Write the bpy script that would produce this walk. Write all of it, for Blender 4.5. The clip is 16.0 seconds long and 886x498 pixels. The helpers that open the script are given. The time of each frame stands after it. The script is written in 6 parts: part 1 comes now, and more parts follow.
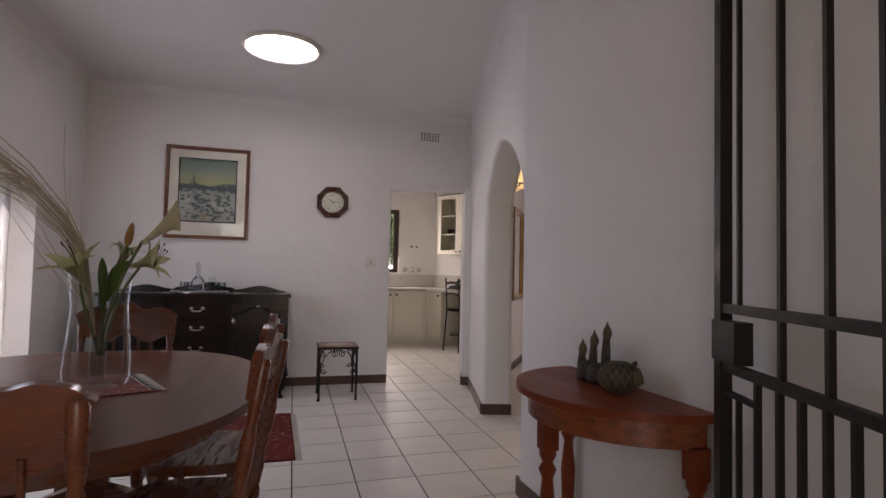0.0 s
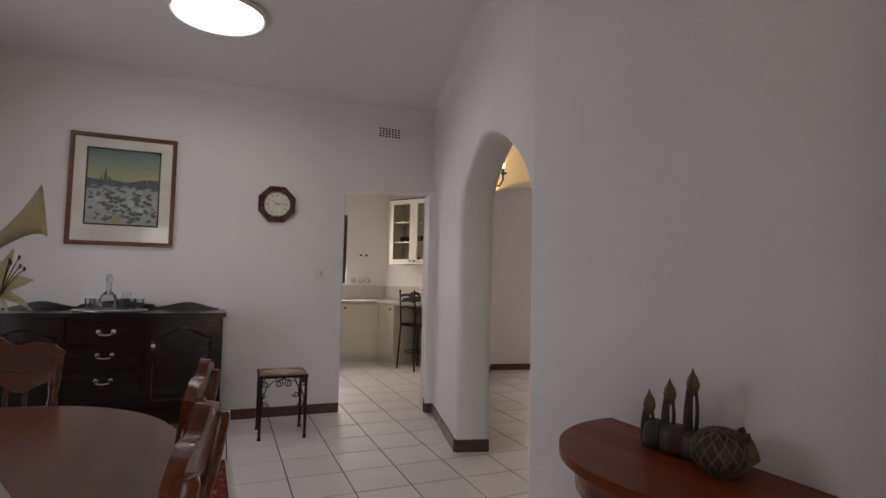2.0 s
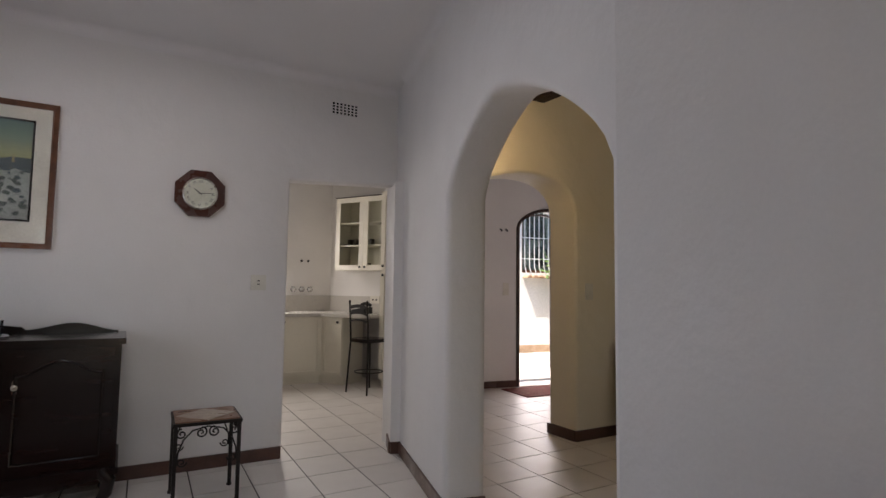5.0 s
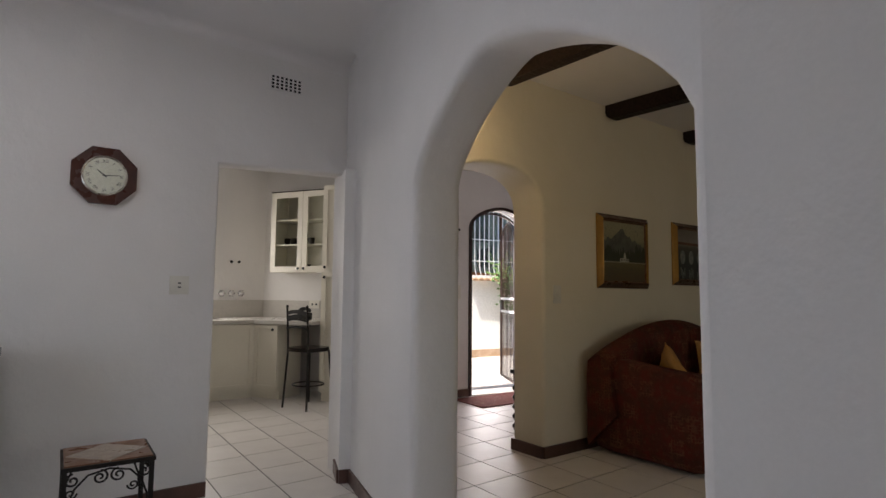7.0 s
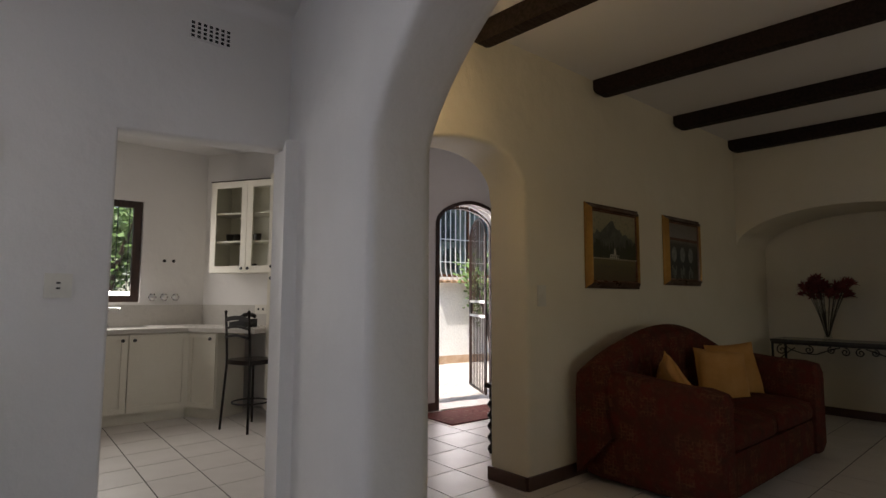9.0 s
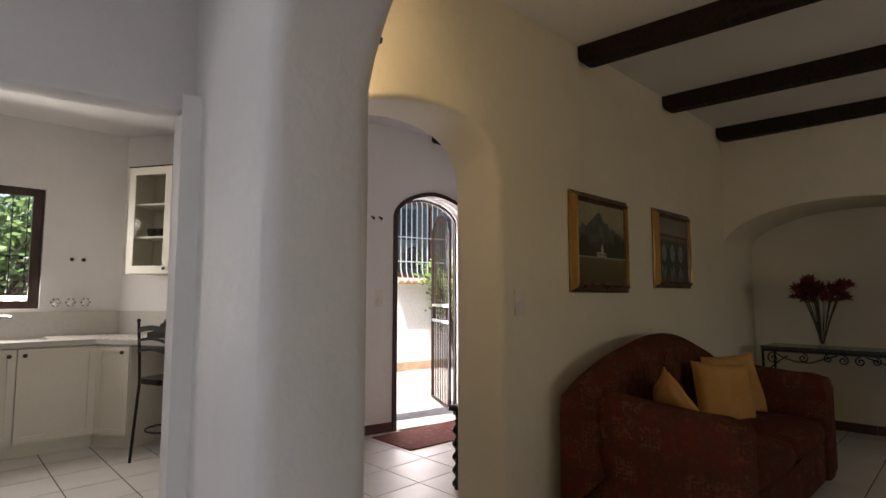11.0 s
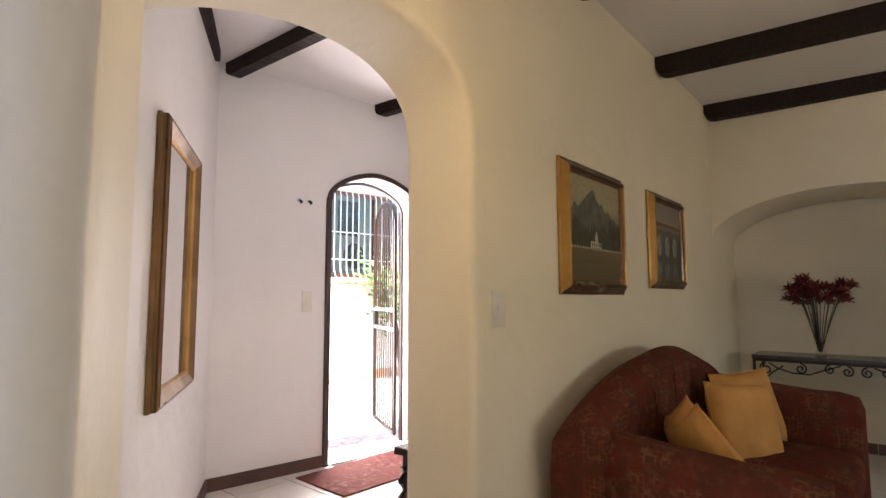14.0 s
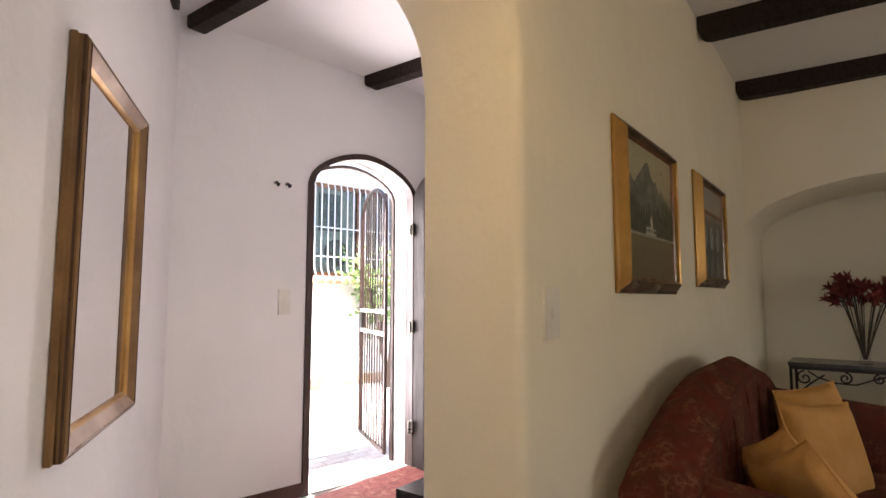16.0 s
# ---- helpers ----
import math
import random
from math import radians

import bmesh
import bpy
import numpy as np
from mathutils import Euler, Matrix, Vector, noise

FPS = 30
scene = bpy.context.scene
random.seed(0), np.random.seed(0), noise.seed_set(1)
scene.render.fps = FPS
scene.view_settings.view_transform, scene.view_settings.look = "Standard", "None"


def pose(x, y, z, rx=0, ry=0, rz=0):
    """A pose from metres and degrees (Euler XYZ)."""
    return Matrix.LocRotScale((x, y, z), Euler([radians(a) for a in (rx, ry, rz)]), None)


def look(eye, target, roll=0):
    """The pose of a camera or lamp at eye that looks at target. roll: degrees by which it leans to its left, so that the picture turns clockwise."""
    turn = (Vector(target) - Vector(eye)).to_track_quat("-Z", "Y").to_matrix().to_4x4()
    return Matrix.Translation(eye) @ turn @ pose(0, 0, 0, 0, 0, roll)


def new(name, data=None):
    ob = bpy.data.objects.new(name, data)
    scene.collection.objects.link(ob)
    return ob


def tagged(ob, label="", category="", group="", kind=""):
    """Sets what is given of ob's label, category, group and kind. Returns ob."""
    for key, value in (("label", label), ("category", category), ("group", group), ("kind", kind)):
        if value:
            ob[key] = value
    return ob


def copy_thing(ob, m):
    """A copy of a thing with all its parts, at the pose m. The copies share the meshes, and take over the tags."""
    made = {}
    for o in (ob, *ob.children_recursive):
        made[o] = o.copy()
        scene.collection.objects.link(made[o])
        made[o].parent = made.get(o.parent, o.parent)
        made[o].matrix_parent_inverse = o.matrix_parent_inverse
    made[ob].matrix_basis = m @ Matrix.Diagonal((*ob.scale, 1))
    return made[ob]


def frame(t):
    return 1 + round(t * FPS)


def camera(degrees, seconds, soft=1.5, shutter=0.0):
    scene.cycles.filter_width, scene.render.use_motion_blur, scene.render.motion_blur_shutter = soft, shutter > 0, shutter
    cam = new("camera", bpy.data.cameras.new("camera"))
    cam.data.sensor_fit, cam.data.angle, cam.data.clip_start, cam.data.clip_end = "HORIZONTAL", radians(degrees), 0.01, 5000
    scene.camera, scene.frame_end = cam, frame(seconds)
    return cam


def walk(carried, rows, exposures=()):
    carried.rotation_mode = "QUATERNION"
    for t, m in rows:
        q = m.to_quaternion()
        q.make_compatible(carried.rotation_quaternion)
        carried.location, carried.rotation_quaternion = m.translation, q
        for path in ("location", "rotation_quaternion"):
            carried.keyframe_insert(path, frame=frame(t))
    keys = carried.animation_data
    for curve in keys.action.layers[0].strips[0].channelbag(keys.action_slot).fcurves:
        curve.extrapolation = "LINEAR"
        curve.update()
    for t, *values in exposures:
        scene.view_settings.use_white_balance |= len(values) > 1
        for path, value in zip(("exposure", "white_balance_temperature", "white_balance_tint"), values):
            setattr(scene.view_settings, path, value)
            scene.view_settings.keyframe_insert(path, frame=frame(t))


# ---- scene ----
cam = camera(77.9, 16.0)
PATH = [
    (0, (0.539, 1.289, 1.171), (1.123, 3.2, 1.256), 1.3),
    (0.5, (0.526, 1.473, 1.168), (1.145, 3.372, 1.262), 1.4),
    (1, (0.537, 1.647, 1.164), (1.2, 3.531, 1.264), 1.4),
    (1.5, (0.533, 1.819, 1.182), (1.252, 3.682, 1.292), 1.4),
    (2, (0.532, 1.973, 1.215), (1.322, 3.806, 1.333), 1.3),
    (2.5, (0.548, 2.101, 1.228), (1.388, 3.912, 1.353), 1.2),
    (3, (0.58, 2.256, 1.232), (1.454, 4.05, 1.362), 1.1),
    (3.2, (0.623, 2.328, 1.236), (1.498, 4.122, 1.366), 1.0),
    (5.5, (0.677, 3.072, 1.223), (1.729, 4.767, 1.375), 0.7),
    (6, (0.707, 3.201, 1.213), (1.808, 4.864, 1.368), 0.6),
    (6.5, (0.749, 3.349, 1.216), (1.898, 4.978, 1.376), 0.5),
    (7, (0.788, 3.45, 1.226), (1.985, 5.045, 1.388), 0.5),
    (7.5, (0.861, 3.558, 1.225), (2.097, 5.122, 1.39), 0.3),
    (8, (0.973, 3.698, 1.234), (2.232, 5.243, 1.405), 0.2),
    (8.5, (1.073, 3.844, 1.221), (2.352, 5.372, 1.393), 0.2),
    (9, (1.198, 4.007, 1.216), (2.498, 5.517, 1.391), 0.2),
    (11.5, (1.79, 4.631, 1.259), (3.221, 6.017, 1.434), -0.1),
    (12, (1.885, 4.742, 1.259), (3.349, 6.094, 1.435), -0.2),
    (12.5, (2.011, 4.841, 1.266), (3.5, 6.164, 1.442), -0.1),
    (13, (2.13, 4.943, 1.273), (3.639, 6.245, 1.447), -0.1),
    (13.5, (2.25, 5.06, 1.253), (3.772, 6.345, 1.435), -0.1),
    (14, (2.35, 5.184, 1.266), (3.885, 6.453, 1.446), -0.1),
    (14.5, (2.436, 5.294, 1.266), (3.983, 6.548, 1.445), -0.0),
    (15, (2.523, 5.407, 1.264), (4.082, 6.647, 1.443), -0.0),
    (15.5, (2.632, 5.545, 1.271), (4.204, 6.769, 1.449), 0.0),
    (16, (2.716, 5.674, 1.265), (4.298, 6.885, 1.446), 0.0),
]
EXPOSURES = [(0, 1.15, 7000, 23), (1.5, 1.09, 7050, 20), (3, 0.97, 7000, 18), (5.5, 0.97, 6700, 14), (7, 0.94, 6600, 12), (8, 0.86, 6600, 12), (9, 0.60, 6600, 12), (11.5, 1.32, 6750, 15), (12.5, 1.80, 6800, 16),
             (14, 2.56, 6650, 15), (15, 2.54, 6550, 16), (16, 2.46, 6500, 16)]
walk(cam, [(t, look(eye, target, roll)) for t, eye, target, roll in PATH], EXPOSURES)

# ---- world, sun and large lights ----
world = bpy.data.worlds.new("world")
scene.world = world
world.use_nodes = True
wt = world.node_tree
sky = wt.nodes.new("ShaderNodeTexSky")
sky.sky_type = "NISHITA"
sky.sun_disc = False
sky.sun_elevation = radians(64.8)
sky.sun_rotation = radians(249)
wt.links.new(sky.outputs[0], wt.nodes["Background"].inputs[0])
wt.nodes["Background"].inputs[1].default_value = 0.15

sun = new("sun", bpy.data.lights.new("sun", "SUN"))
sun.data.energy = 5.0
sun.data.angle = radians(0.6)
sun.data.color = (1.0, 0.95, 0.87)
sun.matrix_world = look((3.5, 10.0, 11.7), (8.2, 11.8, 1.0))


def window_light(name, place, target, w, h, watts, color):
    lamp = new(name, bpy.data.lights.new(name, "AREA"))
    lamp.data.shape = "RECTANGLE"
    lamp.data.size, lamp.data.size_y, lamp.data.energy, lamp.data.color = w, h, watts, color
    lamp.matrix_world = look(place, target)
    return lamp


# sky light in the openings: the entry behind, the dining window, an unseen lounge window, the kitchen window, the front
# door
window_light("entry_daylight", (0.25, 0.05, 1.15), (0.25, 3.0, 1.2), 1.5, 2.0, 2.4, (1.0, 0.80, 0.52))
window_light("dining_window_daylight", (-1.30, 4.90, 1.15), (0.5, 4.90, 0.9), 1.08, 1.2, 7.6, (0.66, 0.79, 1.0))
# window assumed; lamp tilted up to lift the upper walls
window_light("lounge_window_daylight", (5.0, 0.12, 1.5), (5.0, 3.0, 2.5), 1.8, 1.2, 6.2, (1.0, 0.91, 0.72))
window_light("kitchen_window_daylight", (2.02, 10.62, 1.7), (2.0, 8.0, 0.9), 1.0, 1.0, 18, (1.0, 0.96, 0.90))
window_light("front_door_daylight", (5.66, 9.12, 1.1), (5.1, 6.9, 0.8), 0.8, 1.9, 22, (1.0, 0.93, 0.94))

candle = new("candle_light", bpy.data.lights.new("candle_light", "POINT"))
candle.data.energy, candle.data.color, candle.data.shadow_soft_size = 5.4, (1.0, 0.75, 0.43), 0.03
candle.matrix_world = pose(2.795, 5.985, 2.215)

# ---- materials ----
def ramp_mix(nt, fac, a, b):
    m = nt.nodes.new("ShaderNodeMix")
    m.data_type = "RGBA"
    nt.links.new(fac, m.inputs[0])
    for sock, v in ((m.inputs[6], a), (m.inputs[7], b)):
        if isinstance(v, tuple):
            sock.default_value = (*v, 1)
        else:
            nt.links.new(v, sock)
    return m.outputs[2]


def noise_out(nt, coord, scale, detail=3.0, stretch=(1, 1, 1), rough=0.55):
    mp = nt.nodes.new("ShaderNodeMapping")
    mp.inputs["Scale"].default_value = stretch
    nt.links.new(coord, mp.inputs[0])
    n = nt.nodes.new("ShaderNodeTexNoise")
    n.inputs["Scale"].default_value, n.inputs["Detail"].default_value = scale, detail
    n.inputs["Roughness"].default_value = rough
    nt.links.new(mp.outputs[0], n.inputs["Vector"])
    return n.outputs["Fac"]


def sharpen(nt, fac, lo, hi):
    r = nt.nodes.new("ShaderNodeMapRange")
    r.inputs[1].default_value, r.inputs[2].default_value = lo, hi
    nt.links.new(fac, r.inputs[0])
    return r.outputs[0]


def mat(name, color, color2=None, rough=0.5, metal=0.0, scale=6.0, fine=60.0, bump=0.1, depth=0.01, stretch=(1, 1, 1),
        lo=0.35, hi=0.65, random_shade=0.0, coat=0.0, rough_var=0.1, bump_scale=None, spec=0.5, grain_mix=0.25, wave=0.0):
    """Surface with two scales of variation: broad shade changes and a fine grain with relief."""
    m = bpy.data.materials.new(name)
    m.use_nodes = True
    nt = m.node_tree
    bs = nt.nodes["Principled BSDF"]
    co = nt.nodes.new("ShaderNodeTexCoord").outputs["Object"]
    color2 = color2 or tuple(c * 0.86 for c in color)
    broad = sharpen(nt, noise_out(nt, co, scale, 3, stretch), lo, hi)
    grain = noise_out(nt, co, fine, 2, stretch)
    col = ramp_mix(nt, broad, color, color2)
    dark = nt.nodes.new("ShaderNodeMix")
    dark.data_type, dark.blend_type = "RGBA", "MULTIPLY"
    dark.inputs[0].default_value = grain_mix
    nt.links.new(col, dark.inputs[6])
    g = nt.nodes.new("ShaderNodeCombineColor")
    for k in range(3):
        nt.links.new(sharpen(nt, grain, 0.2, 0.8), g.inputs[k])
    nt.links.new(g.outputs[0], dark.inputs[7])
    out = dark.outputs[2]
    if random_shade:
        info = nt.nodes.new("ShaderNodeObjectInfo")
        r = nt.nodes.new("ShaderNodeMapRange")
        r.inputs[3].default_value, r.inputs[4].default_value = 1 - random_shade, 1 + random_shade
        nt.links.new(info.outputs["Random"], r.inputs[0])
        hsv = nt.nodes.new("ShaderNodeHueSaturation")
        nt.links.new(r.outputs[0], hsv.inputs["Value"])
        nt.links.new(out, hsv.inputs["Color"])
        out = hsv.outputs[0]
    nt.links.new(out, bs.inputs["Base Color"])
    rv = nt.nodes.new("ShaderNodeMapRange")
    rv.inputs[3].default_value, rv.inputs[4].default_value = max(0.02, rough - rough_var), min(1, rough + rough_var)
    nt.links.new(broad, rv.inputs[0])
    nt.links.new(rv.outputs[0], bs.inputs["Roughness"])
    bs.inputs["Metallic"].default_value = metal
    bs.inputs["Coat Weight"].default_value = coat
    bs.inputs["Coat Roughness"].default_value = 0.12
    bs.inputs["Specular IOR Level"].default_value = spec
    if bump:
        b = nt.nodes.new("ShaderNodeBump")
        b.inputs["Strength"].default_value, b.inputs["Distance"].default_value = bump, depth
        nt.links.new(grain if bump_scale is None else noise_out(nt, co, bump_scale, 4, stretch), b.inputs["Height"])
        if wave:
            b2 = nt.nodes.new("ShaderNodeBump")
            b2.inputs["Strength"].default_value, b2.inputs["Distance"].default_value = wave, 0.05
            nt.links.new(noise_out(nt, co, 2.6, 2), b2.inputs["Height"])
            nt.links.new(b2.outputs[0], b.inputs["Normal"])
        nt.links.new(b.outputs[0], bs.inputs["Normal"])
    return m


def glass(name, tint=(1, 1, 1), rough=0.0, ior=1.45):
    m = bpy.data.materials.new(name)
    m.use_nodes = True
    bs = m.node_tree.nodes["Principled BSDF"]
    bs.inputs["Base Color"].default_value = (*tint, 1)
    bs.inputs["Roughness"].default_value = rough
    bs.inputs["Transmission Weight"].default_value = 1.0
    bs.inputs["IOR"].default_value = ior
    return m


def glow(name, color, strength):
    m = bpy.data.materials.new(name)
    m.use_nodes = True
    bs = m.node_tree.nodes["Principled BSDF"]
    bs.inputs["Base Color"].default_value = (0.9, 0.9, 0.9, 1)
    bs.inputs["Emission Color"].default_value = (*color, 1)
    bs.inputs["Emission Strength"].default_value = strength
    return m


PLASTER = mat("white_plaster", (0.76, 0.74, 0.72), (0.73, 0.71, 0.69), 0.75, scale=1.7, fine=90, bump=0.36, depth=0.015, bump_scale=11, spec=0.25, grain_mix=0.04, wave=0.25, stretch=(1, 1, 0.85))
CEILING = mat("ceiling_paint", (0.76, 0.74, 0.73), (0.74, 0.72, 0.71), 0.85, scale=1.2, fine=120, bump=0.05, spec=0.2, grain_mix=0.03, wave=0.1)
LOUNGE_PLASTER = mat("cream_plaster", (0.75, 0.69, 0.56), (0.72, 0.66, 0.525), 0.75, scale=1.7, fine=90, bump=0.36, depth=0.015, bump_scale=11, spec=0.25, grain_mix=0.04, wave=0.25, stretch=(1, 1, 0.85))
TILE = mat("floor_tile", (0.72, 0.68, 0.64), (0.66, 0.62, 0.58), 0.44, scale=4, fine=160, bump=0.015, lo=0.2, hi=0.8, random_shade=0.05, spec=0.32, grain_mix=0.06)
GROUT = mat("dark_grout", (0.055, 0.045, 0.04), (0.10, 0.085, 0.075), 0.9, scale=8, fine=150, bump=0.3)
SKIRT = mat("brown_skirting_tile", (0.11, 0.05, 0.035), (0.075, 0.035, 0.025), 0.4, scale=5, fine=80, bump=0.05)
MAHOGANY = mat("dark_mahogany", (0.014, 0.007, 0.0055), (0.009, 0.005, 0.004), 0.20, scale=3, fine=60, bump=0.0, stretch=(1, 5, 5), coat=0.10, spec=0.25, grain_mix=0.06, rough_var=0.05)
CLOCKWOOD = mat("dark_red_clock_wood", (0.085, 0.026, 0.018), (0.05, 0.016, 0.012), 0.3, scale=9, fine=70, bump=0.03, coat=0.4)
TABLEWOOD = mat("reddish_brown_wood", (0.165, 0.055, 0.027), (0.125, 0.040, 0.019), 0.30, scale=2.5, fine=90, bump=0.01, stretch=(4, 0.5, 3), spec=0.5, grain_mix=0.14, rough_var=0.02)
CHAIRWOOD = mat("chestnut_wood", (0.22, 0.060, 0.021), (0.13, 0.034, 0.013), 0.27, scale=6, fine=50, bump=0.03, stretch=(0.8, 6, 6), coat=0.15, spec=0.5)
HALFTOP = mat("cherry_wood", (0.23, 0.046, 0.016), (0.185, 0.036, 0.013), 0.38, scale=3, fine=70, bump=0.01, stretch=(5, 0.6, 4), spec=0.2, grain_mix=0.10, rough_var=0.05)
PINE = mat("orange_stained_pine", (0.34, 0.085, 0.022), (0.17, 0.038, 0.012), 0.36, scale=7, fine=40, bump=0.05, stretch=(5, 0.8, 5), coat=0.25)
BEAM = mat("dark_beam_timber", (0.030, 0.017, 0.013), (0.016, 0.010, 0.008), 0.7, scale=6, fine=50, bump=0.2, stretch=(8, 0.8, 8), spec=0.2)
LEAFWOOD = mat("near_black_door_timber", (0.020, 0.011, 0.008), (0.012, 0.007, 0.005), 0.6, scale=6, fine=40, bump=0.12, stretch=(8, 8, 0.7), spec=0.2)
DOORWOOD = mat("dark_door_timber", (0.060, 0.028, 0.018), (0.03, 0.015, 0.010), 0.45, scale=6, fine=40, bump=0.15, stretch=(8, 8, 0.7))
IRON = mat("black_iron", (0.009, 0.006, 0.005), (0.014, 0.009, 0.007), 0.50, metal=0.0, scale=14, fine=120, bump=0.03, spec=0.3)
WHITEIRON = mat("white_painted_iron", (0.75, 0.75, 0.74), None, 0.4, scale=8, fine=80, bump=0.03)
CREAM = mat("cream_cabinet_paint", (0.76, 0.72, 0.62), (0.73, 0.69, 0.59), 0.42, scale=3, fine=60, bump=0.0, grain_mix=0.05)
COUNTER = mat("pale_worktop", (0.62, 0.59, 0.54), (0.52, 0.49, 0.45), 0.3, scale=30, fine=200, bump=0.02)
CHROME = mat("chrome", (0.75, 0.75, 0.76), None, 0.12, metal=1.0, bump=0, rough_var=0.04, grain_mix=0.05)
BRASS = mat("silvered_handle", (0.62, 0.58, 0.50), None, 0.25, metal=1.0, bump=0)
# darker gilt: shade on the paintings' rails, dark lines on the mirror frame
DARKGILT = mat("gilt_rail_shade_and_lines", (0.085, 0.036, 0.014), (0.055, 0.024, 0.011), 0.36, metal=0.15, scale=9, fine=60, bump=0.04, grain_mix=0.2)
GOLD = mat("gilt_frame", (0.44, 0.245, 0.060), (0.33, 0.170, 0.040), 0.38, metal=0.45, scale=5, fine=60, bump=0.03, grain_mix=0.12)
BROWNGOLD = mat("brown_gilt_moulding", (0.26, 0.145, 0.052), (0.175, 0.092, 0.035), 0.48, metal=0.25, scale=5, fine=70, bump=0.04, grain_mix=0.15)
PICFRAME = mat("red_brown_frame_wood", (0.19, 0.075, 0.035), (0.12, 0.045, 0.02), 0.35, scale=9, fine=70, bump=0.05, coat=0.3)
NAVY = mat("navy_yarn", (0.020, 0.022, 0.040), (0.035, 0.032, 0.045), 0.9, scale=30, fine=150, bump=0.1)
MOUNT = mat("cream_picture_mount", (0.72, 0.68, 0.58), None, 0.8, scale=4, fine=90, bump=0.02)
MIRROR = mat("mirror_silver", (0.92, 0.92, 0.92), (0.92, 0.92, 0.92), 0.01, metal=1.0, bump=0, rough_var=0.0, grain_mix=0.0)
PANE = glass("clear_pane")


def thin_glass(name, tint, gloss):
    """Thin clear glass: straight see-through with a faint Fresnel gloss."""
    m = bpy.data.materials.new(name)
    m.use_nodes = True
    nt = m.node_tree
    clear, shine, mix, fres, dim = [nt.nodes.new("ShaderNode" + k) for k in ("BsdfTransparent", "BsdfGlossy", "MixShader", "Fresnel", "Math")]
    clear.inputs[0].default_value, shine.inputs["Roughness"].default_value, fres.inputs[0].default_value = (*tint, 1), 0.03, 1.3
    dim.operation, dim.inputs[1].default_value = "MULTIPLY", gloss
    nt.links.new(fres.outputs[0], dim.inputs[0]), nt.links.new(dim.outputs[0], mix.inputs[0])
    nt.links.new(clear.outputs[0], mix.inputs[1]), nt.links.new(shine.outputs[0], mix.inputs[2])
    nt.links.new(mix.outputs[0], nt.nodes["Material Output"].inputs[0])
    return m


VASEGLASS = thin_glass("thin_vase_glass", (0.965, 0.975, 0.97), 0.16)
CRYSTAL = thin_glass("cut_crystal", (0.88, 0.90, 0.92), 1.6)
DIMPANE = thin_glass("far_window_pane", (0.9, 0.93, 0.92), 0.3)
CABPANE = thin_glass("cabinet_pane", (0.93, 0.94, 0.92), 0.2)
WHITEPLASTIC = mat("white_plastic", (0.74, 0.71, 0.63), None, 0.6, scale=5, fine=60, bump=0.0, grain_mix=0.04)
BLACKPLASTIC = mat("black_plastic", (0.012, 0.012, 0.013), None, 0.35, scale=5, fine=60, bump=0.0)
CUSHION = mat("golden_cushion_cloth", (0.62, 0.33, 0.105), (0.55, 0.28, 0.085), 0.85, scale=9, fine=260, bump=0.2, spec=0.2)
LEAF = mat("green_leaf", (0.17, 0.28, 0.07), (0.11, 0.20, 0.05), 0.5, scale=20, fine=120, bump=0.05)
STEM = mat("green_stem", (0.16, 0.20, 0.08), (0.10, 0.13, 0.05), 0.6, scale=20, fine=120, bump=0.05)
LILY = mat("pale_lily_petal", (0.82, 0.78, 0.52), (0.70, 0.70, 0.38), 0.55, scale=14, fine=120, bump=0.05)
PETAL = mat("cream_petal", (0.84, 0.78, 0.58), (0.76, 0.70, 0.46), 0.55, scale=14, fine=120, bump=0.05)
REDPETAL = mat("dusky_red_petal", (0.32, 0.055, 0.050), (0.19, 0.030, 0.032), 0.7, scale=30, fine=120, bump=0.1)
BUD = mat("ochre_bud", (0.45, 0.25, 0.07), (0.30, 0.15, 0.04), 0.6, scale=30, fine=120, bump=0.1)
PLUME = mat("dry_plume", (0.55, 0.47, 0.34), (0.42, 0.35, 0.24), 0.9, scale=30, fine=160, bump=0.1)
CARVED = mat("dark_carved_wood", (0.055, 0.040, 0.026), (0.03, 0.022, 0.016), 0.5, scale=20, fine=90, bump=0.15)
BUDWOOD = mat("ochre_carved_bud", (0.13, 0.088, 0.040), (0.08, 0.055, 0.027), 0.45, scale=30, fine=90, bump=0.1)
WICKER = mat("olive_wicker", (0.16, 0.14, 0.075), (0.09, 0.08, 0.045), 0.7, scale=20, fine=90, bump=0.2)
OUTWALL = mat("white_outdoor_wall", (0.86, 0.84, 0.79), (0.81, 0.79, 0.74), 0.85, scale=1.5, fine=30, bump=0.2)
TERRACOTTA = mat("pale_terracotta", (0.60, 0.42, 0.28), (0.50, 0.33, 0.20), 0.8, scale=8, fine=60, bump=0.15, random_shade=0.12)
PAVER = mat("pale_paving_brick", (0.70, 0.64, 0.58), (0.62, 0.55, 0.49), 0.85, scale=8, fine=60, bump=0.2, random_shade=0.12)
EARTH = mat("sandy_ground", (0.30, 0.25, 0.19), (0.22, 0.18, 0.13), 0.95, scale=3, fine=30, bump=0.3)
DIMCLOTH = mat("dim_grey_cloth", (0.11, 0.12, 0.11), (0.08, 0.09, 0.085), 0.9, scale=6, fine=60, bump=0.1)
DIMWINDOW = mat("dim_window_panel", (0.25, 0.265, 0.24), (0.20, 0.215, 0.195), 0.8, scale=2, fine=30, bump=0.1)
STOOLTILE = mat("terracotta_stool_tile", (0.27, 0.125, 0.065), (0.20, 0.09, 0.045), 0.35, scale=14, fine=120, bump=0.05)
STOOLPALE = mat("pale_stool_tile", (0.52, 0.43, 0.34), (0.42, 0.34, 0.27), 0.35, scale=14, fine=120, bump=0.05)
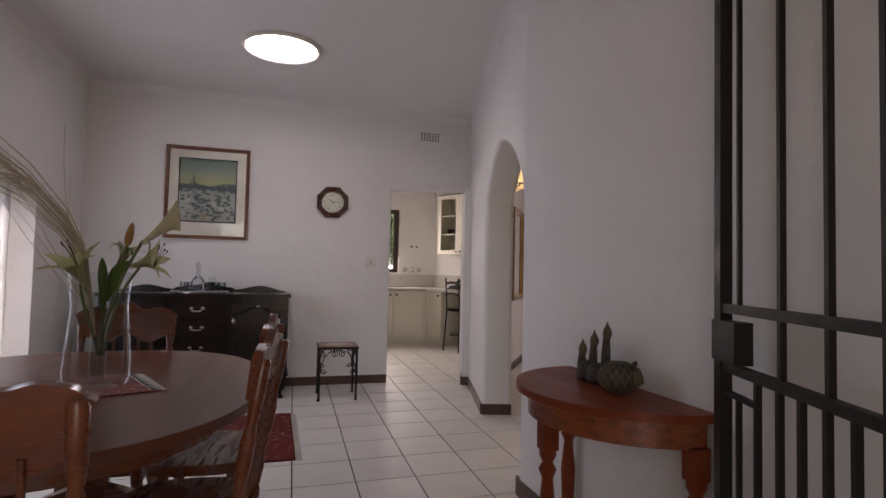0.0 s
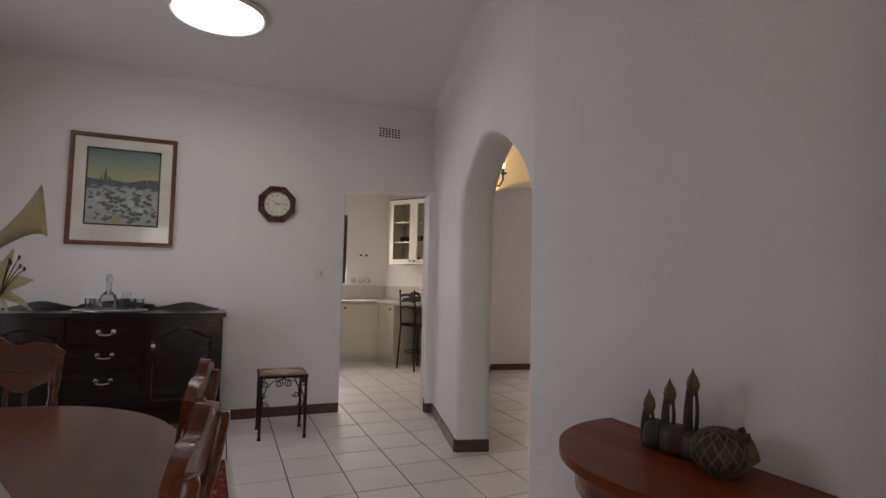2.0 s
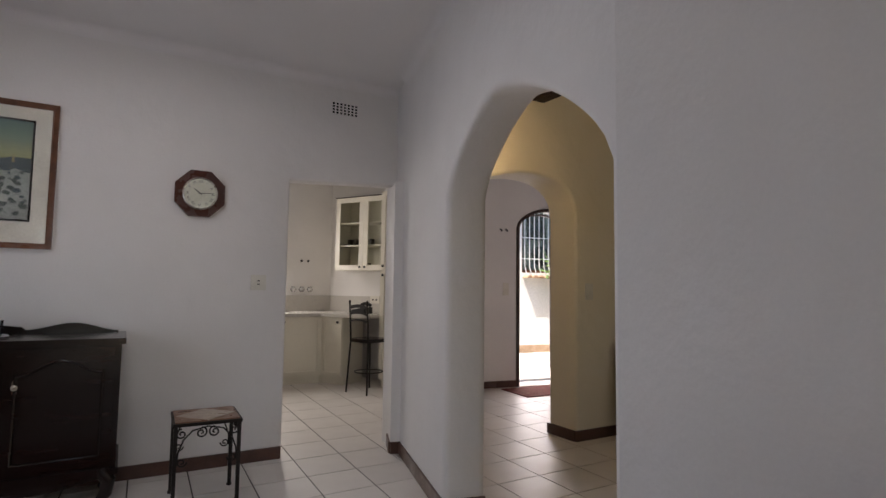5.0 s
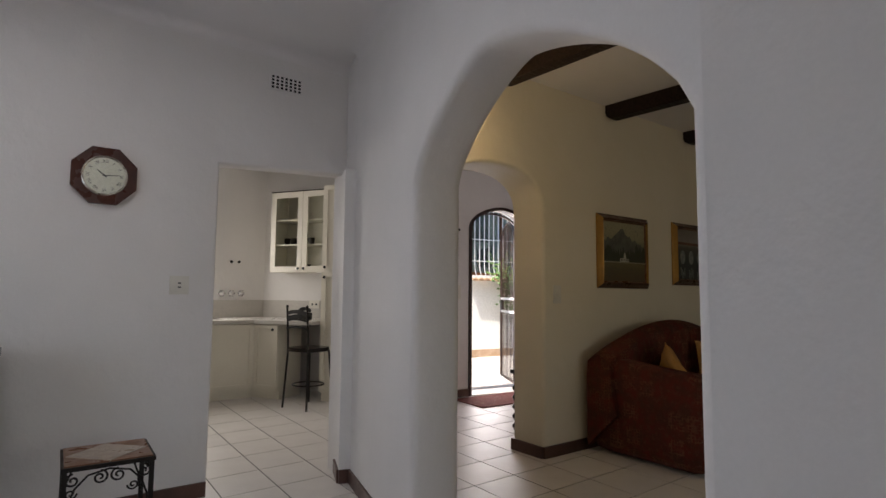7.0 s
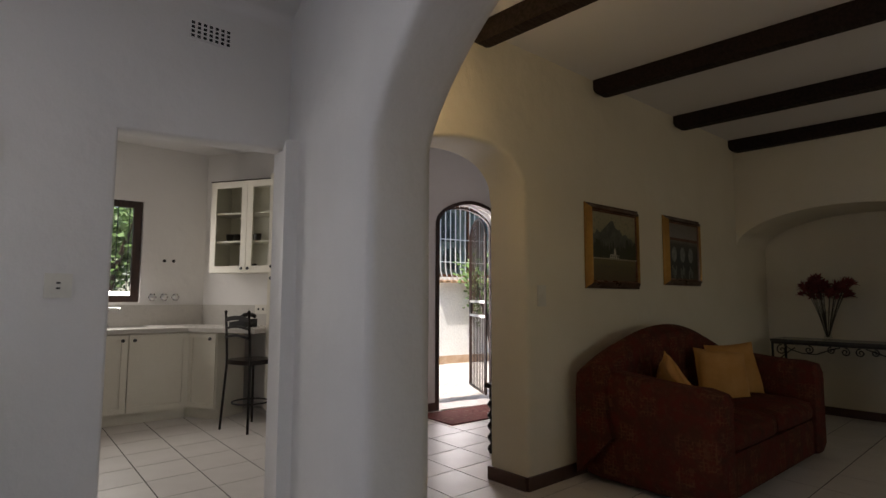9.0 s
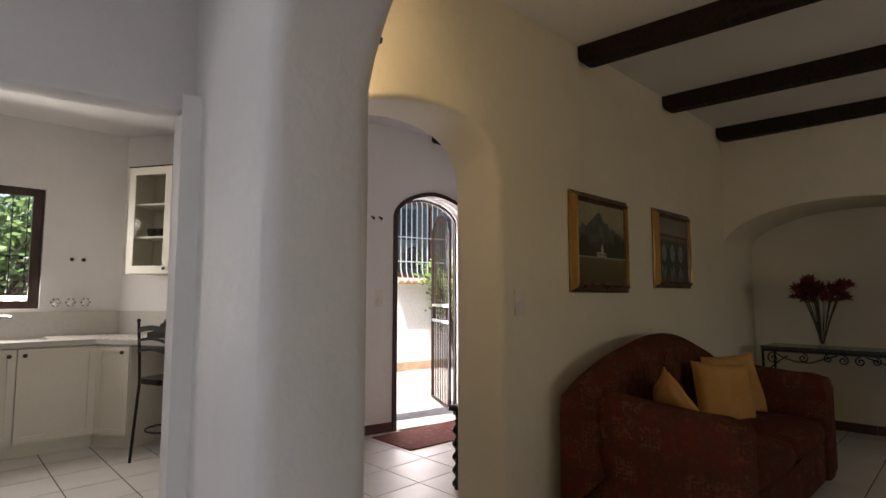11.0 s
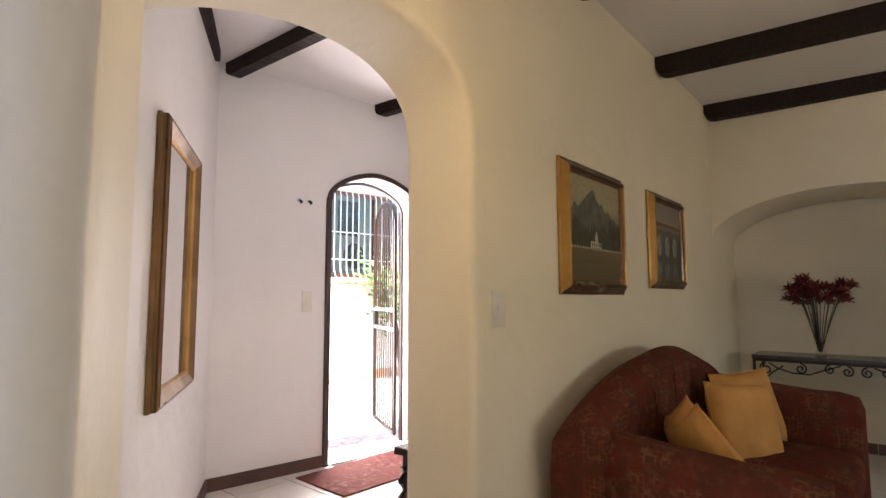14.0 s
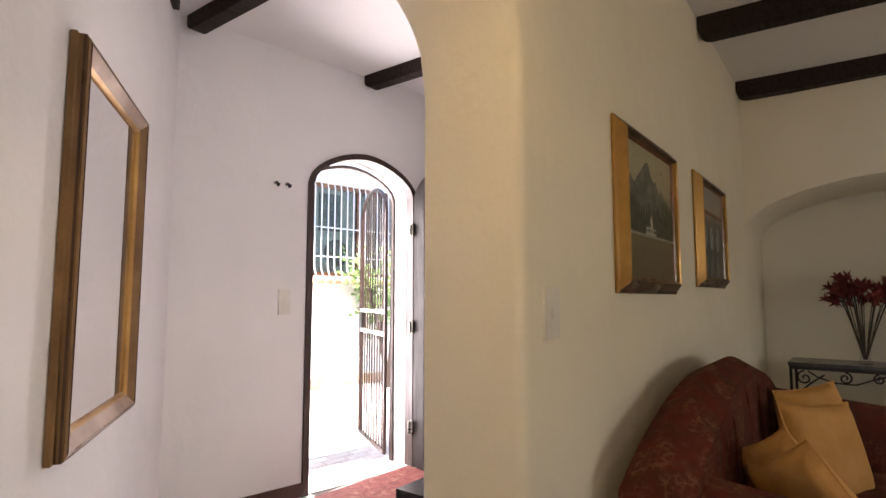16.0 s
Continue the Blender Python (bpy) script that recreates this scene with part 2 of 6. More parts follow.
CLOCKFACE = mat("aged_clock_dial", (0.70, 0.70, 0.58), (0.64, 0.64, 0.52), 0.35, scale=10, fine=90, bump=0.0)
STONE = mat("dark_stone_top", (0.09, 0.085, 0.08), (0.05, 0.048, 0.045), 0.22, scale=14, fine=120, bump=0.03)
CURTAIN = mat("white_sheer_cloth", (0.80, 0.80, 0.82), None, 0.9, scale=6, fine=200, bump=0.1)
ct = CURTAIN.node_tree
tl, mx = ct.nodes.new("ShaderNodeBsdfTranslucent"), ct.nodes.new("ShaderNodeMixShader")
tl.inputs[0].default_value, mx.inputs[0].default_value = (0.8, 0.8, 0.84, 1), 0.45
ct.links.new(ct.nodes["Principled BSDF"].outputs[0], mx.inputs[1]), ct.links.new(tl.outputs[0], mx.inputs[2])
ct.links.new(mx.outputs[0], ct.nodes["Material Output"].inputs[0])
LAMPGLOW = glow("lamp_diffuser", (0.95, 0.95, 1.0), 6.0)
CANDLE = glow("candle_bulb", (1.0, 0.72, 0.36), 14.0)
VENTSHADE = mat("vent_hole_shade", (0.02, 0.02, 0.02), None, 0.9, bump=0)


def rug_mat(name, a, b, c, scale):
    """Woven pile with medallion-like rings and speckle."""
    m = bpy.data.materials.new(name)
    m.use_nodes = True
    nt = m.node_tree
    bs = nt.nodes["Principled BSDF"]
    co = nt.nodes.new("ShaderNodeTexCoord").outputs["Object"]
    vor = nt.nodes.new("ShaderNodeTexVoronoi")
    vor.inputs["Scale"].default_value, vor.inputs["Randomness"].default_value = scale, 0.35
    nt.links.new(co, vor.inputs["Vector"])
    wv = nt.nodes.new("ShaderNodeMath")
    wv.operation = "SINE"
    mul = nt.nodes.new("ShaderNodeMath")
    mul.operation = "MULTIPLY"
    mul.inputs[1].default_value = 26.0
    nt.links.new(vor.outputs["Distance"], mul.inputs[0])
    nt.links.new(mul.outputs[0], wv.inputs[0])
    one = ramp_mix(nt, sharpen(nt, wv.outputs[0], 0.1, 0.5), a, b)
    two = ramp_mix(nt, sharpen(nt, noise_out(nt, co, scale * 4.2, 4), 0.56, 0.62), one, c)
    three = ramp_mix(nt, sharpen(nt, noise_out(nt, co, scale * 0.6, 2), 0.3, 0.7), two, a)
    nt.links.new(three, bs.inputs["Base Color"])
    bs.inputs["Roughness"].default_value = 0.95
    bs.inputs["Specular IOR Level"].default_value = 0.15
    bp = nt.nodes.new("ShaderNodeBump")
    bp.inputs["Strength"].default_value, bp.inputs["Distance"].default_value = 0.4, 0.004
    nt.links.new(noise_out(nt, co, 320, 2), bp.inputs["Height"])
    nt.links.new(bp.outputs[0], bs.inputs["Normal"])
    return m


REDRUG = rug_mat("red_patterned_rug", (0.14, 0.022, 0.020), (0.055, 0.015, 0.02), (0.32, 0.18, 0.11), 6.0)
MATRUG = rug_mat("red_brown_doormat", (0.150, 0.046, 0.037), (0.105, 0.030, 0.025), (0.21, 0.11, 0.078), 5.0)
RUNNER = rug_mat("woven_table_mat", (0.30, 0.10, 0.075), (0.05, 0.055, 0.09), (0.55, 0.48, 0.40), 14.0)


def motif_cloth(name, red, brown, thread):
    """Woven cloth: mottled red and brown ground with scattered stepped motifs in paler thread."""
    m = bpy.data.materials.new(name)
    m.use_nodes = True
    nt = m.node_tree
    bs = nt.nodes["Principled BSDF"]
    co = nt.nodes.new("ShaderNodeTexCoord").outputs["Object"]

    def calc(op, a, b):
        n = nt.nodes.new("ShaderNodeMath")
        n.operation = op
        for k, v in enumerate((a, b)):
            if isinstance(v, (int, float)):
                n.inputs[k].default_value = v
            else:
                nt.links.new(v, n.inputs[k])
        return n.outputs[0]

    def cells(scale, loose, metric):
        vor = nt.nodes.new("ShaderNodeTexVoronoi")
        vor.distance = metric
        vor.inputs["Scale"].default_value, vor.inputs["Randomness"].default_value = scale, loose
        nt.links.new(co, vor.inputs["Vector"])
        return vor.outputs["Distance"]

    wobble = calc("MULTIPLY", noise_out(nt, co, 26, 3), 0.25)
    inside = sharpen(nt, calc("SUBTRACT", calc("SUBTRACT", 1.0, cells(6.0, 0.75, "CHEBYCHEV")), wobble), 0.50, 0.60)
    core = sharpen(nt, calc("SUBTRACT", 1.0, cells(6.0, 0.75, "CHEBYCHEV")), 0.78, 0.84)
    lines = calc("MULTIPLY", sharpen(nt, cells(48.0, 0.45, "CHEBYCHEV"), 0.34, 0.46), calc("SUBTRACT", inside, calc("MULTIPLY", core, 0.6)))
    ground = ramp_mix(nt, sharpen(nt, noise_out(nt, co, 11, 3), 0.38, 0.62), red, brown)
    rim = ramp_mix(nt, sharpen(nt, noise_out(nt, co, 30, 3), 0.52, 0.66), ground, tuple(c * 1.35 for c in brown))
    col = ramp_mix(nt, calc("MULTIPLY", lines, 0.42), rim, thread)
    nt.links.new(col, bs.inputs["Base Color"])
    bs.inputs["Roughness"].default_value = 0.95
    bs.inputs["Specular IOR Level"].default_value = 0.12
    bp = nt.nodes.new("ShaderNodeBump")
    bp.inputs["Strength"].default_value, bp.inputs["Distance"].default_value = 0.35, 0.004
    nt.links.new(noise_out(nt, co, 300, 2), bp.inputs["Height"])
    soft_bp = nt.nodes.new("ShaderNodeBump")
    soft_bp.inputs["Strength"].default_value, soft_bp.inputs["Distance"].default_value = 0.35, 0.04
    nt.links.new(noise_out(nt, co, 6, 2), soft_bp.inputs["Height"])
    nt.links.new(soft_bp.outputs[0], bp.inputs["Normal"])
    nt.links.new(bp.outputs[0], bs.inputs["Normal"])
    return m


SOFACLOTH = motif_cloth("maroon_patterned_sofa_cloth", (0.108, 0.023, 0.016), (0.076, 0.028, 0.018), (0.20, 0.105, 0.055))



def scenic(name, bands, grain, blob):
    """A landscape print: bands of colour up the picture, broken by brushed noise. bands: (height 0-1, colour)."""
    m = bpy.data.materials.new(name)
    m.use_nodes = True
    nt = m.node_tree
    bs = nt.nodes["Principled BSDF"]
    co = nt.nodes.new("ShaderNodeTexCoord").outputs["Generated"]
    sep = nt.nodes.new("ShaderNodeSeparateXYZ")
    nt.links.new(co, sep.inputs[0])
    n = noise_out(nt, co, grain, 5, (1, 1, 1), 0.6)
    add = nt.nodes.new("ShaderNodeMath")
    add.operation = "MULTIPLY_ADD"
    add.inputs[1].default_value, add.inputs[2].default_value = blob, -blob * 0.5
    nt.links.new(n, add.inputs[0])
    tot = nt.nodes.new("ShaderNodeMath")
    tot.operation = "ADD"
    nt.links.new(sep.outputs[2], tot.inputs[0])
    nt.links.new(add.outputs[0], tot.inputs[1])
    r = nt.nodes.new("ShaderNodeValToRGB")
    while len(r.color_ramp.elements) < len(bands):
        r.color_ramp.elements.new(0.5)
    for e, (h, c) in zip(r.color_ramp.elements, bands):
        e.position, e.color = h, (*c, 1)
    nt.links.new(tot.outputs[0], r.inputs[0])
    spk = ramp_mix(nt, sharpen(nt, noise_out(nt, co, grain * 5, 3), 0.5, 0.7), r.outputs[0], (0.03, 0.05, 0.05))
    half = nt.nodes.new("ShaderNodeMix")
    half.data_type = "RGBA"
    half.inputs[0].default_value = 0.45
    nt.links.new(r.outputs[0], half.inputs[6])
    nt.links.new(spk, half.inputs[7])
    nt.links.new(half.outputs[2], bs.inputs["Base Color"])
    bs.inputs["Roughness"].default_value = 0.35
    return m


GARDENPRINT = scenic("garden_print", ((0.0, (0.27, 0.28, 0.25)), (0.30, (0.34, 0.36, 0.33)), (0.56, (0.24, 0.27, 0.23)), (0.60, (0.32, 0.31, 0.15)), (0.68, (0.30, 0.31, 0.17)), (0.80, (0.19, 0.25, 0.18)),
                                      (1.0, (0.09, 0.16, 0.14))), 6, 0.06)
FARMPAINT = scenic("farm_painting", ((0.0, (0.085, 0.060, 0.030)), (0.22, (0.11, 0.085, 0.038)), (0.34, (0.16, 0.125, 0.05)), (0.38, (0.05, 0.055, 0.03)),
                                     (0.60, (0.20, 0.19, 0.11)), (0.75, (0.31, 0.28, 0.16)), (1.0, (0.33, 0.30, 0.18))), 5, 0.16)
BRIDGEPAINT = scenic("bridge_painting", ((0.0, (0.05, 0.055, 0.05)), (0.2, (0.025, 0.035, 0.035)), (0.45, (0.03, 0.04, 0.04)), (0.62, (0.07, 0.06, 0.05)),
                                         (0.72, (0.25, 0.23, 0.20)), (1.0, (0.17, 0.15, 0.125))), 6, 0.14)

# ---- building helpers ----
def thing(name, x, y, z=0.0, rz=0.0, label="", category="", group=""):
    ob = new(name)
    ob.empty_display_size = 0.1
    ob.matrix_basis = pose(x, y, z, 0, 0, rz)
    return tagged(ob, label, category, group)


def mesh_of(bm, material, name, smooth=0.6):
    me = bpy.data.meshes.new(name)
    bmesh.ops.recalc_face_normals(bm, faces=bm.faces[:])
    if smooth:
        for f in bm.faces:
            f.smooth = True
        for e in bm.edges:
            if len(e.link_faces) == 2 and e.calc_face_angle(0) > smooth:
                e.smooth = False
    bm.to_mesh(me)
    bm.free()
    me.materials.append(material)
    return me


def part(name, bm, material, parent, label="", smooth=0.6):
    ob = new(name, mesh_of(bm, material, name, smooth))
    ob.parent = parent
    if label:
        tagged(ob, label)
    return ob


def solid(name, bm, material, label="", category="", group="", kind="", smooth=0.6):
    return tagged(new(name, mesh_of(bm, material, name, smooth)), label, category, group, kind)


def bevel_all(bm, w, seg=2, angle=0.5):
    es = [e for e in bm.edges if len(e.link_faces) == 2 and e.calc_face_angle(0) > angle]
    bmesh.ops.bevel(bm, geom=es, offset=w, segments=seg, affect="EDGES", profile=0.6, clamp_overlap=True)
    return bm


def box(bm, x0, x1, y0, y1, z0, z1, m=None):
    vs = [bm.verts.new((x, y, z)) for z in (z0, z1) for x, y in ((x0, y0), (x1, y0), (x1, y1), (x0, y1))]
    if m is not None:
        for v in vs:
            v.co = m @ v.co
    for q in ((3, 2, 1, 0), (4, 5, 6, 7), (0, 1, 5, 4), (1, 2, 6, 5), (2, 3, 7, 6), (3, 0, 4, 7)):
        bm.faces.new([vs[k] for k in q])
    return vs


def block(x0, x1, y0, y1, z0, z1, w=0.0, seg=2, m=None):
    bm = bmesh.new()
    box(bm, x0, x1, y0, y1, z0, z1, m)
    return bevel_all(bm, w, seg) if w else bm


def tube(bm, pts, r, seg=8, closed=False, r_end=None):
    """A round bar along points; r may taper to r_end."""
    pts = [Vector(p) for p in pts]
    n = len(pts)
    rings, up = [], None
    for k, p in enumerate(pts):
        a = pts[(k - 1) % n] if closed or k > 0 else p
        b = pts[(k + 1) % n] if closed or k < n - 1 else p
        d = (b - a).normalized()
        if up is None:
            up = d.orthogonal().normalized()
        else:
            up = (up - d * up.dot(d)).normalized()
        side = d.cross(up)
        rr = r if r_end is None else r + (r_end - r) * k / max(1, n - 1)
        rings.append([bm.verts.new(p + (up * math.cos(6.2832 * j / seg) + side * math.sin(6.2832 * j / seg)) * rr) for j in range(seg)])
    for k in range(n if closed else n - 1):
        a, b = rings[k], rings[(k + 1) % n]
        for j in range(seg):
            bm.faces.new((a[j], a[(j + 1) % seg], b[(j + 1) % seg], b[j]))
    if not closed:
        bm.faces.new(rings[0][::-1]), bm.faces.new(rings[-1])
    return bm


def lathe(bm, prof, cx=0, cy=0, seg=16, m=None):
    """Turned shape: prof is (radius, z) from bottom to top."""
    rings = []
    for r, z in prof:
        ring = [bm.verts.new((cx + r * math.cos(6.28318 * j / seg), cy + r * math.sin(6.28318 * j / seg), z)) for j in range(seg)]
        if m is not None:
            for v in ring:
                v.co = m @ v.co
        rings.append(ring)
    for a, b in zip(rings, rings[1:]):
        for j in range(seg):
            bm.faces.new((a[j], a[(j + 1) % seg], b[(j + 1) % seg], b[j]))
    bm.faces.new(rings[0][::-1]), bm.faces.new(rings[-1])
    return bm


def prism(bm, outline, depth, m=None):
    """Plate: outline in (u, v), standing in the local x-z plane, thickness along local y from 0 to depth."""
    a = [bm.verts.new((u, 0, v)) for u, v in outline]
    b = [bm.verts.new((u, depth, v)) for u, v in outline]
    if m is not None:
        for v in a + b:
            v.co = m @ v.co
    bm.faces.new(a), bm.faces.new(b[::-1])
    n = len(a)
    for k in range(n):
        bm.faces.new((a[k], b[k], b[(k + 1) % n], a[(k + 1) % n]))
    return bm


def slab(bm, outline, z0, z1):
    """Plate lying flat: outline in (x, y)."""
    a = [bm.verts.new((x, y, z0)) for x, y in outline]
    b = [bm.verts.new((x, y, z1)) for x, y in outline]
    bm.faces.new(a[::-1]), bm.faces.new(b)
    n = len(a)
    for k in range(n):
        bm.faces.new((a[k], a[(k + 1) % n], b[(k + 1) % n], b[k]))
    return bm


def ellipse(cx, cy, a, b, n=64, start=0.0, end=6.28318, power=2.0):
    full = abs(end - start) > 6.28
    out = []
    for k in range(n if full else n + 1):
        t = start + (end - start) * k / n
        c, s = math.cos(t), math.sin(t)
        out.append((cx + a * math.copysign(abs(c) ** (2 / power), c), cy + b * math.copysign(abs(s) ** (2 / power), s)))
    return out


def spiral(cx, cz, r0, r1, turns, start, n=26):
    """Points (u, v) of a scroll from outer radius r0 to inner r1."""
    return [(cx + (r0 + (r1 - r0) * k / n) * math.cos(start + turns * 6.28318 * k / n),
             cz + (r0 + (r1 - r0) * k / n) * math.sin(start + turns * 6.28318 * k / n)) for k in range(n + 1)]


def wall_frame(p, q):
    """Matrix whose local x runs from p to q along the wall, local z up; local y points to the left of the way from p to q."""
    return pose(p[0], p[1], 0, 0, 0, math.degrees(math.atan2(q[1] - p[1], q[0] - p[0])))


def wall(name, p, q, z1, thick, material=PLASTER, holes=(), arch=None, soft=0.0, label="white plastered wall", back=None):
    """A wall whose face runs from p to q and whose thickness lies to the left of that way. arch: outline (u, v) from floor to floor,
    cut from below; holes: (u0, u1, v0, v1); back: paint of the far face, if it differs."""
    length = math.hypot(q[0] - p[0], q[1] - p[1])
    bm = bmesh.new()
    if holes:
        us = sorted({0, length, *[h[0] for h in holes], *[h[1] for h in holes]})
        vs = sorted({0, z1, *[max(0, h[2]) for h in holes], *[h[3] for h in holes]})
        grid = {(u, v, d): bm.verts.new((u, d, v)) for u in us for v in vs for d in (0, thick)}
        inside = lambda u, v: not any(h[0] < u < h[1] and h[2] < v < h[3] for h in holes) and 0 < u < length and 0 < v < z1
        for u0, u1 in zip(us, us[1:]):
            for v0, v1 in zip(vs, vs[1:]):
                mu, mv = (u0 + u1) / 2, (v0 + v1) / 2
                if not inside(mu, mv):
                    continue
                for d in (0, thick):
                    bm.faces.new([grid[k] for k in ((u0, v0, d), (u1, v0, d), (u1, v1, d), (u0, v1, d))])
                for c, e, f in (((u0 - 0.002, mv), (u0, v0), (u0, v1)), ((u1 + 0.002, mv), (u1, v0), (u1, v1)),
                                ((mu, v0 - 0.002), (u0, v0), (u1, v0)), ((mu, v1 + 0.002), (u0, v1), (u1, v1))):
                    if not inside(*c):
                        bm.faces.new([grid[(*e, 0)], grid[(*f, 0)], grid[(*f, thick)], grid[(*e, thick)]])
        bmesh.ops.delete(bm, geom=[v for v in bm.verts if not v.link_faces], context="VERTS")
        line = []
    elif arch:
        line = list(arch)
        if line[0][0] < 0.001:
            line = line[1:]
        else:
            line = [(0, 0)] + line
        if line[-1][0] > length - 0.001:
            line = line[:-1]
        else:
            line = line + [(length, 0)]
        line += [(length, z1), (0, z1)]
    else:
        line = [(0, 0), (length, 0), (length, z1), (0, z1)]
    if arch and soft:
        # opening lined by a strip whose two rims are rounded
        pts = [Vector((u, v)) for u, v in arch]
        offs = []
        for k, c in enumerate(pts):
            t0 = (c - pts[k - 1]).normalized() if k else Vector((0, 1))
            t1 = (pts[k + 1] - c).normalized() if k < len(pts) - 1 else Vector((0, -1))
            nn = Vector((-t0.y - t1.y, t0.x + t1.x)).normalized()
            offs.append(nn / max(0.6, nn.dot(Vector((-t0.y, t0.x)))))
        prof = [(soft * (1 - math.sin(radians(a))), soft * (1 - math.cos(radians(a)))) for a in (0, 22.5, 45, 67.5, 90)]
        prof = prof + [(o, thick - y) for o, y in prof[::-1]]
        rings = [[bm.verts.new((c.x + n.x * o, y, max(0.0, c.y + n.y * o) if 0 < k < len(pts) - 1 else 0.0)) for o, y in prof] for k, (c, n) in enumerate(zip(pts, offs))]
        for ra, rb in zip(rings, rings[1:]):
            for j in range(len(prof) - 1):
                bm.faces.new((ra[j], ra[j + 1], rb[j + 1], rb[j]))
        corners = [[bm.verts.new((u, y, v)) for u, v in ((length, 0), (length, z1), (0, z1), (0, 0))] for y in (0, thick)]
        bm.faces.new([r[0] for r in rings] + corners[0])
        bm.faces.new([r[-1] for r in rings][::-1] + corners[1][::-1])
        for j in range(3):
            bm.faces.new((corners[0][j], corners[0][j + 1], corners[1][j + 1], corners[1][j]))
    elif line:
        prism(bm, line, thick)
    ob = solid(name, bm, material, label, "wall", kind="structure")
    if back:
        ob.data.materials.append(back)
        for f in ob.data.polygons:
            f.material_index = 1 if f.center.y > thick - 0.002 else 0
    ob.matrix_basis = wall_frame(p, q)
    return ob


def skirting(p, q, name="baseboard", h=0.085, t=0.014):
    length = math.hypot(q[0] - p[0], q[1] - p[1])
    bm = bmesh.new()
    n = max(1, round(length / 0.34))
    for k in range(n):
        a, b = length * k / n, length * (k + 1) / n - 0.003
        box(bm, a, b, -t, 0.004, 0, h)
    bevel_all(bm, 0.004, 1)
    ob = solid(name, bm, SKIRT, "dark brown tiled skirting along the wall foot", "baseboard", kind="structure")
    ob.matrix_basis = wall_frame(p, q)
    return ob


# ---- plan ----
CEIL = 2.88
HALL_CEIL = 2.92
WALL_T = 0.245
FAR_Y = 7.03            # wall with the clock
EAST_X = 1.816          # wall behind the half-round table
JAMB_S = (1.832, 4.04)   # near jamb of the first arch, dining side
JAMB_N = (2.225, 5.595) # far jamb
CORNER = (2.515, 6.74)  # end of that wall beside the kitchen opening
WEST_X = -1.17
LOUNGE_Y = 6.355        # wall with the two paintings
LOUNGE_E = 7.32
NICHE_E = 8.12
HALL_A, HALL_B = (2.72, 6.60), (4.22, 8.76)   # slanting hall wall with the mirror
DOOR_A, DOOR_B = (4.22, 8.76), (7.10, 8.28)   # wall of the front door
KE_A, KE_B = (3.22, 10.745), (4.30, 9.02)     # slanting kitchen wall
skew = math.atan2(CORNER[1] - JAMB_S[1], CORNER[0] - JAMB_S[0])


def arch_line(u0, u1, top, spring0, spring1, apex, p0=1.7, p1=1.6, n=22):
    """Hand-plastered arch: floor to floor, with unequal shoulders."""
    out = [(u0, 0.0)]
    for k in range(n + 1):
        c = 1 - k / n
        out.append((apex - (apex - u0) * c, spring0 + (top - spring0) * max(0.0, 1 - c ** p0) ** (1 / p0)))
    for k in range(1, n + 1):
        c = k / n
        out.append((apex + (u1 - apex) * c, spring1 + (top - spring1) * max(0.0, 1 - c ** p1) ** (1 / p1)))
    return out + [(u1, 0.0)]


# ---- ground, floors ----
bm = bmesh.new()
slab(bm, [(-400, -400), (400, -400), (400, 400), (-400, 400)], -0.3, -0.13)
solid("ground", bm, EARTH, "sandy ground reaching into the distance", "ground", kind="structure", smooth=0)
bm = bmesh.new()
slab(bm, [(-1.45, -0.3), (8.4, -0.3), (8.4, 8.6), (5.0, 8.86), (4.4, 9.2), (4.2, 11.0), (-1.45, 11.0)], -0.12, -0.004)
floor = solid("floor", bm, GROUT, "pale square floor tiles with dark grout", "floor", kind="structure", smooth=0)

# ---- walls ----
# dining room
ln = math.hypot(CORNER[0] - JAMB_S[0], CORNER[1] - JAMB_S[1])
ua = math.hypot(JAMB_N[0] - JAMB_S[0], JAMB_N[1] - JAMB_S[1])
PAST = (JAMB_S[0] - 0.062 * math.cos(skew), JAMB_S[1] - 0.062 * math.sin(skew))
wall("wall_arch", CORNER, PAST, CEIL, WALL_T, arch=[(ln - u, v) for u, v in arch_line(-0.018, ua, 2.125, 1.60, 1.745, 0.92, 1.42, 1.46)][::-1], soft=0.04,
     label="white hand-plastered wall with an arched opening", back=LOUNGE_PLASTER)
wall("wall_east", (EAST_X, PAST[1]), (EAST_X, -0.1), CEIL, 0.27, back=LOUNGE_PLASTER)
# the pier thickens towards the hall on its lounge side
bm = bmesh.new()
slab(bm, [(2.474, 5.592), (2.716, 6.151), (2.735, 6.36), (2.745, 6.66), (2.70, 6.66)], 0, CEIL)
bevel_all(bm, 0.010, 2)
solid("wall_pier", bm, LOUNGE_PLASTER, "cream plastered flank of the pier beside the hall arch", "wall", kind="structure")
wall("wall_north", (WEST_X, FAR_Y), (2.67, FAR_Y), CEIL, 0.15, soft=0.02,
     arch=[(1.705 - WEST_X, 0), (1.705 - WEST_X, 2.035), (2.56 - WEST_X, 2.080), (2.56 - WEST_X, 0)], label="white plastered wall with the opening to the kitchen")
bm = bmesh.new()
slab(bm, [(2.446, 6.762), (2.530, 6.990), (2.530, 7.10), (2.95, 7.10), (2.74, 6.60), (2.512, 6.741)], 0, 2.062)
bevel_all(bm, 0.012, 3)
solid("wall_kitchen_jamb", bm, PLASTER, "plastered jamb of the kitchen opening", "wall", kind="structure")
bm = bmesh.new()
slab(bm, [(2.515, 6.741), (2.588, 7.032), (2.95, 7.10), (2.74, 6.60)], 2.05, CEIL)
solid("wall_over_jamb", bm, PLASTER, "plastered wall above the jamb of the kitchen opening", "wall", kind="structure", smooth=0)
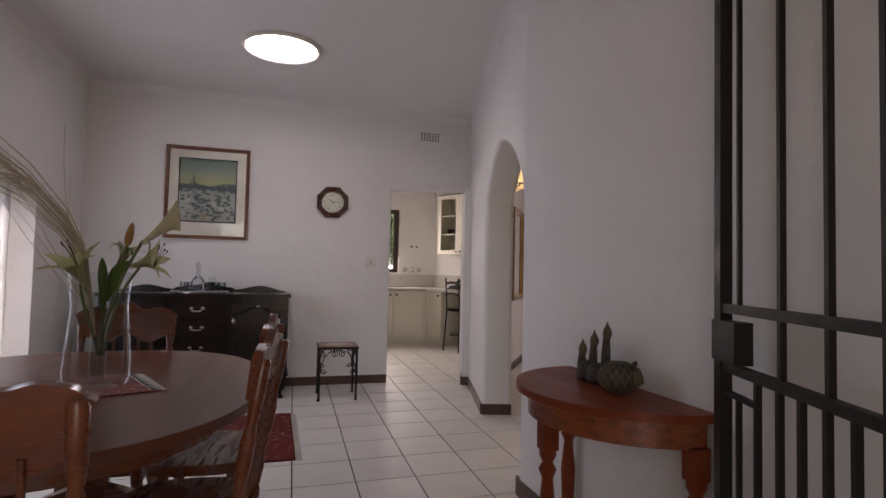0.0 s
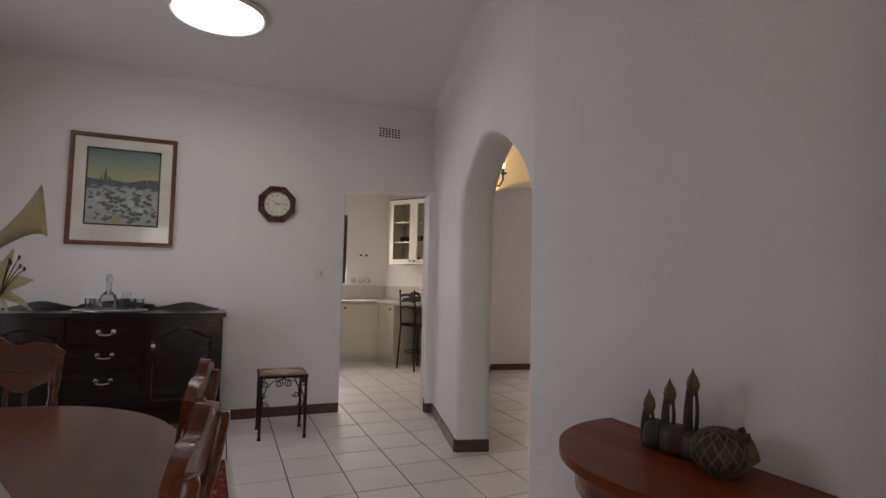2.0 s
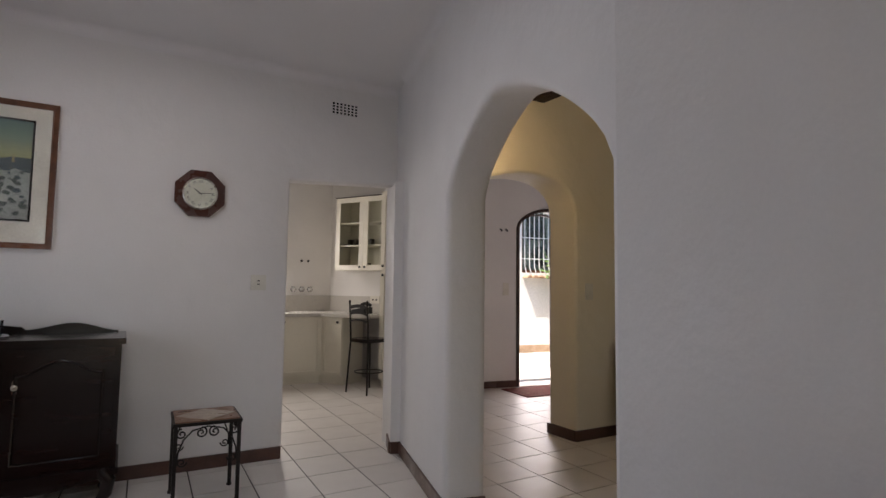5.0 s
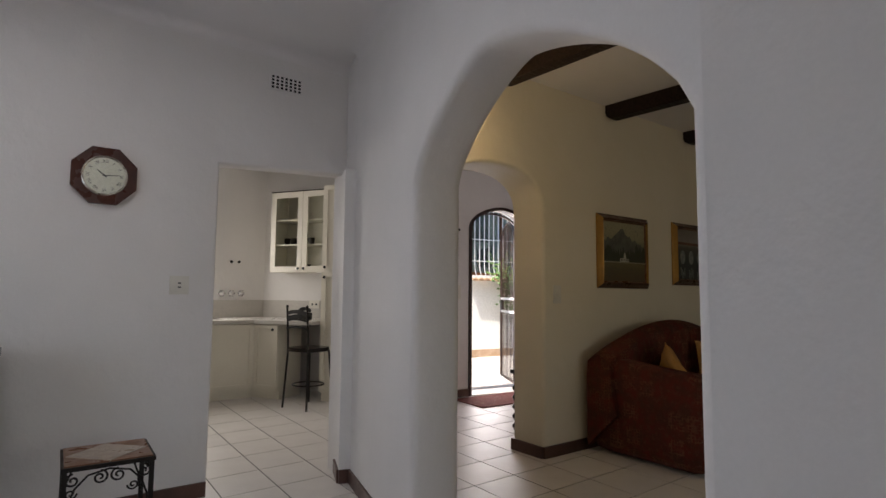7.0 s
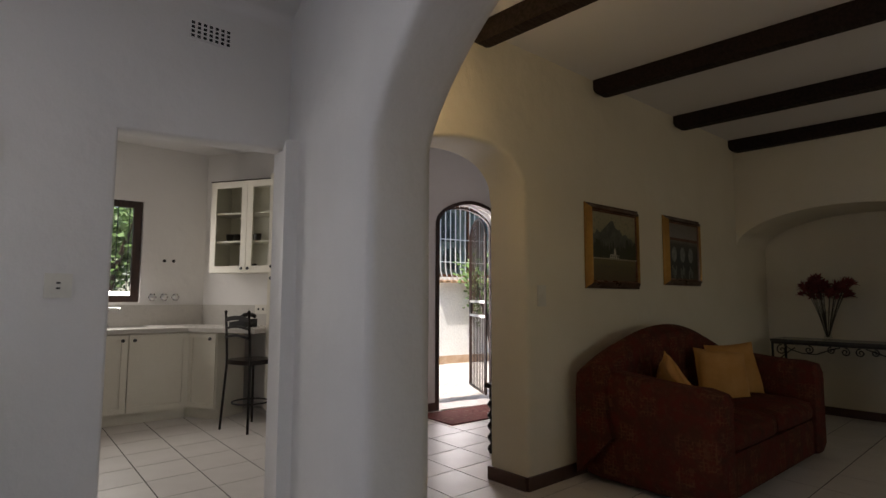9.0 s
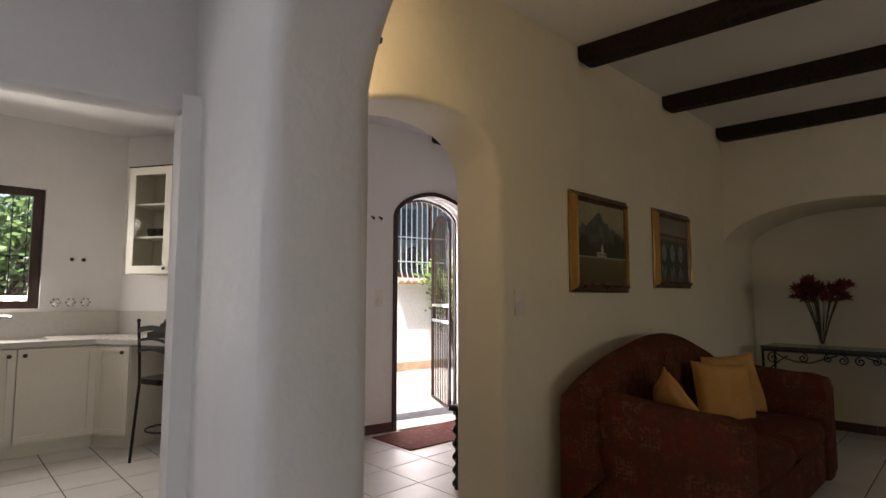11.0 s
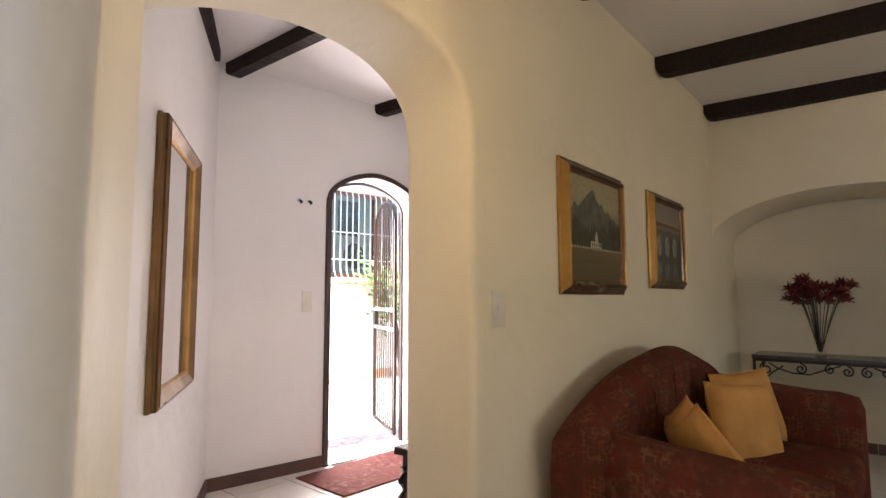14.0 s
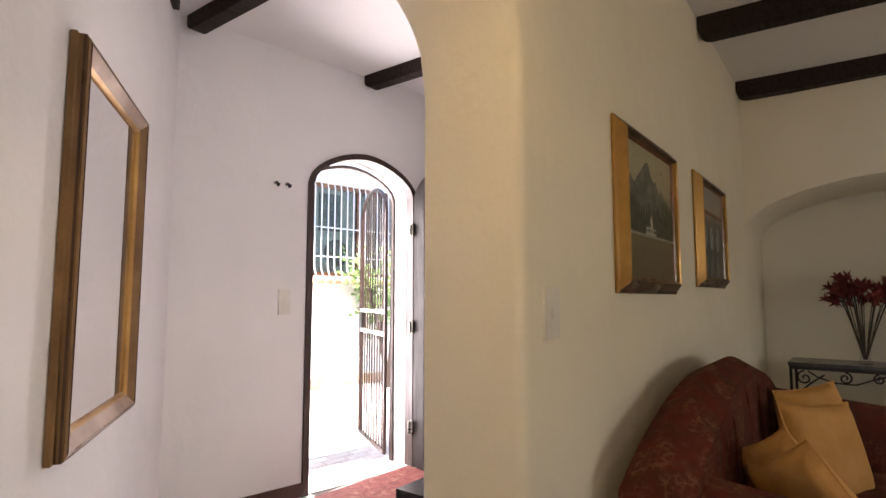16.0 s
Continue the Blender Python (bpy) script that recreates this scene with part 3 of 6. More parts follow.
wall("wall_west", (WEST_X, -0.1), (WEST_X, FAR_Y + 0.22), CEIL, 0.25, holes=[(4.35, 6.15, 0.5, 1.75)])
wall("wall_south", (2.12, -0.1), (WEST_X - 0.25, -0.1), CEIL, 0.22, holes=[(1.05, 2.75, -0.1, 2.15)])
# lounge
wall("wall_paintings", (2.60, LOUNGE_Y), (8.3, LOUNGE_Y), HALL_CEIL, 0.335, LOUNGE_PLASTER,
     arch=arch_line(0.11, 1.335, 2.175, 1.80, 1.86, 0.86, 1.7, 2.4), soft=0.03, label="cream plastered lounge wall with an arched opening", back=PLASTER)
wall("wall_niche", (LOUNGE_E, LOUNGE_Y + 0.12), (LOUNGE_E, 1.0), CEIL, 0.88, LOUNGE_PLASTER,
     arch=arch_line(0.10, 2.00, 2.10, 1.72, 1.72, 1.05, 2.0, 2.0), soft=0.01, label="cream lounge wall with a deep arched niche")
wall("wall_niche_back", (NICHE_E, LOUNGE_Y), (NICHE_E, 1.0), CEIL, 0.15, LOUNGE_PLASTER)
wall("wall_lounge_south", (8.3, 0.0), (2.1, 0.0), CEIL, 0.2, LOUNGE_PLASTER, holes=[(2.4, 4.2, 0.9, 2.1)])
wall("wall_lounge_east", (LOUNGE_E, 1.0), (LOUNGE_E, 0.0), CEIL, 0.2, LOUNGE_PLASTER)
# hall
wall("wall_mirror", HALL_A, HALL_B, HALL_CEIL, 0.10)
ld = math.hypot(DOOR_B[0] - DOOR_A[0], DOOR_B[1] - DOOR_A[1])
U0, U1 = 0.865, 1.795
wall("wall_front_door", DOOR_A, DOOR_B, HALL_CEIL, 0.25, arch=arch_line(U0, U1, 2.31, 2.05, 2.05, (U0 + U1) / 2, 1.75, 1.75), soft=0.012,
     label="white wall with an arched front doorway")
wall("wall_hall_east", (7.1, 8.5), (7.1, 6.5), HALL_CEIL, 0.2)
# kitchen
wall("wall_kitchen_north", (-1.3, 10.68), (3.9, 10.68), CEIL, 0.22, holes=[(2.75, 3.90, 1.15, 2.25)])
wall("wall_kitchen_east", KE_A, KE_B, CEIL, 0.12)
wall("wall_kitchen_west", (-1.3, 7.2), (-1.3, 10.7), CEIL, 0.15)
# ceilings; dining and lounge slabs run on south as unseen sun-blocking overhangs
for nm, poly in (("ceiling_dining", [(-1.5, -3.3), (1.98, -3.3), (1.98, 4.0), (2.6, 6.7), (2.7, 7.1), (-1.5, 7.1)]),
                 ("ceiling_lounge", [(1.98, -3.3), (8.4, -3.3), (8.4, 6.5), (2.55, 6.5), (1.98, 4.0)]),
                 ("ceiling_hall", [(2.6, 6.52), (7.4, 6.52), (7.4, 8.6), (4.2, 9.0)]),
                 ("ceiling_kitchen", [(-1.5, 7.1), (2.7, 7.1), (2.6, 6.7), (4.3, 9.0), (4.0, 11.0), (-1.5, 11.0)])):
    bm = bmesh.new()
    zc = HALL_CEIL if nm == "ceiling_hall" else CEIL
    slab(bm, poly, zc, CEIL + 0.15)
    solid(nm, bm, CEILING, "smooth white painted ceiling", "ceiling", kind="structure", smooth=0)

# slab out of view, added to stop sun leaking between the ceilings
bm = bmesh.new()
slab(bm, [(-1.6, -3.4), (8.5, -3.4), (8.5, 8.0), (7.35, 8.5), (4.4, 9.0), (4.4, 11.0), (-1.6, 11.0)], CEIL + 0.152, CEIL + 0.24)
solid("roof", bm, CEILING, "plain unseen slab over the house that blocks sun leaks", "roof", kind="structure", smooth=0)


def cove(p, q, r=0.07, material=CEILING):
    """Hollow plaster fillet between wall and ceiling."""
    ln3 = math.hypot(q[0] - p[0], q[1] - p[1])
    prof = [(0.004, CEIL + 0.002), (-r, CEIL + 0.002)] + [(-r + r * math.sin(radians(a)), CEIL - r + r * math.cos(radians(a))) for a in range(0, 91, 10)] + [(0.004, CEIL - r)]
    bm = bmesh.new()
    ra, rb = [[bm.verts.new((x, y, z)) for y, z in prof] for x in (0, ln3)]
    for k in range(len(prof)):
        j = (k + 1) % len(prof)
        bm.faces.new((ra[k], ra[j], rb[j], rb[k]))
    bm.faces.new(ra), bm.faces.new(rb[::-1])
    ob = solid("trim", bm, material, "soft plaster cove between wall and ceiling", "cornice", kind="structure", smooth=0.8)
    ob.matrix_basis = wall_frame(p, q)


cove((WEST_X, FAR_Y), (2.6, FAR_Y))
cove(CORNER, JAMB_S)
cove((WEST_X, 0.0), (WEST_X, FAR_Y))
# skirting
skirting((WEST_X, FAR_Y), (1.70, FAR_Y))
skirting(CORNER, (CORNER[0] - (ln - ua) * math.cos(skew), CORNER[1] - (ln - ua) * math.sin(skew)))
skirting((2.530, 6.990), (2.446, 6.762))
skirting((2.446, 6.762), (2.512, 6.741))
skirting(JAMB_N, (JAMB_N[0] + WALL_T * math.sin(skew), JAMB_N[1] - WALL_T * math.cos(skew)))
skirting((EAST_X, 4.0), (EAST_X, 0.0))
skirting(JAMB_S, PAST)
skirting((3.925, LOUNGE_Y), (LOUNGE_E, LOUNGE_Y))
skirting((3.925, LOUNGE_Y + 0.335), (3.925, LOUNGE_Y))
skirting((NICHE_E, LOUNGE_Y), (NICHE_E, 4.4))
skirting(HALL_A, HALL_B)
skirting(DOOR_A, (DOOR_A[0] + 0.86 * (DOOR_B[0] - DOOR_A[0]) / ld, DOOR_A[1] + 0.86 * (DOOR_B[1] - DOOR_A[1]) / ld))

# ---- dining room ----
TURNED = [(0.016, 0), (0.020, 0.02), (0.015, 0.05), (0.022, 0.12), (0.026, 0.22), (0.020, 0.29), (0.026, 0.31), (0.018, 0.33), (0.024, 0.36), (0.020, 0.44)]


def crest(bm, w, h, z, m, t=0.026):
    """Scalloped crest rail with a double hump and drooping ears."""
    top, n = [], 40
    for k in range(n + 1):
        u = -1 + 2 * k / n
        hump = 0.022 * math.cos(u * 9.0) * (1 - abs(u)) + 0.012 * math.cos(u * 3.0)
        ear = -0.022 * max(0.0, abs(u) - 0.85) / 0.15
        top.append((u * w / 2, z + h / 2 + hump + ear))
    bottom = [(u * w / 2 * 0.84, z - h / 2 + 0.020 * math.cos(u * 6.3) - 0.015 * abs(u)) for u in [1 - 2 * k / n for k in range(n + 1)]]
    prism(bm, top + bottom, t, m)
    return bm


def dining_chair(x, y, rz):
    """Chair facing local +y, its back at local -y."""
    c = thing("dining_chair", x, y, 0, rz, "chestnut wooden dining chair with scalloped crest rail and spindles", "chair", "chairs round the dining table")
    bm = bmesh.new()
    slab(bm, ellipse(0, 0, 0.22, 0.205, 40, power=3.2), 0.425, 0.462)
    part("seat", bevel_all(bm, 0.008, 2), CHAIRWOOD, c)
    for sx in (-1, 1):
        for sy in (-1, 1):
            bm = bmesh.new()
            lathe(bm, [(r, z) for r, z in TURNED], 0, 0, 12, Matrix.Translation((sx * 0.165, sy * 0.15, 0)) @ Matrix.Shear("XY", 4, (-sx * 0.09, -sy * 0.07)))
            part("leg", bm, CHAIRWOOD, c)
        bm = bmesh.new()
        tube(bm, [(sx * 0.155, -0.14, 0.19), (sx * 0.155, 0, 0.19), (sx * 0.155, 0.14, 0.19)], 0.010)
        part("stretcher", bm, CHAIRWOOD, c)
    bm = bmesh.new()
    tube(bm, [(-0.155, 0.0, 0.19), (0.155, 0.0, 0.19)], 0.010)
    part("stretcher", bm, CHAIRWOOD, c)
    lean = lambda z: -0.17 - (z - 0.45) * 0.16
    for sx in (-1, 1):
        bm = bmesh.new()
        prof = [(0.015, 0.44), (0.018, 0.50), (0.014, 0.56), (0.021, 0.64), (0.021, 0.70), (0.014, 0.76), (0.020, 0.80), (0.021, 0.915), (0.015, 0.925)]
        lathe(bm, prof, 0, 0, 12, Matrix.Translation((sx * 0.185, -0.17 + 0.45 * 0.16, 0)) @ Matrix.Shear("XY", 4, (sx * 0.02, -0.16)))
        part("back_post", bm, CHAIRWOOD, c)
    for k in range(5):
        bm = bmesh.new()
        u = -0.115 + k * 0.0575
        tube(bm, [(u, lean(0.46), 0.455), (u, lean(0.62) - 0.006, 0.62), (u, lean(0.82), 0.82)], 0.0075, 8)
        part("spindle", bm, CHAIRWOOD, c)
    bm = bmesh.new()
    crest(bm, 0.46, 0.150, 0.878, Matrix.Translation((0, lean(0.875) + 0.004, 0)) @ Matrix.Translation((0, 0, 0.875)) @ pose(0, 0, 0, 9, 0, 0) @ Matrix.Translation((0, 0, -0.875)))
    part("crest_rail", bevel_all(bm, 0.004, 1, 0.9), CHAIRWOOD, c)
    return c


chair = dining_chair(0.305, 3.10, 82)
for cx, cy, rz in ((0.305, 3.66, 84), (-0.01, 2.68, 3), (-0.17, 4.22, 180), (-0.66, 3.35, -90)):
    copy_thing(chair, pose(cx, cy, 0, 0, 0, rz))

t = thing("dining_table", -0.15, 3.44, 0, 0, "oval reddish brown wooden dining table", "table")
bm = bmesh.new()
slab(bm, ellipse(0, 0, 0.66, 0.83, 96, power=2.4), 0.728, 0.76)
part("tabletop", bevel_all(bm, 0.010, 3), TABLEWOOD, t)
bm = bmesh.new()
slab(bm, ellipse(0, 0, 0.56, 0.70, 64, power=2.4), 0.655, 0.728)
part("apron", bm, CHAIRWOOD, t)
for py in (-0.42, 0.42):
    bm = bmesh.new()
    lathe(bm, [(0.06, 0.12), (0.10, 0.16), (0.055, 0.22), (0.085, 0.34), (0.095, 0.42), (0.05, 0.52), (0.075, 0.58), (0.11, 0.655)], 0, py, 24)
    part("pedestal", bm, CHAIRWOOD, t)
    for s in (-1, 1):
        bm = bmesh.new()
        prism(bm, [(0, 0.22), (0.16 * s, 0.17), (0.30 * s, 0.05), (0.38 * s, 0.0), (0.38 * s, 0.04), (0.30 * s, 0.12), (0.16 * s, 0.24), (0, 0.30)], 0.06, Matrix.Translation((0, py - 0.03, 0)))
        part("foot", bevel_all(bm, 0.01, 2), CHAIRWOOD, t)

# woven mat on the table with fringed ends
w = thing("table_mat", 0.01, 3.40, 0.761, 24, "red and navy woven mat with cream fringe on the table", "mat")
part("cloth", block(-0.13, 0.13, -0.165, 0.165, 0, 0.004), RUNNER, w)
for sx in (-1, 1):
    bm = bmesh.new()
    for k in range(24):
        y0 = -0.162 + k * 0.0137
        box(bm, min(sx * 0.13, sx * 0.146), max(sx * 0.13, sx * 0.146), y0, y0 + 0.007, 0, 0.003)
    part("fringe", bm, MOUNT, w, "cream yarn fringe", 0)

for sx in (-1, 1):
    part("border_band", block(min(sx * 0.098, sx * 0.129), max(sx * 0.098, sx * 0.129), -0.164, 0.164, 0.0042, 0.0052), MOUNT, w, "cream border band")
    bm = bmesh.new()
    for k in range(9):
        y0 = -0.150 + k * 0.0375
        slab(bm, [(sx * 0.100, y0 - 0.017), (sx * 0.127, y0), (sx * 0.100, y0 + 0.017)][::sx], 0.0056, 0.0064)
    part("zigzag", bm, NAVY, w, "navy zigzag", 0)

# glass vase with lilies and dry grass
v = thing("flower_vase", -0.02, 3.40, 0.766, 0, "tall clear glass vase of cream lilies and dry grass", "vase")
bm = bmesh.new()
out = [(0.088, 0.0), (0.099, 0.02), (0.103, 0.06), (0.098, 0.12), (0.088, 0.22), (0.085, 0.27), (0.091, 0.335), (0.099, 0.38)]
lathe(bm, out + [(r - 0.0022, z) for r, z in out[::-1][:-1]] + [(0.055, 0.018)], 0, 0, 40)
part("glass_body", bm, VASEGLASS, v).visible_shadow = False
bm = bmesh.new()
inner = [(0.024, 0.02), (0.025, 0.10), (0.025, 0.30), (0.027, 0.315)]
lathe(bm, inner + [(r - 0.003, z) for r, z in inner[::-1]], 0.0, 0.0, 24)
part("inner_tube", bm, VASEGLASS, v, "narrow clear glass tube").visible_shadow = False


def bent(p0, p1, sag, n=8):
    p0, p1, s = Vector(p0), Vector(p1), Vector(sag)
    return [p0.lerp(p1, k / n) + s * math.sin(math.pi * k / n) for k in range(n + 1)]


def flower(parent, p, d, size, name="lily", petals=6, material=PETAL):
    """Trumpet of curled petals opening along d."""
    m = Matrix.Translation(p) @ Vector(d).to_track_quat("Z", "Y").to_matrix().to_4x4()
    bm = bmesh.new()
    for k in range(petals):
        a = 6.28318 * k / petals
        rows = []
        for j in range(6):
            f = j / 5
            r, z, hw = size * (0.06 + 0.50 * f ** 2.1), size * (0.95 * f - 0.25 * f ** 4), size * 0.17 * math.sin(0.35 + 2.75 * f)
            row = []
            for q in (-1, 0, 1):
                ang = a + q * hw / max(r, size * 0.14) * 0.8
                row.append(bm.verts.new(m @ Vector((r * math.cos(ang), r * math.sin(ang), z - 0.02 * size * abs(q)))))
            rows.append(row)
        for ra, rb in zip(rows, rows[1:]):
            for q in (0, 1):
                bm.faces.new((ra[q], ra[q + 1], rb[q + 1], rb[q]))
    bmesh.ops.solidify(bm, geom=bm.faces[:], thickness=0.0012)
    return part(name, bm, material, parent, smooth=1.2)


def leaf(parent, p0, p1, width, sag=(0, 0, 0.03), material=LEAF, name="leaf"):
    pts = bent(p0, p1, sag, 8)
    d = (Vector(p1) - Vector(p0)).normalized()
    side = d.cross(Vector((0.3, 0.2, 1))).normalized()
    bm = bmesh.new()
    rows = []
    for k, p in enumerate(pts):
        hw = width * math.sin(math.pi * (0.06 + 0.92 * k / 8)) / 2
        rows.append([bm.verts.new(p - side * hw), bm.verts.new(p - Vector((0, 0, hw * 0.25))), bm.verts.new(p + side * hw)])
    for a, b in zip(rows, rows[1:]):
        bm.faces.new((a[0], a[1], b[1], b[0])), bm.faces.new((a[1], a[2], b[2], b[1]))
    bmesh.ops.solidify(bm, geom=bm.faces[:], thickness=0.0012)
    return part(name, bm, material, parent, smooth=1.2)


STEMS = (((0.0, 0.0, 0.10), (0.125, -0.02, 0.49), 0.0055), ((0.01, 0.01, 0.10), (0.11, 0.02, 0.40), 0.005), ((0.0, 0.0, 0.12), (0.075, -0.01, 0.48), 0.0035), ((0.01, 0.0, 0.10), (-0.055, -0.02, 0.34), 0.005))
for a, b, r in STEMS:
    bm = bmesh.new()
    tube(bm, bent(a, b, (-0.015, 0, 0.02)), r, 8)
    part("stem", bm, STEM, v)


def calla(parent, p, d, size):
    """Rolled trumpet with one flared, pointed lip."""
    m = Matrix.Translation(p) @ Vector(d).to_track_quat("Z", "Y").to_matrix().to_4x4()
    bm = bmesh.new()
    rows = []
    for j in range(9):
        f = j / 8
        r = size * (0.05 + 0.10 * f + 0.15 * f ** 4)
        rows.append([bm.verts.new(m @ Vector((r * math.cos(a), r * math.sin(a), size * (f + 0.24 * f ** 4 * math.cos(a - 2.2))))) for a in [6.28318 * k / 20 for k in range(20)]])
    for ra, rb in zip(rows, rows[1:]):
        for q in range(20):
            bm.faces.new((ra[q], ra[(q + 1) % 20], rb[(q + 1) % 20], rb[q]))
    bmesh.ops.solidify(bm, geom=bm.faces[:], thickness=0.0012)
    return part("calla_lily", bm, PETAL, parent, smooth=1.2)


calla(v, (0.123, -0.02, 0.480), (0.74, -0.10, 0.67), 0.150)
flower(v, (0.085, 0.02, 0.40), (0.85, -0.25, 0.30), 0.145, material=LILY)
flower(v, (-0.040, -0.02, 0.335), (-0.25, -0.45, 0.75), 0.175, material=LILY)
flower(v, (0.045, 0.03, 0.40), (0.25, 0.20, 0.85), 0.11, material=LILY)
for cx, cy, cz, dx in ((-0.085, -0.075, 0.455, -0.03), (0.185, -0.01, 0.455, 0.03)):
    for k in range(5):
        bm = bmesh.new()
        tube(bm, bent((cx - dx, cy + 0.02, cz - 0.06), (cx + 0.014 * math.cos(1.3 * k), cy + 0.012 * math.sin(1.3 * k), cz + 0.006 * k), (0, 0, 0.006), 5), 0.0012, 4)
        lathe(bm, [(0.001, -0.005), (0.0032, 0.0), (0.001, 0.005)], cx + 0.014 * math.cos(1.3 * k), cy + 0.012 * math.sin(1.3 * k), 6, Matrix.Translation((0, 0, cz + 0.006 * k)))
        part("stamen", bm, CARVED, v, "dark stamen")
bm = bmesh.new()
lathe(bm, [(0.003, 0), (0.013, 0.02), (0.014, 0.045), (0.008, 0.075), (0.001, 0.088)], 0, 0, 10, Matrix.Translation((0.073, -0.01, 0.465)) @ pose(0, 0, 0, 0, 10, 0))
part("bud", bm, BUD, v)
for p0, p1, wd in (((0.012, -0.02, 0.25), (0.010, -0.04, 0.43), 0.058), ((0.02, -0.01, 0.28), (0.085, -0.03, 0.42), 0.045), ((-0.02, 0, 0.24), (-0.075, -0.02, 0.36), 0.035), ((0.07, -0.02, 0.44), (0.025, -0.04, 0.455), 0.028), ((0.07, 0.0, 0.44), (0.095, -0.02, 0.435), 0.022)):
    leaf(v, p0, p1, wd)
rnd = random.Random(5)
SWEEP = [Vector(q) for q in ((0.0, 0.0, 0.08), (-0.035, 0.0, 0.32), (-0.058, 0.0, 0.444), (-0.108, 0.0, 0.531), (-0.225, 0.0, 0.655), (-0.36, 0.0, 0.745), (-0.52, 0.0, 0.80))]
for k in range(30):
    bm = bmesh.new()
    dy, dz, cut = 0.06 * rnd.gauss(0, 1), 0.035 * rnd.gauss(0, 1), 5 + rnd.randrange(3)
    tube(bm, [q + Vector((0.2 * dz * j / 6, dy * j / 6, 1.6 * dz * (j / 6) ** 1.5)) for j, q in enumerate(SWEEP)][:cut], 0.0030, 5, r_end=0.0014)
    part("dry_stalk", bm, PLUME, v)
for p1, sag in (((-0.13, 0.0, 0.875), (-0.03, 0, 0.02)), ((-0.11, 0.02, 0.70), (-0.03, 0, 0.0)), ((-0.295, 0.0, 0.608), (-0.03, 0, 0.02)), ((-0.27, 0.03, 0.585), (-0.02, 0, 0.04)), ((-0.24, -0.04, 0.655), (-0.03, 0, 0.05))):
    bm = bmesh.new()
    tube(bm, bent((-0.03, 0.0, 0.25), p1, sag), 0.0016, 5, r_end=0.0006)
    part("dry_stalk", bm, PLUME, v)
for k in range(3):
    bm = bmesh.new()
    base, tip = Vector((-0.15 - 0.04 * k, 0.0, 0.60 + 0.02 * k)), Vector((-0.50, -0.06 + 0.06 * k, 0.80 + 0.05 * k))
    for j in range(110):
        f = rnd.random()
        p = base.lerp(tip, f) + Vector((0, 0, 0.05 * math.sin(3.1 * f)))
        d = Vector((-0.7 + 0.3 * rnd.gauss(0, 1), 0.3 * rnd.gauss(0, 1), 0.4 + 0.3 * rnd.gauss(0, 1))).normalized()
        tube(bm, [p, p + d * 0.035, p + d * 0.060 + Vector((0, 0, -0.010))], 0.0008, 3)
    part("grass_plume", bm, PLUME, v, smooth=0)

# rug before the sideboard
r = thing("rug", -0.10, 5.36, 0, 0, "dark red patterned oriental rug on the tiled floor", "rug")
part("woven_field", block(-0.80, 0.80, -0.56, 0.56, 0.001, 0.010, 0.003, 1), REDRUG, r)
for sx in (-1, 1):
    bm = bmesh.new()
    for k in range(70):
        y0 = -0.555 + k * 0.01585
        box(bm, min(sx * 0.80, sx * 0.84), max(sx * 0.80, sx * 0.84), y0, y0 + 0.008, 0.001, 0.005)
    part("fringe", bm, MOUNT, r, "pale yarn fringe", 0)

# sideboard
s = thing("sideboard", -0.095, 6.74, 0, 0, "dark polished mahogany sideboard with scrolled back and carved feet", "sideboard")
SW = 0.765
part("body", block(-SW, SW, -0.235, 0.255, 0.22, 0.905, 0.008), MAHOGANY, s)
part("top", block(-SW - 0.02, SW + 0.02, -0.265, 0.27, 0.905, 0.938, 0.010, 3), MAHOGANY, s)
bm = bmesh.new()
n = 60
outline = [(SW * 0.97, 0.938), (-SW * 0.97, 0.938)]
outline += [(-SW * 0.97 + 2 * SW * 0.97 * k / n, 0.975 + 0.028 * math.cos(abs(-1 + 2 * k / n) * 9.4) * (0.4 + 0.6 * abs(-1 + 2 * k / n)) + (0.02 if abs(-1 + 2 * k / n) < 0.35 else 0.0)) for k in range(n + 1)]
prism(bm, outline, 0.022, Matrix.Translation((0, 0.235, 0)))
part("scrolled_backboard", bevel_all(bm, 0.005, 2, 0.7), MAHOGANY, s)
part("plinth_moulding", block(-SW - 0.012, SW + 0.012, -0.25, 0.262, 0.20, 0.235, 0.010, 3), MAHOGANY, s)
for k, z in enumerate((0.795, 0.632, 0.455)):
    d = part("drawer_front", block(-0.22, 0.22, -0.256, -0.23, z - 0.072, z + 0.072, 0.010, 3), MAHOGANY, s)
    bm = bmesh.new()
    tube(bm, [(-0.045, -0.258, z + 0.012), (-0.040, -0.285, z - 0.004), (0.0, -0.290, z - 0.010), (0.040, -0.285, z - 0.004), (0.045, -0.258, z + 0.012)], 0.006, 8)
    for sx in (-1, 1):
        lathe(bm, [(0.016, 0), (0.014, 0.004), (0.004, 0.006)], 0, 0, 12, Matrix.Translation((sx * 0.045, -0.256, z + 0.012)) @ pose(0, 0, 0, 90, 0, 0))
    part("handle", bm, BRASS, d, "silvered drop handle")
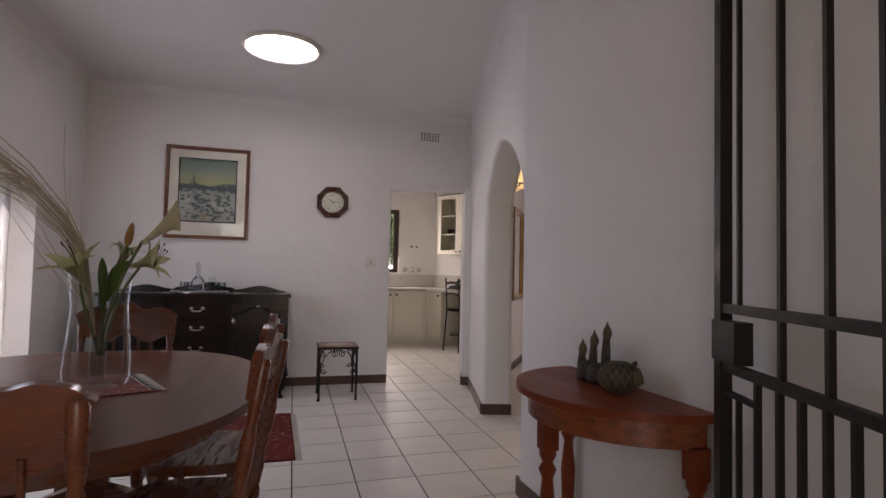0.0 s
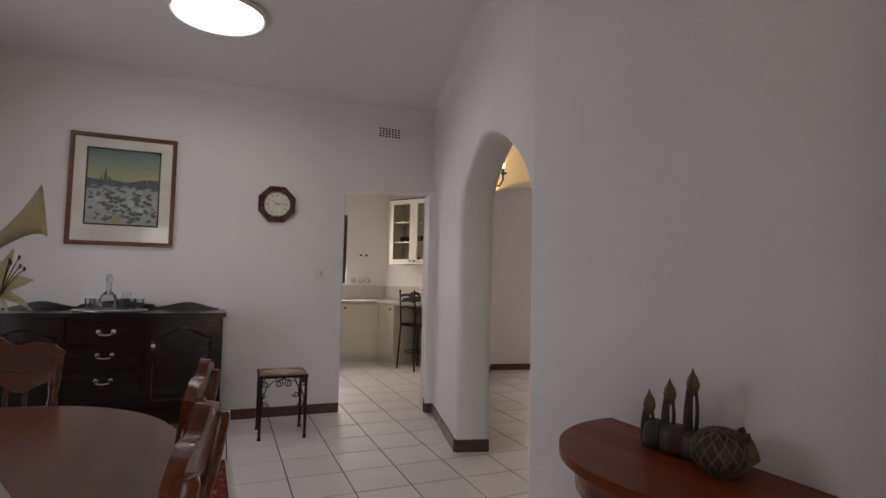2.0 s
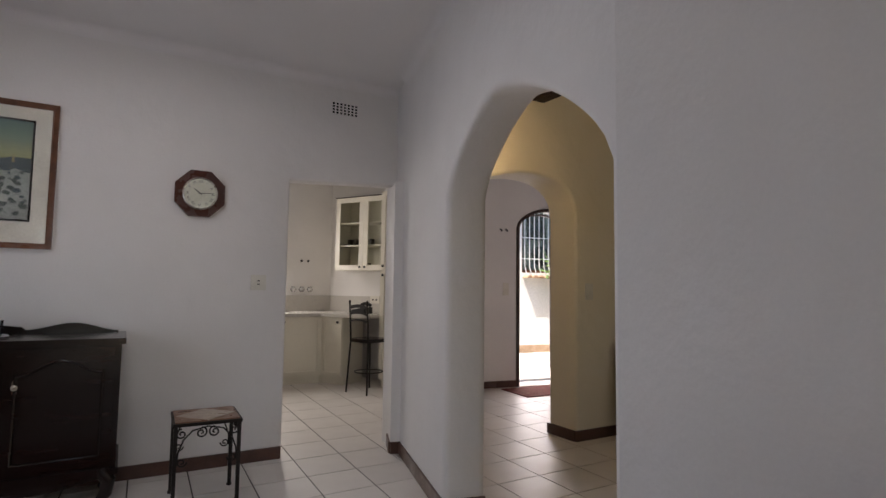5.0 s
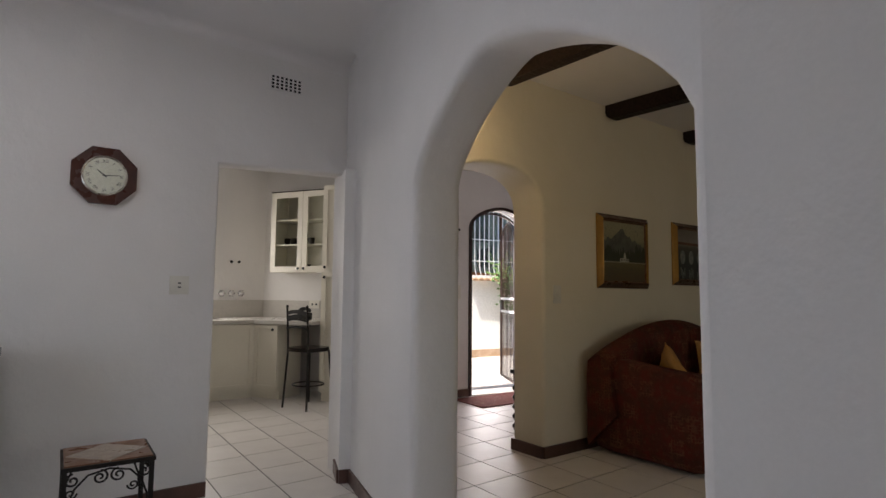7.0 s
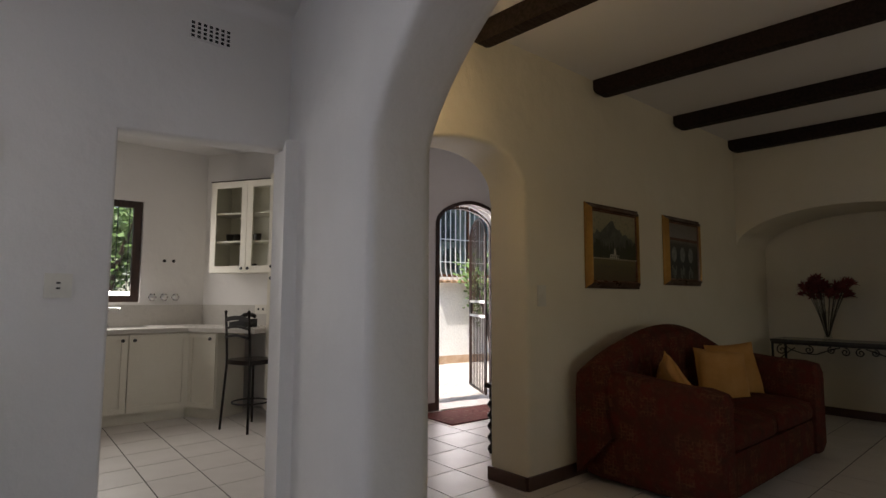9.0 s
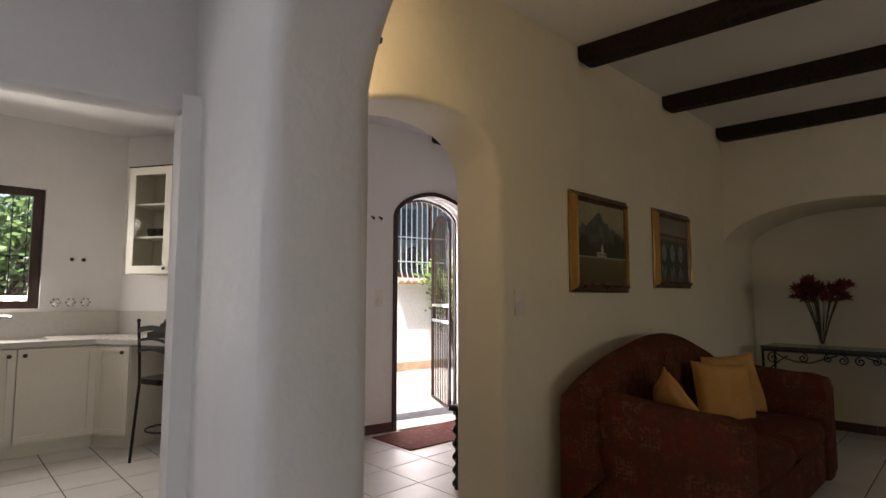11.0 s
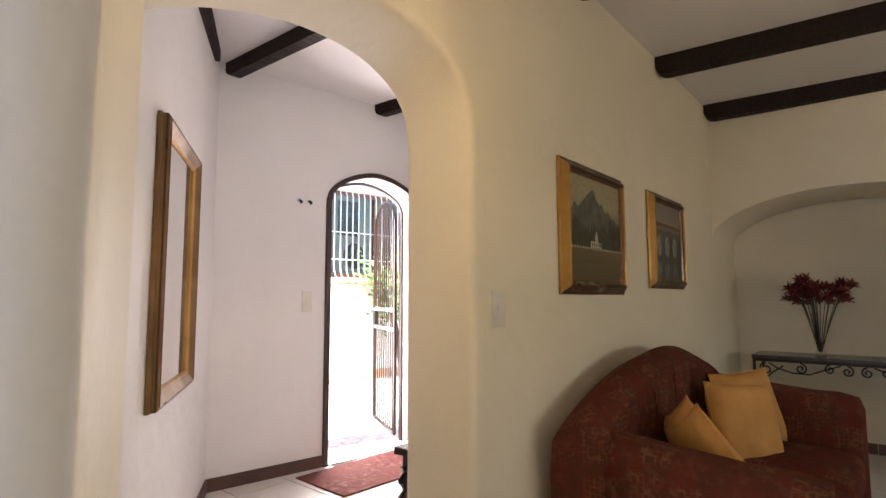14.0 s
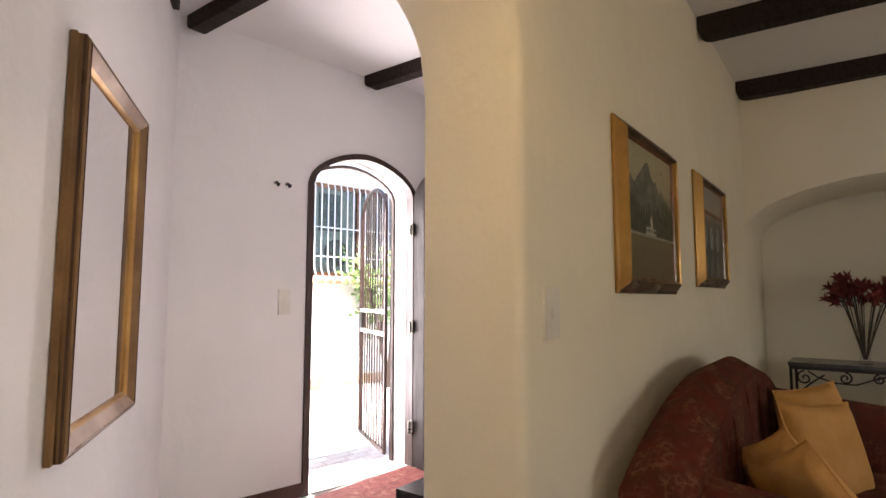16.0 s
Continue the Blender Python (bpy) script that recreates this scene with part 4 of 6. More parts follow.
for sx in (-1, 1):
    d = part("door", block(min(sx * 0.25, sx * 0.735), max(sx * 0.25, sx * 0.735), -0.252, -0.23, 0.26, 0.89, 0.008), MAHOGANY, s)
    bm = bmesh.new()
    cx, hw = sx * 0.492, 0.19
    pts = [(cx - hw, 0.31), (cx + hw, 0.31), (cx + hw, 0.77)] + [(cx + hw - 2 * hw * k / 16, 0.79 + 0.035 * math.cos(-3.14 + 6.28 * k / 16)) for k in range(17)] + [(cx - hw, 0.77)]
    tube(bm, [(u, -0.256, z) for u, z in pts], 0.009, 6, closed=True)
    part("panel_moulding", bm, MAHOGANY, d)
    bm = bmesh.new()
    lathe(bm, [(0.014, 0), (0.010, 0.010), (0.015, 0.018), (0.004, 0.026)], 0, 0, 12, Matrix.Translation((sx * 0.30, -0.25, 0.70)) @ pose(0, 0, 0, 90, 0, 0))
    box(bm, sx * 0.30 - 0.010, sx * 0.30 + 0.010, -0.257, -0.251, 0.665, 0.735)
    part("handle", bm, BRASS, d, "silvered key plate")
    for sy in (-0.215, 0.225):
        bm = bmesh.new()
        path = [(sx * 0.70, sy, 0.22), (sx * 0.735, sy - 0.02, 0.17), (sx * 0.725, sy - 0.01, 0.10), (sx * 0.70, sy, 0.06), (sx * 0.71, sy - 0.02, 0.035)]
        tube(bm, path, 0.042, 12, r_end=0.024)
        for q in (-1, 0, 1):
            lathe(bm, [(0.008, 0.0), (0.016, 0.008), (0.015, 0.022), (0.004, 0.034)], sx * 0.71 + q * 0.018, sy - 0.035 + 0.008 * abs(q), 8)
        part("claw_foot", bm, MAHOGANY, s)
bm = bmesh.new()
pts = [(-0.72 + 1.44 * k / 40, 0.20 - 0.05 * abs(math.sin(3.1416 * 2 * k / 40)) - 0.01) for k in range(41)]
prism(bm, pts + [(0.72, 0.215), (-0.72, 0.215)], 0.018, Matrix.Translation((0, -0.245, 0)))
part("shaped_apron", bm, MAHOGANY, s)

# tray with decanter and glasses
tr = thing("serving_tray", -0.10, 6.66, 0.939, 0, "oval silver serving tray on the sideboard", "tray")
bm = bmesh.new()
slab(bm, ellipse(0, 0, 0.24, 0.14, 48), 0.004, 0.009)
part("plate", bm, CHROME, tr)
bm = bmesh.new()
tube(bm, [(x, y, 0.012) for x, y in ellipse(0, 0, 0.24, 0.14, 48)], 0.006, 6, closed=True)
part("rim", bm, CHROME, tr)
dc = thing("decanter", -0.12, 6.68, 0.949, 0, "cut glass decanter with stopper on the silver tray", "decanter")
bm = bmesh.new()
lathe(bm, [(0.050, 0.0), (0.056, 0.02), (0.058, 0.08), (0.048, 0.11), (0.018, 0.14), (0.015, 0.19), (0.022, 0.205)], 0, 0, 12)
part("bottle", bm, CRYSTAL, dc, smooth=0.2)
bm = bmesh.new()
lathe(bm, [(0.010, 0.206), (0.022, 0.225), (0.018, 0.25), (0.004, 0.268)], 0, 0, 8)
part("stopper", bm, CRYSTAL, dc, smooth=0.2)
bm = bmesh.new()
gp = [(0.026, 0.0), (0.030, 0.004), (0.036, 0.085), (0.033, 0.085), (0.026, 0.012), (0.004, 0.010)]
lathe(bm, gp, 0, 0, 14)
g0 = solid("drinking_glass", bm, CRYSTAL, "small clear drinking glass on the silver tray", "glass", "glasses on the tray")
g0.matrix_basis = pose(-0.23, 6.65, 0.949)
for gx, gy in ((-0.19, 6.60), (-0.03, 6.62), (0.03, 6.66), (0.08, 6.68), (-0.02, 6.72)):
    copy_thing(g0, pose(gx, gy, 0.949, 0, 0, gx * 300))
pt = thing("glass_jug", 0.00, 6.65, 0.949, 20, "small clear glass jug with handle on the silver tray", "jug")
bm = bmesh.new()
lathe(bm, [(0.032, 0), (0.042, 0.03), (0.038, 0.09), (0.028, 0.115), (0.034, 0.135), (0.031, 0.135), (0.025, 0.112), (0.034, 0.03), (0.004, 0.012)], 0, 0, 16)
part("body", bm, VASEGLASS, pt)
bm = bmesh.new()
tube(bm, [(0.034, 0, 0.125), (0.062, 0, 0.11), (0.066, 0, 0.07), (0.040, 0, 0.04)], 0.005, 8)
part("handle", bm, VASEGLASS, pt)


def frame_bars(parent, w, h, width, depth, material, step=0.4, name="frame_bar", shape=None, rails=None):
    """Four mitred moulding bars standing in local x-z, proud towards local -y, each with a raised outer edge; rails:
    darker paint for the shade on top and bottom bars.
    """
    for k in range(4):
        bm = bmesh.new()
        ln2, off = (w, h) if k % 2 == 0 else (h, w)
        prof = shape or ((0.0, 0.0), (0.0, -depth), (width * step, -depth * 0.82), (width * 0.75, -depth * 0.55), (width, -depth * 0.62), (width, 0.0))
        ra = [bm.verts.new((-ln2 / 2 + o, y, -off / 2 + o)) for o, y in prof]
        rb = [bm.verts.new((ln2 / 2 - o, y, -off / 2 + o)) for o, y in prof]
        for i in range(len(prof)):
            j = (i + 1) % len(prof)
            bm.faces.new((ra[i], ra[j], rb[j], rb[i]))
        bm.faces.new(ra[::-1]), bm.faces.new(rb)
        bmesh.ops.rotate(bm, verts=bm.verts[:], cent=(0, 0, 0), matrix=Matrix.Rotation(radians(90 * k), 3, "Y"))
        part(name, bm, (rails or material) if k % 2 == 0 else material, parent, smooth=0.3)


# framed garden print
p = thing("framed_print", -0.108, FAR_Y - 0.002, 1.885, 0, "framed garden landscape print with cream mount and red-brown frame", "picture")
frame_bars(p, 0.755, 0.89, 0.034, 0.028, PICFRAME)
part("mount", block(-0.35, 0.35, -0.012, -0.006, -0.415, 0.415), MOUNT, p, "cream mount")
part("inner_line", block(-0.262, 0.262, -0.0145, -0.0125, -0.285, 0.335), BLACKPLASTIC, p)
part("print", block(-0.25, 0.25, -0.0185, -0.015, -0.272, 0.322), GARDENPRINT, p, "print of a hillside garden under a green sky")
INKDARK = mat("printed_foliage", (0.055, 0.08, 0.075), (0.12, 0.145, 0.12), 0.5, scale=40, fine=150, bump=0.0, grain_mix=0.5)
INKBLUE = mat("printed_ridge", (0.060, 0.090, 0.11), (0.085, 0.115, 0.115), 0.5, scale=30, fine=120, bump=0.0, grain_mix=0.4)
INKPALE = mat("printed_house", (0.52, 0.52, 0.47), (0.42, 0.42, 0.38), 0.5, scale=40, fine=150, bump=0.0)
INKOCHRE = mat("printed_ochre", (0.36, 0.29, 0.13), (0.28, 0.22, 0.11), 0.5, scale=40, fine=150, bump=0.0)


def daub(parent, name, pts, material, y=-0.0175):
    """One painted patch: a thin plate just proud of the picture."""
    bm = bmesh.new()
    prism(bm, pts, 0.001, Matrix.Translation((0, y, 0)))
    return part(name, bm, material, parent, smooth=0)


rp = random.Random(31)
daub(p, "printed_ridge", [(-0.25, 0.085), (-0.16, 0.075), (-0.05, 0.078), (0.02, 0.060), (0.09, 0.082), (0.16, 0.100), (0.25, 0.098)]
     + [(0.25 - 0.025 * k, 0.010 + 0.035 * rp.random()) for k in range(21)], INKBLUE, -0.0197)
for tx, th, tw in ((-0.125, 0.115, 0.013), (-0.155, 0.055, 0.010), (0.165, 0.060, 0.007), (-0.10, 0.045, 0.012)):
    daub(p, "printed_cypress", [(tx - tw, 0.068), (tx + tw, 0.068), (tx + tw * 0.7, 0.068 + th * 0.6), (tx, 0.068 + th), (tx - tw * 0.8, 0.068 + th * 0.55)], INKDARK if tw > 0.008 else INKOCHRE, -0.0205)
for k in range(120):
    u, v2 = -0.235 + 0.47 * rp.random(), -0.262 + 0.30 * rp.random() ** 0.9
    size = 0.006 + 0.016 * rp.random() * (1.15 - (v2 + 0.27) * 1.8)
    rim = [(min(0.249, max(-0.249, u + size * 1.2 * (0.7 + 0.5 * rp.random()) * math.cos(a))), max(-0.271, v2 + size * 0.8 * (0.7 + 0.5 * rp.random()) * math.sin(a))) for a in [0.571 * q for q in range(11)]]
    daub(p, "printed_tree", rim, INKBLUE if k % 4 == 0 else INKDARK, -0.0208 - 0.000008 * k)
for u, v2, w2, h2, ink in ((-0.03, -0.225, 0.026, 0.035, INKOCHRE), (0.06, -0.10, 0.018, 0.028, INKPALE), (0.13, -0.15, 0.022, 0.022, INKPALE), (-0.17, -0.08, 0.016, 0.020, INKPALE)):
    daub(p, "printed_house", [(u - w2, v2 - h2), (u + w2, v2 - h2), (u + w2, v2 + h2 * 0.5), (u, v2 + h2), (u - w2, v2 + h2 * 0.5)], ink, -0.0219)
part("glazing", block(-0.342, 0.342, -0.024, -0.0225, -0.41, 0.41), PANE, p, "reflective picture glass").visible_shadow = False

# octagonal wall clock at quarter past ten
c = thing("wall_clock", 1.086, FAR_Y - 0.002, 1.865, 0, "octagonal wooden wall clock with cream dial showing quarter past ten", "clock")
oct_pts = lambda rad: [(rad * math.cos(radians(22.5 + 45 * k)), rad * math.sin(radians(22.5 + 45 * k))) for k in range(8)]
bm = bmesh.new()
prism(bm, oct_pts(0.172), 0.028, Matrix.Translation((0, -0.030, 0)))
part("case", bevel_all(bm, 0.012, 3, 0.6), CLOCKWOOD, c)
bm = bmesh.new()
tube(bm, [(0.106 * math.cos(6.28318 * k / 48), -0.031, 0.106 * math.sin(6.28318 * k / 48)) for k in range(48)], 0.007, 8, closed=True)
part("bezel", bm, BRASS, c)
bm = bmesh.new()
prism(bm, ellipse(0, 0, 0.103, 0.103, 48), 0.003, Matrix.Translation((0, -0.0345, 0)))
part("dial", bm, CLOCKFACE, c, "cream dial")
for k, txt in enumerate(("XII", "I", "II", "III", "IIII", "V", "VI", "VII", "VIII", "IX", "X", "XI")):
    a = radians(30 * k)
    cu = bpy.data.curves.new("numeral", "FONT")
    cu.body, cu.size, cu.align_x, cu.align_y = txt, 0.025, "CENTER", "CENTER"
    tmp = new("numeral_text", cu)
    me = bpy.data.meshes.new_from_object(tmp.evaluated_get(bpy.context.evaluated_depsgraph_get()))
    bpy.data.objects.remove(tmp)
    me.materials.clear()
    me.materials.append(BLACKPLASTIC)
    nu = new("numeral", me)
    nu.matrix_basis = pose(0.080 * math.sin(a), -0.0357, 0.080 * math.cos(a), 90, 0, 0) @ pose(0, 0, 0, 0, 0, -30 * k)
    nu.parent = c
for nm, ang, ln2, wd in (("hour_hand", -53, 0.052, 0.007), ("minute_hand", 84, 0.078, 0.005)):
    bm = bmesh.new()
    prism(bm, [(-wd / 2, -0.012), (wd / 2, -0.012), (wd * 0.4, ln2 * 0.8), (0, ln2), (-wd * 0.4, ln2 * 0.8)], 0.001, pose(0, -0.0372, 0, 0, ang, 0))
    part(nm, bm, BLACKPLASTIC, c)
bm = bmesh.new()
prism(bm, ellipse(0, 0, 0.105, 0.105, 48), 0.001, Matrix.Translation((0, -0.0415, 0)))
part("glass_cover", bm, PANE, c).visible_shadow = False


def wall_switch(m, w=0.075, h=0.12, rockers=1, rocker_paint=WHITEPLASTIC):
    s2 = new("light_switch")
    s2.matrix_basis = m
    tagged(s2, "white plastic light switch plate on the wall", "light switch")
    part("plate", block(-w / 2, w / 2, -0.010, 0, -h / 2, h / 2, 0.003), WHITEPLASTIC, s2)
    for k in range(rockers):
        zc = (k - (rockers - 1) / 2) * 0.035
        if rocker_paint is BLACKPLASTIC:
            part("rocker", block(-0.008, 0.008, -0.013, -0.009, zc * 0.7 - 0.004, zc * 0.7 + 0.004, 0.001), rocker_paint, s2, "small dark rocker")
        else:
            part("rocker", block(-0.011, 0.011, -0.014, -0.009, zc - 0.013, zc + 0.013, 0.002), rocker_paint, s2)
    return s2


wall_switch(pose(1.500, FAR_Y, 1.262), 0.105, 0.11, 2, BLACKPLASTIC)

# air vent
vt = thing("air_vent", 2.115, FAR_Y - 0.001, 2.645, 0, "white cast air vent with rows of square holes", "air vent")
part("plate", block(-0.115, 0.115, -0.008, 0.0, -0.055, 0.055, 0.002, 1), PLASTER, vt)
# black squares on the plate stand in for the dark of the holes
hole = mesh_of(block(-0.0085, 0.0085, -0.0095, -0.007, -0.0075, 0.0075), VENTSHADE, "vent_hole_shade", 0)
for i in range(7):
    for j in range(4):
        ho = new("vent_hole_shade", hole)
        ho.matrix_basis = pose(-0.093 + i * 0.031, 0, -0.036 + j * 0.024)
        ho.parent = vt

# round ceiling light
cl = thing("ceiling_light", 0.535, 5.63, CEIL, 0, "round white flush ceiling light, switched on", "ceiling light")
bm = bmesh.new()
tube(bm, [(x, y, -0.016) for x, y in ellipse(0, 0, 0.282, 0.282, 64)], 0.018, 10, closed=True)
part("rim", bm, WHITEPLASTIC, cl)
bm = bmesh.new()
lathe(bm, [(0.04, -0.045), (0.16, -0.038), (0.25, -0.022), (0.27, -0.010), (0.27, -0.002)], 0, 0, 48)
part("diffuser", bm, LAMPGLOW, cl, "glowing diffuser")

# wrought-iron stool with tiled top
st = thing("tiled_side_table", 1.125, 6.645, 0, -2, "small black wrought-iron table with terracotta tile top", "side table")
part("top_frame", block(-0.18, 0.18, -0.18, 0.18, 0.478, 0.497, 0.003), IRON, st)
for pts in ([(-0.17, -0.17), (0.0, -0.17), (-0.17, 0.0)], [(0.0, -0.17), (0.17, -0.17), (0.17, 0.0)], [(0.17, 0.0), (0.17, 0.17), (0.0, 0.17)], [(0.0, 0.17), (-0.17, 0.17), (-0.17, 0.0)]):
    bm = bmesh.new()
    cxm, cym = sum(q[0] for q in pts) / 3, sum(q[1] for q in pts) / 3
    slab(bm, [(cxm + (x - cxm) * 0.97, cym + (y - cym) * 0.97) for x, y in pts], 0.490, 0.503)
    part("tile", bm, STOOLTILE, st)
bm = bmesh.new()
slab(bm, [(0, -0.162), (0.162, 0), (0, 0.162), (-0.162, 0)], 0.490, 0.504)
part("centre_tile", bm, STOOLPALE, st, "pale diamond tile")
for sx in (-1, 1):
    for sy in (-1, 1):
        bm = bmesh.new()
        box(bm, sx * 0.165 - 0.010, sx * 0.165 + 0.010, sy * 0.165 - 0.010, sy * 0.165 + 0.010, 0.0, 0.48)
        lathe(bm, [(0.014, 0), (0.016, 0.01), (0.010, 0.02)], sx * 0.165, sy * 0.165, 8)
        part("leg", bm, IRON, st)
for k in range(4):
    bm = bmesh.new()
    m = pose(0, 0, 0, 0, 0, 90 * k)
    for sx in (-1, 1):
        for cx, cz, r0, a0, tn in ((0.035, 0.435, 0.032, 1.6, 1.5), (0.135, 0.435, 0.030, 1.6, -1.4), (0.130, 0.275, 0.026, 3.14, 1.4)):
            tube(bm, [m @ Vector((sx * u, -0.165, z)) for u, z in spiral(cx, cz, r0, 0.005, tn, a0)], 0.0045, 6)
        tube(bm, [m @ Vector((sx * u, -0.165, z)) for u, z in ((0.155, 0.26), (0.150, 0.33), (0.125, 0.40), (0.08, 0.45), (0.0, 0.468))], 0.0045, 6)
    part("scroll_panel", bm, IRON, st)

st.matrix_basis = pose(1.118, 6.475, 0, 0, 0, -2) @ Matrix.Diagonal((1, 1, 0.956, 1))

# half-round table against the wall
h = thing("half_round_table", EAST_X - 0.004, 3.045, 0, 0, "half-round cherry wood console table with turned legs against the wall", "console table")
bm = bmesh.new()
slab(bm, ellipse(0, 0, 0.415, 0.43, 48, 1.5708, 4.71239), 0.742, 0.768)
part("tabletop", bevel_all(bm, 0.009, 3), HALFTOP, h)
bm = bmesh.new()
slab(bm, ellipse(-0.004, 0, 0.365, 0.385, 48, 1.5708, 4.71239), 0.655, 0.742)
part("apron", bm, PINE, h, "orange-stained pine apron")
LEGP = [(0.017, 0), (0.022, 0.02), (0.016, 0.06), (0.024, 0.16), (0.031, 0.34), (0.019, 0.46), (0.032, 0.49), (0.018, 0.515), (0.030, 0.54), (0.030, 0.56)]
for lx, ly in ((-0.036, 0.375), (-0.036, -0.375), (-0.335, 0.0)):
    bm = bmesh.new()
    lathe(bm, LEGP, lx, ly, 16)
    box(bm, lx - 0.028, lx + 0.028, ly - 0.028, ly + 0.028, 0.56, 0.66)
    part("leg", bm, HALFTOP, h)

# carved lotus buds in dark bowls and a woven pot beside them
lb = thing("carved_lotus_buds", 1.70, 3.09, 0.768, 0, "three dark carved lotus buds rising from rounded bowls", "ornament")
for dx, dy, hh, rr in ((-0.010, 0.082, 0.150, 0.034), (0.0, 0.018, 0.190, 0.046), (0.010, -0.050, 0.226, 0.050)):
    bm = bmesh.new()
    lathe(bm, [(rr * 0.6, 0.0), (rr * 0.95, 0.014), (rr, 0.036), (rr * 0.86, 0.062), (rr * 0.5, 0.076), (rr * 0.2, 0.078)], dx + 0.012, dy - 0.010, 18)
    part("bowl", bm, CARVED, lb)
    bm = bmesh.new()
    tube(bm, bent((dx, dy + 0.012, 0.0), (dx, dy + 0.010, hh - 0.045), (0, 0.006, 0)), 0.016, 10, r_end=0.009)
    tube(bm, bent((dx, dy - 0.004, 0.05), (dx, dy - 0.010, hh - 0.050), (0, -0.006, 0)), 0.006, 8, r_end=0.004)
    part("stem", bm, CARVED, lb)
    bm = bmesh.new()
    lathe(bm, [(0.004, hh - 0.062), (0.013, hh - 0.050), (0.0175, hh - 0.034), (0.013, hh - 0.016), (0.005, hh - 0.003), (0.001, hh + 0.010)], dx, dy, 12)
    part("bud", bm, BUDWOOD, lb, "ochre carved bud")
wp = thing("woven_pot", 1.69, 2.94, 0.768, 48, "round olive woven lattice pot with ears and an open rim", "ornament")
POTR = [(0.030, 0.0), (0.056, 0.020), (0.066, 0.046), (0.060, 0.078), (0.040, 0.098), (0.020, 0.104)]
bm = bmesh.new()
lathe(bm, POTR, 0, 0, 24)
part("body", bm, CARVED, wp)
for k in range(14):
    for sg in (-1, 1):
        bm = bmesh.new()
        pts = []
        for q in range(9):
            f = q / 8 * (len(POTR) - 1.001)
            (r0, z0), (r1, z1) = POTR[int(f)], POTR[int(f) + 1]
            rr = r0 + (r1 - r0) * (f - int(f)) + 0.002
            a = 6.28318 * k / 14 + sg * q / 8 * 1.4
            pts.append((rr * math.cos(a), rr * math.sin(a), z0 + (z1 - z0) * (f - int(f)) + 0.002))
        tube(bm, pts, 0.0028, 4)
        part("lattice_strip", bm, WICKER, wp)
SNOUT = Matrix.Translation((0.0, -0.052, 0.058)) @ pose(0, 0, 0, 72, 0, 0)
bm = bmesh.new()
lathe(bm, [(0.036, 0.0), (0.030, 0.012), (0.027, 0.024), (0.022, 0.025), (0.020, 0.014), (0.008, 0.012)], 0, 0, 20, SNOUT)
part("open_rim", bm, WICKER, wp)
for sx in (-1, 1):
    bm = bmesh.new()
    lathe(bm, [(0.010, 0.0), (0.011, 0.008), (0.008, 0.018), (0.002, 0.024)], 0, 0, 10, Matrix.Translation((sx * 0.026, -0.045, 0.088)) @ pose(0, 0, 0, 25, sx * 14, 0))
    part("ear", bm, CARVED, wp)

# dark steel security gate folded back beside the wall
sg = thing("security_gate", 1.706, 2.485, 0, -110.5, "dark steel security gate standing open along the wall", "gate")


def bar(name, x0, x1, z0, z1, y=0.012):
    part(name, block(x0, x1, -y, y, z0, z1, 0.002, 1), IRON, sg)


bar("stile", -0.034, 0.004, 0.03, 2.30, 0.016)
bar("stile", 0.85, 0.89, 0.03, 2.30, 0.020)
for z in (1.092, 0.937, 0.05, 2.27):
    bar("rail", 0.004, 0.85, z - 0.012, z + 0.012)
bar("short_rail", 0.004, 0.162, 0.862, 0.876, 0.007)
for x in (0.079, 0.273, 0.439, 0.589, 0.731):
    w = 0.0055 if x < 0.1 else 0.007
    bar("upright_bar", x - w, x + w, 1.104, 2.258, w)
    if x > 0.1:
        bar("upright_bar", x - w, x + w, 0.949, 1.080, w)
bar("lower_bar", 0.070, 0.082, 0.062, 0.862, 0.006)
for x in (0.169, 0.264, 0.346, 0.430, 0.510, 0.588, 0.664, 0.740):
    bar("lower_bar", x - 0.007, x + 0.007, 0.062, 0.925, 0.007)
part("lock_box", block(-0.030, 0.100, -0.024, 0.024, 0.953, 1.060, 0.004), IRON, sg)
bm = bmesh.new()
lathe(bm, [(0.012, 0), (0.012, 0.004), (0.004, 0.005)], 0, 0, 12, Matrix.Translation((0.07, 0.026, 1.0)) @ pose(0, 0, 0, -90, 0, 0))
part("keyhole_plate", bm, BRASS, sg)

# dining window: recess with white sheer cloth and sill
wn = thing("window_1", WEST_X - 0.2, 5.15, 0, 0, "recessed window with white sheer curtain", "window")
tagged(wn, kind="structure")
part("window_frame", block(-0.03, 0.01, -0.9, 0.9, 0.5, 0.54), WHITEPLASTIC, wn)
part("window_frame", block(-0.03, 0.01, -0.9, 0.9, 1.71, 1.75), WHITEPLASTIC, wn)
for y0 in (-0.9, -0.02, 0.86):
    part("window_frame", block(-0.03, 0.01, y0, y0 + 0.04, 0.54, 1.71), WHITEPLASTIC, wn)
for y0 in (-0.86, 0.02):
    part("pane", block(-0.014, -0.010, y0, y0 + 0.84, 0.54, 1.71), PANE, wn).visible_shadow = False
bm = bmesh.new()
n = 120
fr = [bm.verts.new((0.035 + 0.012 * math.sin(k * 0.9), -0.88 + 1.76 * k / n, z)) for z in (0.52, 1.73) for k in range(n + 1)]
for k in range(n):
    bm.faces.new((fr[k], fr[k + 1], fr[n + 2 + k], fr[n + 1 + k]))
bmesh.ops.solidify(bm, geom=bm.faces[:], thickness=0.002)
part("sheer_curtain", bm, CURTAIN, wn)

